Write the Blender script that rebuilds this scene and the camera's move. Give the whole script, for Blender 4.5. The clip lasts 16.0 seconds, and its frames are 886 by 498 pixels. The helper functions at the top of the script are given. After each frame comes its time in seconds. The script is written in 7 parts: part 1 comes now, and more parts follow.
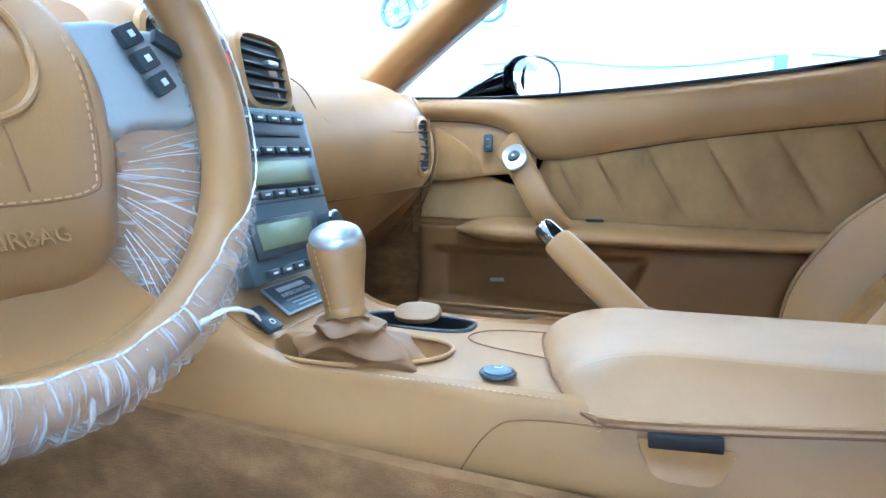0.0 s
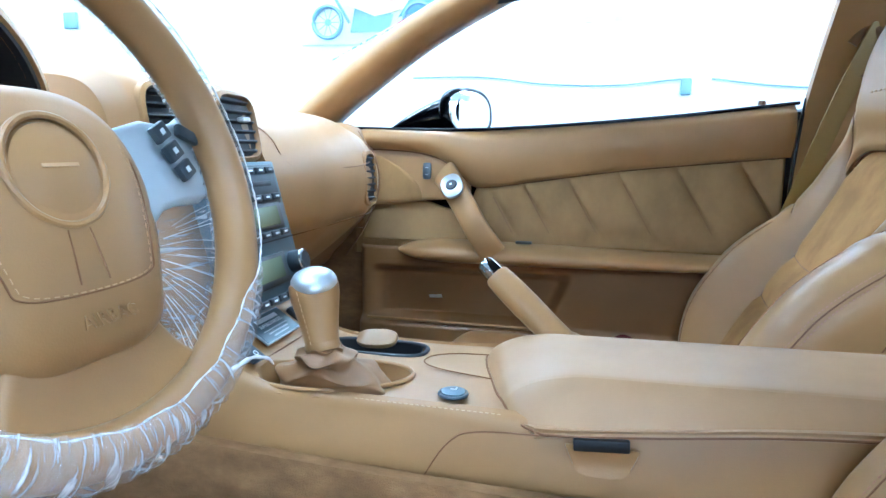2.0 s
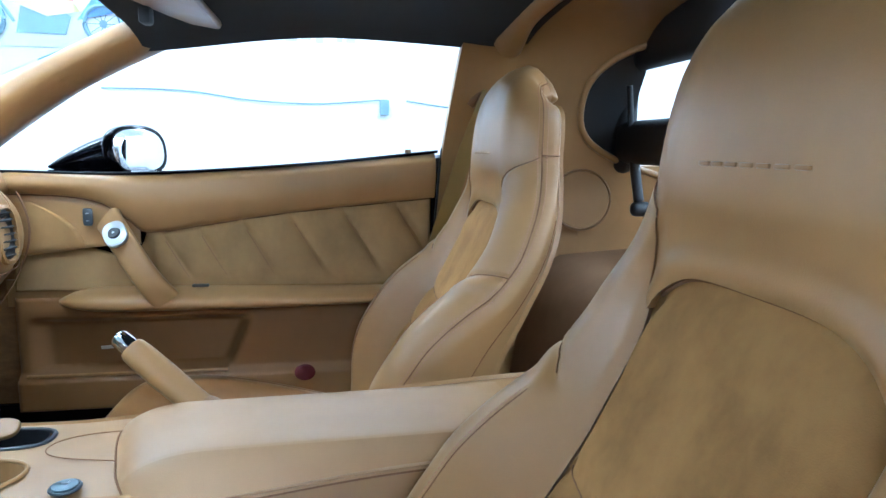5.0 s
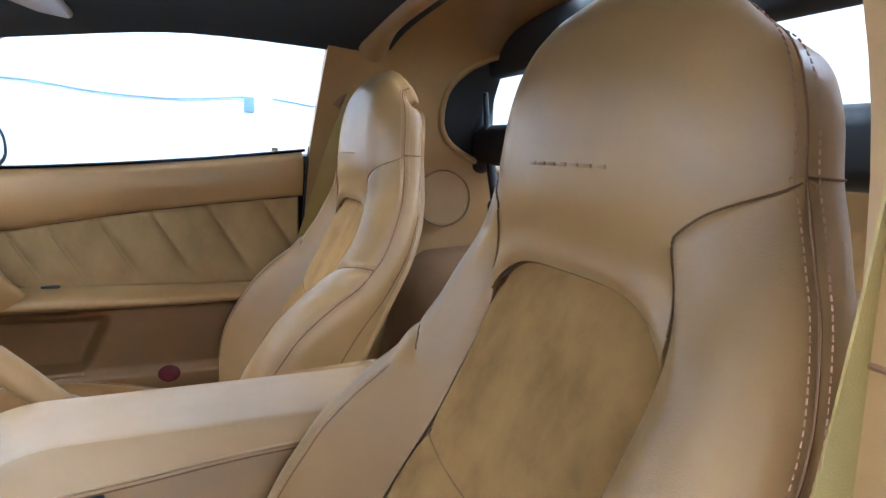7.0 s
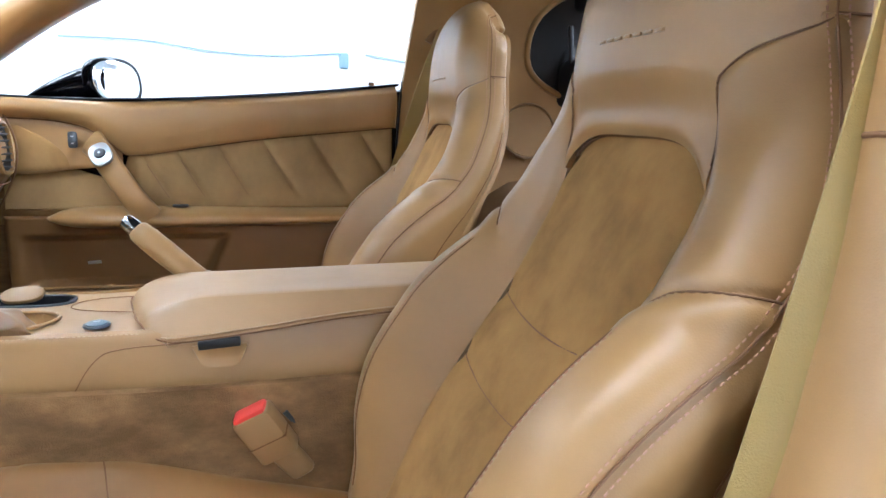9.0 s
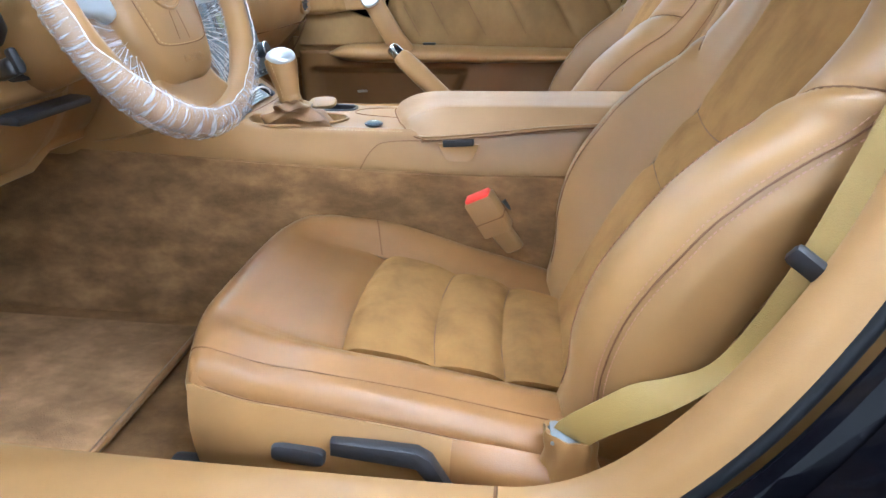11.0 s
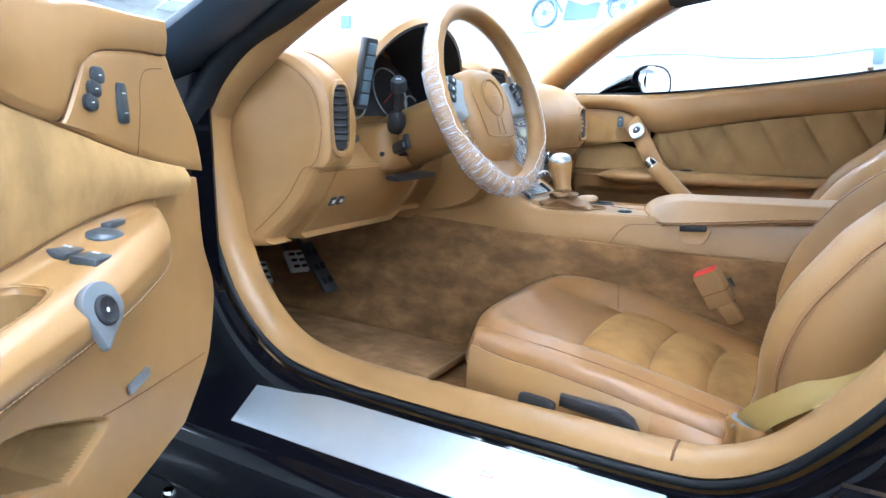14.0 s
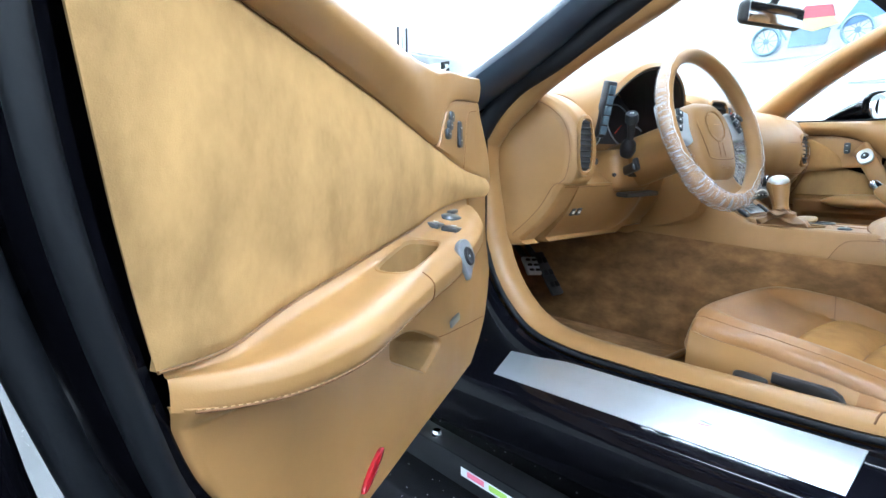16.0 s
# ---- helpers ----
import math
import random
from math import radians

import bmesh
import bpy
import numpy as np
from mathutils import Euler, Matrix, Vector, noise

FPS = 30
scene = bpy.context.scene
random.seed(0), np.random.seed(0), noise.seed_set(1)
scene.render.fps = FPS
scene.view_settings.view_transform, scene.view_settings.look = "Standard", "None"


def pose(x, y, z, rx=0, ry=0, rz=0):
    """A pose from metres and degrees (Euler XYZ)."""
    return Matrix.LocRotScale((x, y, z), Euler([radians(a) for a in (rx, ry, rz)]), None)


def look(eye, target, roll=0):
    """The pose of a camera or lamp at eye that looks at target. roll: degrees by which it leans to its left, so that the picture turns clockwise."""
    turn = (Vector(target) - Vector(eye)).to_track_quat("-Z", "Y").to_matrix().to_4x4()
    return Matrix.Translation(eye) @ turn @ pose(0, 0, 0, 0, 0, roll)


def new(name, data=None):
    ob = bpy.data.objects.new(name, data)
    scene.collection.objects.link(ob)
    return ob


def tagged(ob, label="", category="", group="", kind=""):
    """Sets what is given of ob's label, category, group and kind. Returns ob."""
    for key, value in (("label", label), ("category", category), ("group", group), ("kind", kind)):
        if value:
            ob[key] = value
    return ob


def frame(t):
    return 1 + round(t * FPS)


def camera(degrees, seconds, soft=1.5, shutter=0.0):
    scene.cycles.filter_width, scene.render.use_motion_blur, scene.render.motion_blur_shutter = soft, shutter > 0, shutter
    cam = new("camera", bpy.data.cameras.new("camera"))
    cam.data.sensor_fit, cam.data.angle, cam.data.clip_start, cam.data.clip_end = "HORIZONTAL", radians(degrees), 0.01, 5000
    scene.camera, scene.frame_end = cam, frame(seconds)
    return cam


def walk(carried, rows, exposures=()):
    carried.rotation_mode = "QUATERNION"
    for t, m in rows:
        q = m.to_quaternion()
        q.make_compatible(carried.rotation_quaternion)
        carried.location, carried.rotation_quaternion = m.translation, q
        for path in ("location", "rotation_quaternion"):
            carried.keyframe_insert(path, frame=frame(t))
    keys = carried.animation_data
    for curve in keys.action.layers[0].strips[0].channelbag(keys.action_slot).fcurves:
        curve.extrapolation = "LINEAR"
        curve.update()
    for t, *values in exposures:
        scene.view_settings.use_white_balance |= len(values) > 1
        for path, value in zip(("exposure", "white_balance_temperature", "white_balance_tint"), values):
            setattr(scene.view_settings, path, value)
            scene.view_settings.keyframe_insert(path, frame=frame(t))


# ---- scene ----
cam = camera(70.3, 16.0)

PATH = [
    (0, (0.278, -0.585, 0.798), (-0.4, 1.269, 0.476), -0.0),
    (0.5, (0.271, -0.621, 0.804), (-0.297, 1.27, 0.483), 0.4),
    (1, (0.259, -0.652, 0.807), (-0.251, 1.256, 0.49), 0.6),
    (1.5, (0.263, -0.676, 0.83), (-0.204, 1.243, 0.51), 0.8),
    (2, (0.275, -0.696, 0.861), (-0.175, 1.226, 0.539), 0.8),
    (2.5, (0.302, -0.696, 0.885), (-0.14, 1.228, 0.562), 0.8),
    (3, (0.346, -0.687, 0.898), (-0.072, 1.242, 0.573), 0.7),
    (3.5, (0.389, -0.68, 0.915), (0.048, 1.263, 0.586), 0.8),
    (4, (0.413, -0.71, 0.935), (0.276, 1.259, 0.609), 1.1),
    (4.5, (0.423, -0.742, 0.953), (0.539, 1.228, 0.629), 1.0),
    (5, (0.423, -0.756, 0.965), (0.772, 1.188, 0.648), 1.0),
    (5.2, (0.43, -0.761, 0.973), (0.844, 1.17, 0.656), 1.1),
    (7.3, (0.404, -0.836, 0.958), (1.162, 0.988, 0.649), 1.9),
    (7.5, (0.394, -0.846, 0.947), (1.157, 0.976, 0.633), 1.8),
    (8, (0.388, -0.874, 0.924), (1.13, 0.957, 0.609), 2.0),
    (8.5, (0.396, -0.905, 0.903), (1.046, 0.958, 0.577), 1.4),
    (9, (0.384, -0.933, 0.876), (0.863, 0.966, 0.469), 1.5),
    (9.5, (0.367, -0.974, 0.859), (0.663, 0.894, 0.209), 1.9),
    (9.7, (0.37, -0.992, 0.857), (0.576, 0.864, 0.142), 1.6),
    (11.8, (0.399, -1.242, 0.861), (-0.015, 0.527, 0.026), -0.5),
    (12, (0.398, -1.263, 0.855), (-0.067, 0.495, 0.023), -0.5),
    (12.5, (0.402, -1.319, 0.836), (-0.18, 0.409, 0.015), -0.2),
    (13, (0.415, -1.362, 0.816), (-0.318, 0.327, 0.035), -0.1),
    (13.5, (0.45, -1.405, 0.812), (-0.425, 0.292, 0.216), 0.2),
    (14, (0.506, -1.483, 0.793), (-0.495, 0.205, 0.403), 0.5),
    (14.5, (0.545, -1.537, 0.784), (-0.558, 0.098, 0.453), 0.4),
    (15, (0.577, -1.611, 0.781), (-0.629, -0.046, 0.469), 0.1),
    (15.5, (0.606, -1.695, 0.771), (-0.739, -0.246, 0.471), -0.1),
    (16, (0.623, -1.773, 0.774), (-0.86, -0.462, 0.488), -0.1),
]
EXPOSURES = [(0, 0.26, 4420, 0), (1.5, 0.18, 4450, 0), (3.5, -0.22, 4500, 0), (5.2, -0.16, 4750, 2), (7.5, -0.18, 5050, 6), (9.5, 0.02, 5350, 9),
             (12, 0.26, 5150, 8), (14.5, 0.08, 5200, 6), (16, -0.08, 5350, 5)]
walk(cam, [(t, look(eye, target, roll)) for t, eye, target, roll in PATH], EXPOSURES)

# ---- world, light and exposure ----
world = bpy.data.worlds.new("workshop_air")
scene.world = world
world.use_nodes = True
world.node_tree.nodes["Background"].inputs[0].default_value = (0.9, 0.95, 1.0, 1)
world.node_tree.nodes["Background"].inputs[1].default_value = 0.06


# ---- materials ----
def material(name):
    m = bpy.data.materials.new(name)
    m.use_nodes = True
    b = m.node_tree.nodes["Principled BSDF"]
    return m, m.node_tree, b


def set_in(node, **values):
    for key, value in values.items():
        node.inputs[key.replace("_", " ").title() if key not in ("IOR",) else key].default_value = value


def rgb(c):
    return (*c, 1)


def tex_coords(nt, scale=1.0, stretch=None):
    tc = nt.nodes.new("ShaderNodeNewGeometry")
    mp = nt.nodes.new("ShaderNodeMapping")
    mp.inputs["Scale"].default_value = stretch or (scale,) * 3
    nt.links.new(tc.outputs["Position"], mp.inputs["Vector"])
    return mp.outputs["Vector"]


def noise_node(nt, vec, scale, detail=3.0, rough=0.55):
    n = nt.nodes.new("ShaderNodeTexNoise")
    n.inputs["Scale"].default_value, n.inputs["Detail"].default_value, n.inputs["Roughness"].default_value = scale, detail, rough
    nt.links.new(vec, n.inputs["Vector"])
    return n.outputs["Fac"]


def ramp(nt, fac, stops):
    r = nt.nodes.new("ShaderNodeValToRGB")
    while len(r.color_ramp.elements) < len(stops):
        r.color_ramp.elements.new(0.5)
    for e, (p, c) in zip(r.color_ramp.elements, stops):
        e.position, e.color = p, rgb(c)
    nt.links.new(fac, r.inputs["Fac"])
    return r.outputs["Color"]


def bump(nt, height, bsdf, strength=0.2, distance=0.001, after=None):
    b = nt.nodes.new("ShaderNodeBump")
    b.inputs["Strength"].default_value, b.inputs["Distance"].default_value = strength, distance
    nt.links.new(height, b.inputs["Height"])
    if after is not None:
        nt.links.new(after, b.inputs["Normal"])
    nt.links.new(b.outputs["Normal"], bsdf.inputs["Normal"])
    return b.outputs["Normal"]


def tint(c, k):
    return tuple(min(1.0, v * k) for v in c)


def leather(name, colour, rough=0.37, spread=0.10):
    m, nt, b = material(name)
    v = tex_coords(nt)
    big = noise_node(nt, v, 7.0, 4.0)
    nt.links.new(ramp(nt, big, [(0.3, tint(colour, 1 - spread)), (0.7, tint(colour, 1 + spread))]), b.inputs["Base Color"])
    grain = nt.nodes.new("ShaderNodeTexVoronoi")
    grain.inputs["Scale"].default_value = 700
    nt.links.new(v, grain.inputs["Vector"])
    soft = noise_node(nt, v, 45.0, 3.0)
    first = bump(nt, soft, b, 0.06, 0.002)
    bump(nt, grain.outputs["Distance"], b, 0.12, 0.0005, first)
    rr = nt.nodes.new("ShaderNodeMapRange")
    rr.inputs["To Min"].default_value, rr.inputs["To Max"].default_value = rough - 0.07, rough + 0.08
    nt.links.new(noise_node(nt, v, 18.0, 3.0), rr.inputs["Value"])
    nt.links.new(rr.outputs["Result"], b.inputs["Roughness"])
    b.inputs["Specular IOR Level"].default_value = 0.5
    return m


def suede(name, colour, spread=0.28, scale=9.0, lo=0.34, hi=0.66):
    m, nt, b = material(name)
    v = tex_coords(nt)
    streak = tex_coords(nt, stretch=(1.0, 1.0, 0.7))
    nap = noise_node(nt, streak, scale, 5.0, 0.62)
    nt.links.new(ramp(nt, nap, [(lo, tint(colour, 1 - spread)), (0.5, colour), (hi, tint(colour, 1 + spread * 0.8))]), b.inputs["Base Color"])
    bump(nt, noise_node(nt, v, 900.0, 2.0), b, 0.35, 0.0008)
    set_in(b, roughness=0.95)
    b.inputs["Specular IOR Level"].default_value = 0.1
    b.inputs["Sheen Weight"].default_value, b.inputs["Sheen Roughness"].default_value = 0.25, 0.5
    b.inputs["Sheen Tint"].default_value = rgb(tint(colour, 1.6))
    return m


def carpet(name, colour):
    m, nt, b = material(name)
    v = tex_coords(nt)
    blotch = noise_node(nt, tex_coords(nt, stretch=(0.7, 1.0, 1.3)), 16.0, 5.0, 0.62)
    nt.links.new(ramp(nt, blotch, [(0.34, tint(colour, 0.62)), (0.52, colour), (0.68, tint(colour, 1.45))]), b.inputs["Base Color"])
    bump(nt, noise_node(nt, v, 500.0, 3.0, 0.7), b, 0.9, 0.003)
    set_in(b, roughness=1.0)
    b.inputs["Specular IOR Level"].default_value = 0.05
    b.inputs["Sheen Weight"].default_value = 0.2
    b.inputs["Sheen Tint"].default_value = rgb(tint(colour, 2.0))
    return m


def solid(name, colour, rough=0.5, metal=0.0, coat=0.0, grain=0.0, scale=120.0, spread=0.06):
    m, nt, b = material(name)
    v = tex_coords(nt)
    nt.links.new(ramp(nt, noise_node(nt, v, 11.0, 4.0), [(0.3, tint(colour, 1 - spread)), (0.7, tint(colour, 1 + spread))]), b.inputs["Base Color"])
    set_in(b, roughness=rough, metallic=metal)
    b.inputs["Coat Weight"].default_value, b.inputs["Coat Roughness"].default_value = coat, 0.04
    if grain:
        bump(nt, noise_node(nt, v, scale, 3.0), b, grain, 0.001)
    return m


TAN = (0.296, 0.161, 0.055)
m_leather = leather("tan_leather", TAN)
# tan leather darkened for the shade low in the cabin; also small dark trims
m_leather_dark = leather("dark_shaded_tan_leather", (0.190, 0.094, 0.029), 0.42)
# lid leather made paler than the rest, for the whitish sheen on its top
m_lid = leather("pale_lid_leather", (0.335, 0.192, 0.080), 0.42)
m_lid.node_tree.nodes["Principled BSDF"].inputs["Specular IOR Level"].default_value = 0.8
m_suede = suede("tan_suede", (0.30, 0.170, 0.060), 0.24, 7.0, 0.38, 0.64)
m_seat_suede = suede("brown_seat_suede", (0.270, 0.144, 0.046), 0.24, 12.0, 0.34, 0.68)
m_seat = leather("glossy_seat_leather", (0.228, 0.109, 0.033), 0.36, 0.14)
m_gaiter = leather("creased_gaiter_leather", (0.195, 0.100, 0.036), 0.5)
# brown suede, darkened further for the dim passenger door and the recesses
m_suede_dark = suede("dark_shaded_brown_suede", (0.235, 0.142, 0.056), 0.20, 9.0)
m_suede_door = suede("tan_door_suede", (0.335, 0.205, 0.083), 0.26, 11.0, 0.36, 0.64)
m_carpet = carpet("brown_carpet", (0.215, 0.118, 0.049))
m_rear_carpet = suede("brown_deck_carpet", (0.205, 0.120, 0.060), 0.16, 5.0)
m_mat = carpet("brown_mat", (0.30, 0.175, 0.082))
m_seam = solid("dark_seam_thread", (0.165, 0.078, 0.030), 0.9)
# dark brown for seams, and for the shade painted into the seat creases
m_seam_shade = solid("dark_seam_and_crease_shade", (0.125, 0.058, 0.021), 0.9)
m_gun = solid("dark_grey_metal", (0.24, 0.26, 0.28), 0.38, 0.5)
m_stitch = solid("pale_stitch_thread", (0.46, 0.29, 0.15), 0.8)
m_pinkstitch = solid("pink_stitch_thread", (0.36, 0.18, 0.11), 0.8)
m_black_paint = solid("black_car_paint", (0.003, 0.003, 0.0045), 0.06, 0.0, 0.0)
m_black_paint.node_tree.nodes["Principled BSDF"].inputs["Specular IOR Level"].default_value = 0.17
m_vent = solid("matt_black_vent", (0.006, 0.006, 0.007), 0.55)
m_pillar_paint = solid("dark_blue_grey_pillar", (0.030, 0.042, 0.060), 0.42, grain=0.1)
m_black_plastic = solid("black_plastic", (0.018, 0.018, 0.02), 0.45, grain=0.25, scale=400)
m_rubber = solid("dark_rubber_seal", (0.006, 0.007, 0.009), 0.50, grain=0.2, scale=200)
m_rubber.node_tree.nodes["Principled BSDF"].inputs["Specular IOR Level"].default_value = 0.25
m_headliner = solid("black_headliner", (0.02, 0.021, 0.026), 0.95, grain=0.4, scale=600)
m_cap = solid("pale_satin_metal", (0.66, 0.68, 0.70), 0.30, 0.75)
m_poster = solid("white_poster_card", (0.80, 0.82, 0.84), 0.4)
m_blue = solid("blue_print", (0.16, 0.28, 0.66), 0.4)
m_yellow = solid("yellow_print", (0.70, 0.62, 0.30), 0.4)
m_pink = solid("pink_sticker", (0.85, 0.20, 0.32), 0.4)
m_green = solid("green_sticker", (0.45, 0.70, 0.12), 0.4)
m_silver = solid("satin_silver", (0.62, 0.65, 0.68), 0.3, 0.85)
m_silver_paint = solid("silver_spoke_paint", (0.45, 0.49, 0.52), 0.40, 0.35)
m_chrome = solid("bright_chrome", (0.85, 0.86, 0.88), 0.1, 1.0)
m_plate = solid("brushed_sill_metal", (0.66, 0.70, 0.74), 0.34, 0.75, grain=0.15, scale=300)
m_stack = solid("blue_grey_fascia", (0.085, 0.125, 0.150), 0.32, 0.1, 0.35)
m_button = solid("charcoal_button", (0.03, 0.038, 0.045), 0.35)
m_switch = solid("satin_dark_switch", (0.050, 0.060, 0.070), 0.28)
m_mark = solid("white_print", (0.75, 0.78, 0.8), 0.5)
m_lcd = solid("grey_green_display", (0.20, 0.23, 0.14), 0.25, 0.0, 0.2)
m_red = solid("red_plastic", (0.75, 0.05, 0.03), 0.4)
m_lens = solid("dark_lens", (0.07, 0.008, 0.012), 0.25)
m_red_print = solid("red_print", (0.42, 0.09, 0.11), 0.5)
m_dark_red = solid("dark_red_lens", (0.32, 0.008, 0.015), 0.2, 0.0, 0.8)
m_belt = solid("olive_tan_webbing", (0.285, 0.185, 0.050), 0.42, grain=0.5, scale=700)
m_buckle = solid("tan_buckle_plastic", (0.29, 0.165, 0.062), 0.5)
m_wall = solid("white_wall_paint", (0.84, 0.86, 0.86), 0.6, spread=0.02)
m_ceiling = solid("grey_ceiling", (0.55, 0.56, 0.56), 0.7)
m_wire = solid("grey_blue_cable", (0.20, 0.30, 0.36), 0.5)
m_cabinet = solid("white_cabinet", (0.78, 0.79, 0.79), 0.35)
m_grille = solid("tan_speaker_cloth", (0.34, 0.20, 0.085), 0.9, grain=0.6, scale=900)


def floor_material():
    m, nt, b = material("black_flake_floor")
    v = tex_coords(nt)
    vo = nt.nodes.new("ShaderNodeTexVoronoi")
    vo.inputs["Scale"].default_value = 48
    nt.links.new(v, vo.inputs["Vector"])
    col = ramp(nt, vo.outputs["Distance"], [(0.0, (0.75, 0.75, 0.75)), (0.075, (0.5, 0.5, 0.5)), (0.10, (0.012, 0.012, 0.014))])
    nt.links.new(col, b.inputs["Base Color"])
    set_in(b, roughness=0.25)
    b.inputs["Specular IOR Level"].default_value = 0.3
    b.inputs["Coat Weight"].default_value = 0.15
    return m


m_floor = floor_material()


def glass_material(name, colour=(1, 1, 1), rough=0.0):
    m, nt, b = material(name)
    set_in(b, roughness=rough)
    b.inputs["Base Color"].default_value = rgb(colour)
    b.inputs["Transmission Weight"].default_value, b.inputs["IOR"].default_value = 1.0, 1.02
    return m


def film_material(name, across, along_, thin):
    """Clear wrinkled plastic film: mostly see-through, with creases along the wrap whose highlights are painted as
    white opacity.
    """
    m, nt, b = material(name)
    at = nt.nodes.new("ShaderNodeAttribute")
    at.attribute_name = "wrap"
    mp = nt.nodes.new("ShaderNodeMapping")
    mp.inputs["Scale"].default_value = (across, along_, 1.0)
    nt.links.new(at.outputs["Vector"], mp.inputs["Vector"])
    n = nt.nodes.new("ShaderNodeTexNoise")
    n.inputs["Scale"].default_value, n.inputs["Detail"].default_value, n.inputs["Roughness"].default_value, n.inputs["Distortion"].default_value = 1.0, 4.0, 0.6, 0.6
    nt.links.new(mp.outputs["Vector"], n.inputs["Vector"])
    crease = n.outputs["Fac"]
    alpha = ramp(nt, crease, [(0.38, (0.22 * thin,) * 3), (0.54, (0.38 * thin,) * 3), (0.60, (0.62 * thin,) * 3), (0.66, (0.92 * thin,) * 3)])
    nt.links.new(alpha, b.inputs["Alpha"])
    b.inputs["Base Color"].default_value = (0.93, 0.93, 0.94, 1)
    set_in(b, roughness=0.14)
    b.inputs["Specular IOR Level"].default_value = 0.8
    bump(nt, crease, b, 0.8, 0.004)
    return m


def wrap_coords(ob, shape):
    """Stores how far along and across the wrap each point lies."""
    a = ob.data.attributes.new("wrap", "FLOAT_VECTOR", "POINT")
    g = np.stack(np.meshgrid(np.linspace(0, 1, shape[0]), np.linspace(0, 1, shape[1]), indexing="ij") + [np.zeros(shape)], -1)
    a.data.foreach_set("vector", g.reshape(-1).astype(np.float32))


m_film = film_material("clear_plastic_film", 290.0, 2.2, 0.62)
m_web = film_material("stretched_plastic_film", 1.4, 30.0, 0.55)


def emitter(name, colour, strength):
    m, nt, b = material(name)
    b.inputs["Emission Color"].default_value, b.inputs["Emission Strength"].default_value = rgb(colour), strength
    return m


m_tube = emitter("lit_unseen_panel", (0.95, 0.98, 1.0), 46.0)
m_led = emitter("red_gauge_light", (1.0, 0.05, 0.03), 1.6)


# ---- geometry helpers ----
ROOT_PLACE = {}


def thing(name, place, label, category, group="", kind=""):
    ob = new(name)
    ob.location = place
    ob.empty_display_size = 0.05
    ROOT_PLACE[name if ob.name == name else ob.name] = Vector(place)
    return tagged(ob, label, category, group, kind)


def as_mesh(geo, name, smooth=True, sharp=42):
    me = bpy.data.meshes.new(name)
    if isinstance(geo, bmesh.types.BMesh):
        geo.to_mesh(me)
        geo.free()
    else:
        me.from_pydata([tuple(map(float, p)) for p in geo[0]], [], geo[1])
    me.validate()
    if smooth and len(me.polygons):
        me.polygons.foreach_set("use_smooth", [True] * len(me.polygons))
        me.set_sharp_from_angle(angle=radians(sharp))
    me.update()
    return me


def part(name, geo, mat, parent, label="", sharp=42, smooth=True):
    me = geo if isinstance(geo, bpy.types.Mesh) else as_mesh(geo, name, smooth, sharp)
    if mat:
        me.materials.append(mat)
    ob = new(name, me)
    if parent is not None:
        ob.parent = parent
        if parent.name in ROOT_PLACE:
            ob.matrix_parent_inverse = Matrix.Translation(-ROOT_PLACE[parent.name])
    return tagged(ob, label)


def single(name, geo, mat, label, category, group="", kind="", sharp=42):
    ob = part(name, geo, mat, None, "", sharp)
    return tagged(ob, label, category, group, kind)


def crv(*pts):
    """A smooth curve through (x, y) points, as a function of x."""
    xs, ys = np.array([p[0] for p in pts], float), np.array([p[1] for p in pts], float)
    d = np.diff(ys) / np.diff(xs)
    m = np.r_[d[0], (d[:-1] + d[1:]) / 2, d[-1]]
    m[1:-1][d[:-1] * d[1:] <= 0] = 0

    def at(x):
        x = np.clip(np.asarray(x, float), xs[0], xs[-1])
        i = np.clip(np.searchsorted(xs, x, side="right") - 1, 0, len(xs) - 2)
        h = xs[i + 1] - xs[i]
        t = (x - xs[i]) / h
        return (2 * t**3 - 3 * t**2 + 1) * ys[i] + (t**3 - 2 * t**2 + t) * h * m[i] + (3 * t**2 - 2 * t**3) * ys[i + 1] + (t**3 - t**2) * h * m[i + 1]

    return at


def spline(pts, n=40, closed=False):
    """n points along a smooth curve through the given ones."""
    p = np.array(pts, float)
    k = len(p)
    q = np.vstack([p[-1], p, p[0], p[1]]) if closed else np.vstack([2 * p[0] - p[1], p, 2 * p[-1] - p[-2]])
    spans = k if closed else k - 1
    t = np.linspace(0, spans, n, endpoint=not closed)
    i = np.minimum(t.astype(int), spans - 1)
    f = (t - i)[:, None]
    a, b, c, d = q[i], q[i + 1], q[i + 2], q[i + 3]
    return 0.5 * (2 * b + (c - a) * f + (2 * a - 5 * b + 4 * c - d) * f**2 + (3 * b - a - 3 * c + d) * f**3)


def step(x, lo, hi):
    t = np.clip((np.asarray(x, float) - lo) / (hi - lo), 0, 1)
    return t * t * (3 - 2 * t)


def normals_of(P):
    du, dv = np.gradient(P, axis=0), np.gradient(P, axis=1)
    n = np.cross(du, dv)
    return n / np.maximum(np.linalg.norm(n, axis=-1, keepdims=True), 1e-9)


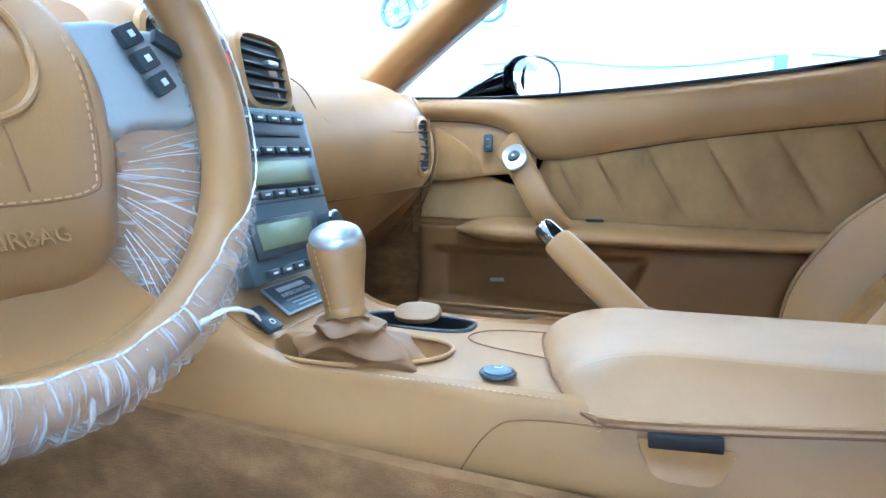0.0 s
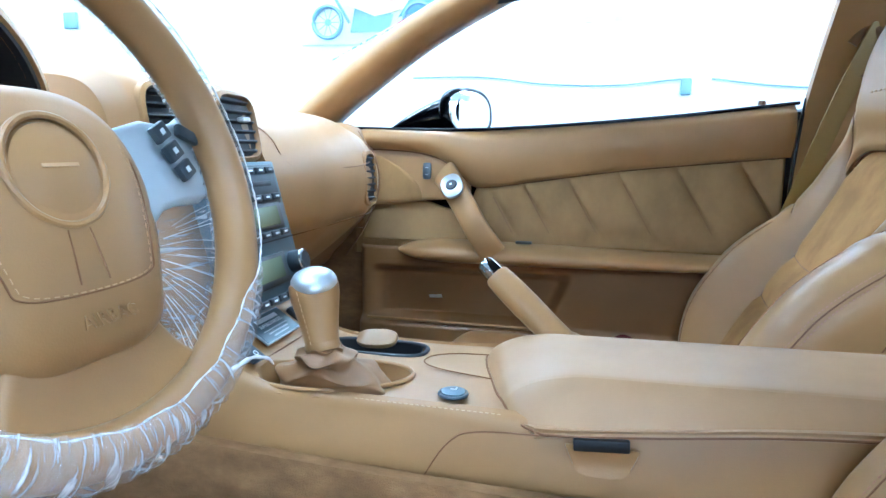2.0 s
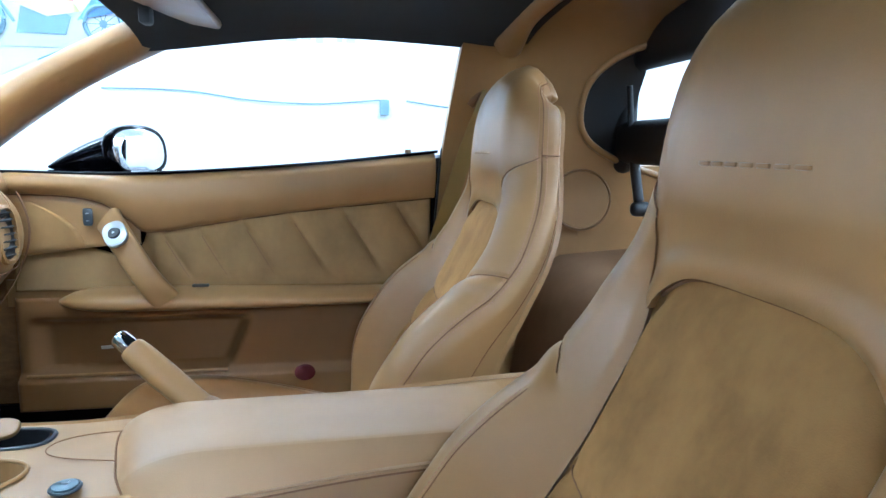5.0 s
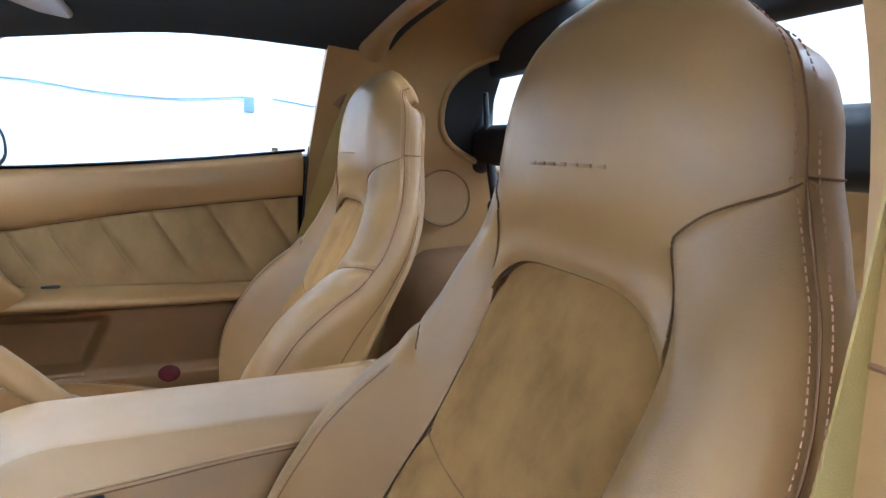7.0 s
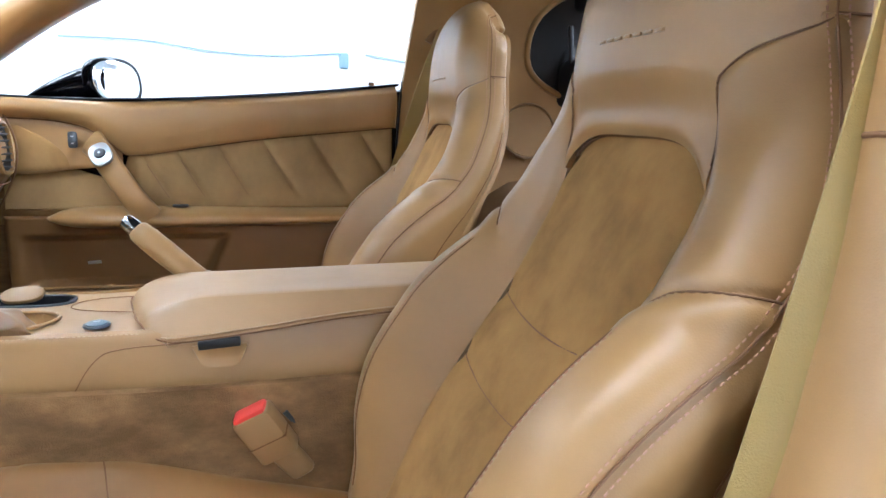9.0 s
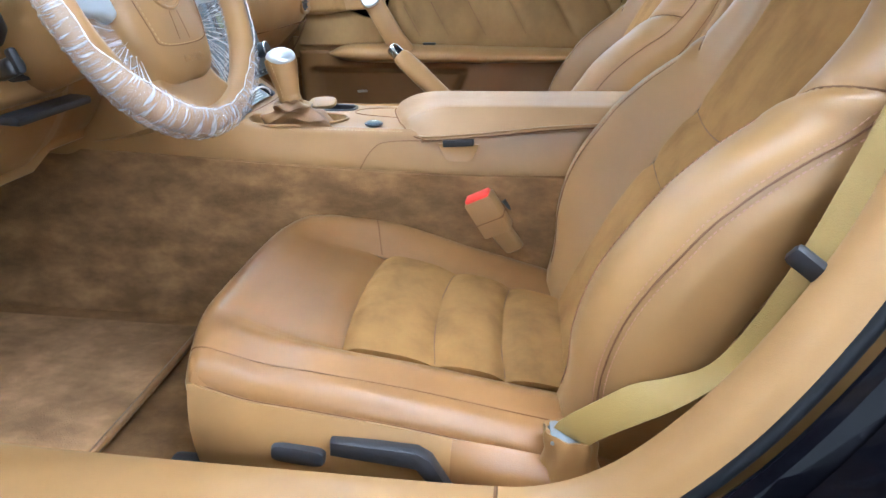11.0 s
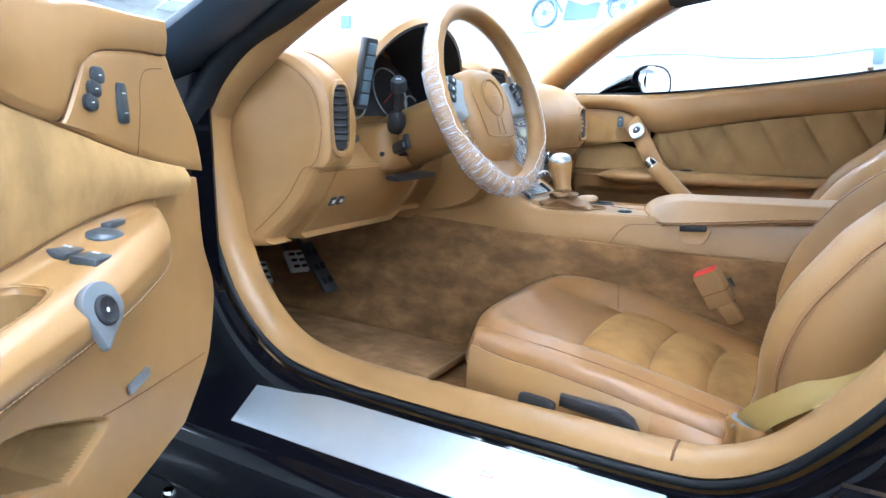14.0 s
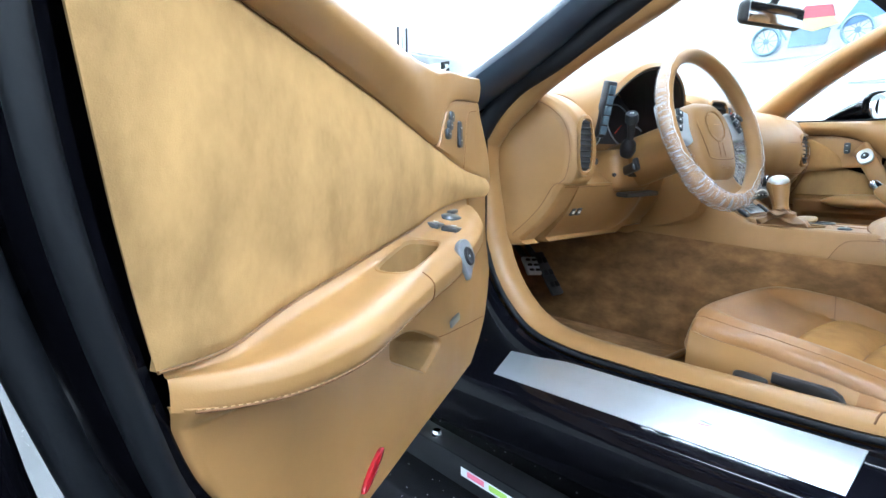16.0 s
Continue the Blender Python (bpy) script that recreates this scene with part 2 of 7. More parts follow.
def sheet(P, thick=0.0, flip=False):
    """A grid of points as a surface, with a back at that depth behind it."""
    P = np.asarray(P, float)
    a, b = P.shape[:2]
    idx = np.arange(a * b).reshape(a, b)
    quads = np.stack([idx[:-1, :-1], idx[1:, :-1], idx[1:, 1:], idx[:-1, 1:]], -1).reshape(-1, 4)
    if flip:
        quads = quads[:, ::-1]
    if not thick:
        return P.reshape(-1, 3), quads.tolist()
    n = normals_of(P) * (-1 if flip else 1)
    B = P - n * thick
    edge = np.r_[idx[0, :-1], idx[:-1, -1], idx[-1, :0:-1], idx[:0:-1, 0]]
    nxt = np.roll(edge, -1)
    off = a * b
    rim = np.stack([edge, nxt, nxt + off, edge + off], -1)
    if flip:
        rim = rim[:, ::-1]
    return np.vstack([P.reshape(-1, 3), B.reshape(-1, 3)]), quads.tolist() + (quads[:, ::-1] + off).tolist() + rim.tolist()


def ringloft(rings, cap=True, closed=False):
    """Closed rings of equal count, joined one to the next."""
    R = np.asarray(rings, float)
    a, b = R.shape[:2]
    idx = np.arange(a * b).reshape(a, b)
    if closed:
        idx = np.vstack([idx, idx[:1]])
    nx = np.roll(idx, -1, 1)
    faces = np.stack([idx[:-1], nx[:-1], nx[1:], idx[1:]], -1).reshape(-1, 4).tolist()
    if cap and not closed:
        faces += [idx[0, ::-1].tolist(), idx[-1].tolist()]
    return R.reshape(-1, 3), faces


def tube(path, radius, seg=10, closed=False, flat=1.0, up=(0, 0, 1)):
    """A tube along a path; flat: its height over its width."""
    p = np.asarray(path, float)
    n = len(p)
    r = np.broadcast_to(np.asarray(radius, float), (n,))
    t = np.roll(p, -1, 0) - np.roll(p, 1, 0) if closed else np.gradient(p, axis=0)
    t /= np.maximum(np.linalg.norm(t, axis=1, keepdims=True), 1e-9)
    u = np.cross(t, np.array(up, float))
    bad = np.linalg.norm(u, axis=1) < 1e-3
    u[bad] = np.cross(t[bad], (0.3, 1, 0.1))
    u /= np.linalg.norm(u, axis=1, keepdims=True)
    v = np.cross(u, t)
    a = np.linspace(0, 2 * np.pi, seg, endpoint=False)
    rings = p[:, None] + r[:, None, None] * (np.cos(a)[None, :, None] * u[:, None] + flat * np.sin(a)[None, :, None] * v[:, None])
    return ringloft(rings, closed=closed)


def join(*geos):
    vs, fs, k = [], [], 0
    for v, f in geos:
        vs.append(np.asarray(v, float))
        fs += [[i + k for i in face] for face in f]
        k += len(v)
    return np.vstack(vs), fs


def moved(geo, m):
    v = np.asarray(geo[0], float)
    M = np.array(m)
    return v @ M[:3, :3].T + M[:3, 3], geo[1]


def box(size, m=None, bev=0.003, seg=2):
    bm = bmesh.new()
    bmesh.ops.create_cube(bm, size=1)
    bmesh.ops.scale(bm, vec=size, verts=bm.verts)
    if bev:
        bmesh.ops.bevel(bm, geom=bm.edges[:], offset=min(bev, min(size) * 0.49), segments=seg, affect="EDGES", profile=0.5)
    if m is not None:
        bmesh.ops.transform(bm, matrix=m, verts=bm.verts)
    out = np.array([v.co[:] for v in bm.verts]), [[v.index for v in f.verts] for f in bm.faces]
    bm.free()
    return out


def prism(outline, depth, m=None, bev=0.002, seg=2):
    """A flat outline in x, y raised by depth along z."""
    bm = bmesh.new()
    face = bm.faces.new([bm.verts.new((x, y, 0)) for x, y in outline])
    face.normal_update()
    if face.normal.z < 0:
        face.normal_flip()
    top = bmesh.ops.extrude_face_region(bm, geom=[face])
    bmesh.ops.translate(bm, vec=(0, 0, depth), verts=[g for g in top["geom"] if isinstance(g, bmesh.types.BMVert)])
    bmesh.ops.recalc_face_normals(bm, faces=bm.faces[:])
    if bev:
        rim = [e for e in bm.edges if abs(e.verts[0].co.z - e.verts[1].co.z) < 1e-6]
        bmesh.ops.bevel(bm, geom=rim, offset=bev, segments=seg, affect="EDGES", profile=0.5)
    if m is not None:
        bmesh.ops.transform(bm, matrix=m, verts=bm.verts)
    bm.verts.index_update()
    out = np.array([v.co[:] for v in bm.verts]), [[v.index for v in f.verts] for f in bm.faces]
    bm.free()
    return out


def oval(rx, ry, n=32, power=2.0):
    a = np.linspace(0, 2 * np.pi, n, endpoint=False)
    c, s = np.cos(a), np.sin(a)
    return [(rx * np.sign(x) * abs(x) ** (2 / power), ry * np.sign(y) * abs(y) ** (2 / power)) for x, y in zip(c, s)]


def lathe(profile, m=None, seg=32, squash=1.0):
    a = np.linspace(0, 2 * np.pi, seg, endpoint=False)
    rings = [[(r * np.cos(t), r * squash * np.sin(t), h) for t in a] for r, h in profile]
    geo = ringloft(rings)
    return moved(geo, m) if m is not None else geo


def facing(place, normal, up=(0, 0, 1)):
    """The pose whose z axis is the normal and whose y axis is near up."""
    z = Vector(normal).normalized()
    x = Vector(up).cross(z).normalized()
    y = z.cross(x)
    m = Matrix((x, y, z)).transposed().to_4x4()
    m.translation = place
    return m


def stitches(path, gap=0.006, length=0.0034, r=0.0005):
    """A row of small threads along a path."""
    p = np.asarray(path, float)
    s = np.r_[0, np.cumsum(np.linalg.norm(np.diff(p, axis=0), axis=1))]
    bits = []
    for a in np.arange(0, s[-1] - length, gap):
        ends = np.array([[np.interp(a + k, s, p[:, i]) for i in range(3)] for k in (0, length)])
        if np.linalg.norm(ends[1] - ends[0]) > 1e-4:
            bits.append(tube(ends, r, 5))
    return join(*bits)


def writing(text, size, m, mat, parent, name, depth=0.0004, label="", squash=1.0):
    cu = bpy.data.curves.new(name, "FONT")
    cu.body, cu.size, cu.extrude, cu.align_x, cu.align_y = text, size, depth, "CENTER", "CENTER"
    cu.resolution_u = 2
    tmp = new("lettering_tmp", cu)
    me = bpy.data.meshes.new_from_object(tmp.evaluated_get(bpy.context.evaluated_depsgraph_get()))
    bpy.data.objects.remove(tmp)
    bpy.data.curves.remove(cu)
    me.transform(m @ Matrix.Diagonal((squash, 1, 1, 1)))
    return part(name, me, mat, parent, label)


# ---- workshop around the car ----
def slab(name, size, place, mat, label, category):
    return single(name, box(size, pose(*place), 0), mat, label, category, kind="structure")


slab("floor", (16, 13, 0.1), (1, -0.5, -0.05), m_floor, "black glossy workshop floor with white flakes", "floor")
slab("wall_north", (16, 0.12, 3.6), (1, 2.95, 1.8), m_wall, "bright white painted workshop wall", "wall")
slab("wall_south", (16, 0.12, 3.6), (1, -6.6, 1.8), m_wall, "bright white painted workshop wall", "wall")
slab("wall_west", (0.12, 9.43, 3.6), (-4.6, -1.825, 1.8), m_wall, "bright white painted workshop wall", "wall")
slab("wall_east", (0.12, 9.43, 3.6), (7.0, -1.825, 1.8), m_wall, "bright white painted workshop wall", "wall")
slab("ceiling", (16, 13, 0.1), (1, -0.5, 3.55), m_ceiling, "pale grey workshop ceiling", "ceiling")


def unseen_light_panel(place, turn=0):
    root = thing("unseen_light_panel", place, "unseen white light panel placed below the ceiling to light the car", "light", "ceiling lights")
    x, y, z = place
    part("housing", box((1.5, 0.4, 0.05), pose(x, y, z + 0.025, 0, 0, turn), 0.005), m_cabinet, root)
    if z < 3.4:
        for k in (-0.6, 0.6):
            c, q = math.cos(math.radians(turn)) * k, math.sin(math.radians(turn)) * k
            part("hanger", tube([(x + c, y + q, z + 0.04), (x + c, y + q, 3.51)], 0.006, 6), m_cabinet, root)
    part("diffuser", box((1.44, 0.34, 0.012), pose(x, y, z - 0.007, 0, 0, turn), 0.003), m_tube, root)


# unseen row hung low so that its light reaches in under the roof rail
for lx in (-1.6, 0.2, 1.9, 3.5, 5.1):
    unseen_light_panel((lx, -4.8, 2.75))
# unseen rows added behind the car to brighten the open driver's door
for lx in (1.9, 3.5, 5.1):
    unseen_light_panel((lx, -2.9, 3.45))
    unseen_light_panel((lx, -1.1, 3.45))
# unseen end rows added to brighten the seat heads and the open door
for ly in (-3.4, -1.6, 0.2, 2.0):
    unseen_light_panel((-4.3, ly, 2.35), 90)
    unseen_light_panel((6.6, ly, 3.45), 90)
# unseen row added close to the north wall to wash it white
for lx in (-2.7, -1.1, 0.5, 2.1, 3.7):
    unseen_light_panel((lx, 2.62, 3.45))
# unseen panels over the bonnet and roof, for the dash and sill plate
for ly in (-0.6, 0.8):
    unseen_light_panel((-2.9, ly, 3.45))
    unseen_light_panel((-1.2, ly, 3.45))
unseen_light_panel((0.4, -0.6, 3.45))


# ---- car body ----
car = thing("sports_car", (0.2, 0.03, 0.14), "glossy black two-seat sports car shell with tan trim", "car")


def sill_path(n=80):
    """The lower edge of the driver's door opening, from the hinge post back round to the rear pillar."""
    return spline([(-0.372, -0.766, 0.850), (-0.396, -0.772, 0.78), (-0.385, -0.765, 0.66), (-0.345, -0.757, 0.52), (-0.27, -0.748, 0.425), (-0.17, -0.742, 0.388),
                   (0.0, -0.738, 0.378), (0.2, -0.736, 0.376), (0.37, -0.735, 0.376), (0.44, -0.735, 0.385), (0.50, -0.735, 0.417), (0.555, -0.735, 0.475), (0.61, -0.730, 0.552),
                   (0.665, -0.718, 0.655), (0.700, -0.702, 0.76), (0.722, -0.685, 0.86), (0.745, -0.658, 1.0), (0.755, -0.61, 1.16)], n)


def sweep(path, offsets, thick=0.006, flip=False):
    """A band along the door opening: offsets are (towards the opening's middle, along y) pairs."""
    mid = np.array([0.2, 0, 0.85])
    t = np.gradient(path, axis=0)
    t[:, 1] = 0
    t /= np.linalg.norm(t, axis=1, keepdims=True)
    inward = np.stack([-t[:, 2], 0 * t[:, 0], t[:, 0]], 1)
    P = np.array([path + a * inward + np.array([0, b, 0]) for a, b in offsets])
    return sheet(P, thick, flip)


edge = sill_path()
band = [(0.0, 0.0), (0.009, 0.004), (0.015, 0.016), (0.017, 0.035), (0.012, 0.052), (-0.006, 0.062), (-0.04, 0.068), (-0.09, 0.07)]
front_cut, rear_cut = int(np.argmin(np.abs(edge[:, 2] - 0.575) + (edge[:, 0] > 0))), int(np.argmin(np.abs(edge[:, 0] - 0.395) + (edge[:, 2] > 0.5)))
sill = part("sill_trim", sweep(edge[front_cut:rear_cut + 1], band), m_leather, car, "tan leather sill trim with a seam")
part("hinge_post_trim", sweep(edge[:front_cut + 1], band), m_leather, car, "tan leather trim rising up the hinge post")
part("rear_post_trim", sweep(edge[rear_cut:], band), m_leather, car, "tan leather trim curving up the rear pillar")
for k in (rear_cut,):
    ring = np.array([edge[k] + np.array([0.0, b, a + 0.0062]) for a, b in band[:6]])
    part("sill_seam", tube(ring, 0.0020, 8), m_seam_shade, sill)

k = int(np.argmin(np.abs(edge[:, 2] - 0.865) + (edge[:, 0] < 0.3)))
ring = np.array([edge[k] + np.array([-0.9 * (a + 0.006), b, 0.25 * (a + 0.006)]) for a, b in band]) + [-0.0006, 0, 0]
part("cross_seam", tube(ring, 0.0022, 8), m_seam, car, "dark seam across the rear pillar trim")
hem = np.array([edge[q] + np.array([0.0, 0.058, 0.0]) + 0.007 * np.array([-0.9, 0.3, 0.3]) for q in range(rear_cut + 3, k)])
part("stitching", stitches(hem, 0.005, 0.003, 0.0006), m_pinkstitch, car)

# black painted lips and rocker outside the trim
part("door_seal", tube(edge + np.array([0, -0.006, -0.006]), 0.006, 10), m_rubber, car, "black rubber door seal")
lip = [(-0.012, -0.008), (-0.016, -0.022), (-0.03, -0.030), (-0.055, -0.033), (-0.09, -0.034)]
part("door_jamb", sweep(edge, [(a - 0.002, b - 0.004) for a, b in lip], 0.004), m_black_paint, car, "glossy black door jamb")
xs = np.linspace(-0.95, 1.1, 60)
prof = [(-0.768, 0.352), (-0.790, 0.338), (-0.868, 0.312), (-0.885, 0.30), (-0.893, 0.27), (-0.888, 0.225), (-0.862, 0.188), (-0.76, 0.17)]
prof = spline([(a, b, 0) for a, b in prof], 28)
part("rocker_panel", sheet(np.array([[(x, p[0] - 0.0, p[1]) for p in prof] for x in xs]), 0.01), m_black_paint, car, "glossy black rocker panel with light streaks")
plate = prism([(-0.278, 0), (0.392, 0), (0.392, -0.096), (-0.256, -0.096)][::-1], 0.006, Matrix.Translation((0, -0.764, 0.3585)) @ pose(0, 0, 0, 21.5), 0.002)
part("sill_plate", plate, m_plate, car, "brushed silver sill plate")
mark = [box((0.020, 0.0014, 0.0006), Matrix.Translation((0.178, -0.815, 0.3455)) @ pose(0, 0, 0, 21.5) @ pose(0, k * 0.006, 0, 0, 0, a), 0) for k, a in ((0, 8), (1, -8))]
part("plate_emblem", mark[0], m_red_print, car)
part("plate_emblem", mark[1], m_gun, car)
# fender side in front of the door, and the hinge recess
part("front_jamb", sheet(np.array([[(x, y, z) for z in np.linspace(0.30, 0.88, 14)] for x, y in ((-0.36, -0.775), (-0.40, -0.80), (-0.46, -0.85), (-0.50, -0.90), (-0.62, -0.915), (-0.95, -0.92))]), 0.01, True), m_black_paint, car, "black front wing and hinge jamb")
wing = []
for k in range(rear_cut + 4, 80):
    p = edge[k] + np.array([0.03, -0.036, -0.03])
    q = np.array([max(p[0] + 0.05, 0.62 + 0.004 * (k - 38)), -0.90, min(p[2], 0.86)])
    wing.append([p, p * 0.75 + q * 0.25 + [0.0, -0.012, 0.0], p * 0.45 + q * 0.55 + [0, -0.012, 0], q, q + [0.5, 0.0, 0.0]])
part("rear_wing", sheet(np.array(wing), 0.008), m_black_paint, car, "glossy black rear wing")
part("rear_wing", sheet(np.array([[(x, -0.895 - 0.01 * math.sin(k * 3), 0.14 + 0.36 * k) for k in np.linspace(0, 1, 10)] for x in np.linspace(0.55, 1.6, 20)]), 0.01, True), m_black_paint, car)

# windscreen pillars: black outside and tan inside
for side in (-1, 1):
    cy = 0.03 if side > 0 else 0.0
    base = np.array([[-0.50, 0.80, 0.84], [-0.33, 0.755, 0.97], [-0.12, 0.69, 1.10], [0.08, 0.635, 1.19], [0.22, 0.60, 1.235]])
    if side > 0:
        path = spline(base + [0, cy, 0], 30)
        outer, seal, inner = path + [-0.010, 0.050, 0.022], path + [0.030, 0.010, -0.010], path + [-0.010, -0.034, -0.012]
        widths = np.linspace(0.055, 0.040, 30), 0.012, np.linspace(0.070, 0.055, 30)
    else:
        inner = spline([(-0.392, -0.738, 0.800), (-0.355, -0.736, 0.845), (-0.310, -0.727, 0.885), (-0.262, -0.719, 0.925), (-0.160, -0.700, 0.988), (-0.024, -0.660, 1.065), (0.075, -0.630, 1.135), (0.17, -0.600, 1.205)], 40)
        seal = spline([(-0.395, -0.782, 0.800), (-0.345, -0.770, 0.872), (-0.290, -0.757, 0.922), (-0.200, -0.742, 0.968), (-0.075, -0.712, 1.045), (0.03, -0.672, 1.115), (0.17, -0.625, 1.215)], 40)
        outer = spline([(-0.56, -0.83, 0.845), (-0.43, -0.815, 0.885), (-0.33, -0.800, 0.930), (-0.22, -0.785, 0.990), (-0.10, -0.757, 1.070), (0.03, -0.710, 1.145), (0.16, -0.65, 1.225)], 40)
        widths = np.linspace(0.075, 0.040, 40), 0.021, np.linspace(0.030, 0.040, 40)
    part("pillar_outer", tube(outer, widths[0], 16, flat=0.5), m_pillar_paint, car, "dark painted windscreen pillar")
    part("pillar_seal", tube(seal, widths[1], 12), m_rubber, car, "black rubber pillar seal")
    part("pillar_trim", tube(inner, widths[2], 16, flat=0.6), m_leather, car, "tan leather windscreen pillar trim")

# roof panel, header and rear hoop
rows = []
for x in np.linspace(0.06, 0.84, 16):
    w = float(crv((0.06, 0.60), (0.45, 0.61), (0.84, 0.60))(x))
    top = float(crv((0.06, 1.205), (0.45, 1.25), (0.84, 1.235))(x))
    rows.append([(x, 0.03 + w * s, top + 0.035 * (1 - s * s) - 0.025 * abs(s) ** 8) for s in np.linspace(-1, 1, 25)])
part("roof_panel", sheet(np.array(rows), 0.04), m_headliner, car, "black cloth roof lining")
hdr = spline([(0.10, -0.60, 1.20), (0.10, -0.3, 1.245), (0.10, 0.03, 1.255), (0.10, 0.36, 1.245), (0.10, 0.65, 1.20)], 30)
part("header_trim", tube(hdr, 0.035, 14, flat=0.6), m_leather, car, "tan windscreen header trim")
hoop = spline([(0.80, -0.66, 1.03), (0.80, -0.61, 1.17), (0.80, -0.45, 1.235), (0.80, 0.03, 1.265), (0.80, 0.30, 1.262), (0.80, 0.50, 1.243), (0.80, 0.60, 1.20)], 50)
part("rear_hoop_trim", tube(hoop, 0.05, 16, flat=0.7, up=(1, 0, 0)), m_leather, car, "tan rear roof hoop trim")
# passenger rear pillar and quarter: one smooth panel that leans in towards the roof
zq = np.linspace(0.27, 1.268, 60)
front_y = crv((0.60, 0.735), (0.75, 0.735), (0.90, 0.715), (0.97, 0.70), (1.08, 0.66), (1.18, 0.605), (1.235, 0.54), (1.268, 0.40))(zq)
rear_y = crv((0.60, 0.70), (0.75, 0.70), (0.90, 0.68), (1.00, 0.655), (1.10, 0.62), (1.19, 0.555), (1.245, 0.44), (1.268, 0.28))(zq)
end_x = crv((0.60, 1.32), (0.88, 1.28), (0.94, 1.10), (0.99, 1.015), (1.07, 0.988), (1.14, 1.012), (1.19, 1.09), (1.235, 1.27), (1.268, 1.45))
xq = np.linspace(0, 1, 30)
quarter = np.array([[((x := 0.674 + (float(end_x(z)) - 0.674) * k) + 0.03 * np.clip((z - 0.9) / 0.3, 0, 1) * (1 - step(x, 0.7, 0.95)), fy + (ry - fy) * step(x, 0.72, 0.92) - 0.10 * max(0.0, x - 1.03), z) for z, fy, ry in zip(zq, front_y, rear_y)] for k in xq])
part("quarter_panel", sheet(quarter, 0.02), m_leather, car, "tan rear quarter panel")
rim_q = quarter[-1]
part("quarter_edge", tube(rim_q, 0.008, 10), m_leather, car, "rounded tan panel edge")
quarter = np.array([[(x, y - 0.05 * (x - 1.02), z) for z, y in ((0.60, 0.70), (0.75, 0.70), (0.93, 0.675))] for x in np.linspace(1.02, 1.5, 8)])
part("quarter_panel", sheet(quarter, 0.02), m_leather, car, "tan rear quarter panel")
quarter = quarter * [1, -1, 1] + [0, 0.03, 0]
part("quarter_panel", sheet(quarter, 0.02, True), m_leather, car, "tan rear quarter panel")
# rear hatch opening: black frame, strut and glass
for size, place, bev in (((0.06, 1.36, 0.10), (1.12, 0.03, 0.985), 0.03), ((0.06, 1.30, 0.12), (1.12, 0.03, 1.205), 0.03), ((0.06, 0.10, 0.34), (1.115, 0.70, 1.08), 0.03), ((0.06, 0.10, 0.34), (1.115, -0.66, 1.08), 0.03)):
    part("hatch_frame", box(size, pose(*place), bev, 4), m_vent, car, "black hatch window frame")
part("hatch_lining", sheet(np.array([[(x, y, z) for z, y in ((0.93, 0.69), (1.0, 0.675), (1.10, 0.64), (1.2, 0.58), (1.26, 0.50))] for x in np.linspace(0.980, 1.13, 6)]), 0.01), m_vent, car, "black lining beside the hatch")
part("hatch_strut", tube([(1.128, 0.605, 0.85), (1.115, 0.610, 0.93), (1.103, 0.612, 1.0), (1.085, 0.60, 1.11)], [0.012, 0.012, 0.007, 0.007], 10), m_black_plastic, car, "black gas strut")
part("strut_mount", box((0.05, 0.03, 0.035), pose(1.135, 0.608, 0.832), 0.014, 3), m_black_plastic, car)
sp = facing((1.012, 0.671, 0.848), (-0.12, -0.99, 0.1))
speaker = part("speaker_cover", lathe([(0.0, 0.004), (0.066, 0.004), (0.069, 0.001)], sp), m_grille, car, "round tan speaker cover")
part("rim", tube([tuple(sp @ Vector((0.071 * math.cos(a), 0.071 * math.sin(a), 0.003))) for a in np.linspace(0, 2 * math.pi, 40, endpoint=False)], 0.003, 8, True), m_leather_dark, speaker)
# cargo bulkhead and deck behind the seats
deck = np.array([[(x, y, z) for y in np.linspace(-0.64, 0.70, 12)] for x, z in ((0.86, 0.27), (0.885, 0.45), (0.91, 0.60), (0.93, 0.66), (0.98, 0.69), (1.2, 0.71), (1.55, 0.72))])
part("rear_carpet", sheet(deck, 0.02, True), m_rear_carpet, car, "brown carpet on the deck behind the seats")
deck = np.array([[(x, y, z) for y in np.linspace(-0.64, 0.70, 12)] for x, z in ((1.56, 0.70), (1.55, 0.85), (1.53, 0.95))])
part("rear_wall", sheet(deck, 0.02, True), m_suede, car, "tan suede rear wall")

# footwell: floor, tunnel side, toe board, outer side
def plane(points_a, points_b, n=10):
    a, b = spline(points_a, 24), spline(points_b, 24)
    return np.array([a + (b - a) * k for k in np.linspace(0, 1, n)])


part("floor_carpet", sheet(plane([(-0.80, -0.72, 0.285), (0.0, -0.72, 0.262), (0.90, -0.72, 0.262)], [(-0.80, 0.76, 0.285), (0.0, 0.76, 0.262), (0.90, 0.76, 0.262)]), 0.02, True), m_carpet, car, "brown carpeted floor")
part("toe_board", sheet(plane([(-0.78, -0.76, 0.26), (-0.90, -0.76, 0.5), (-0.95, -0.76, 0.78)], [(-0.78, 0.78, 0.26), (-0.90, 0.78, 0.5), (-0.95, 0.78, 0.78)]), 0.02, False), m_carpet, car, "brown carpeted toe board")
part("tunnel_carpet", sheet(plane([(-0.9, -0.155, 0.60), (-0.3, -0.137, 0.56), (0.3, -0.132, 0.535), (0.9, -0.12, 0.55)], [(-0.9, -0.21, 0.255), (-0.3, -0.185, 0.255), (0.3, -0.165, 0.255), (0.9, -0.16, 0.255)]), 0.02, True), m_carpet, car, "brown carpet up the tunnel side")
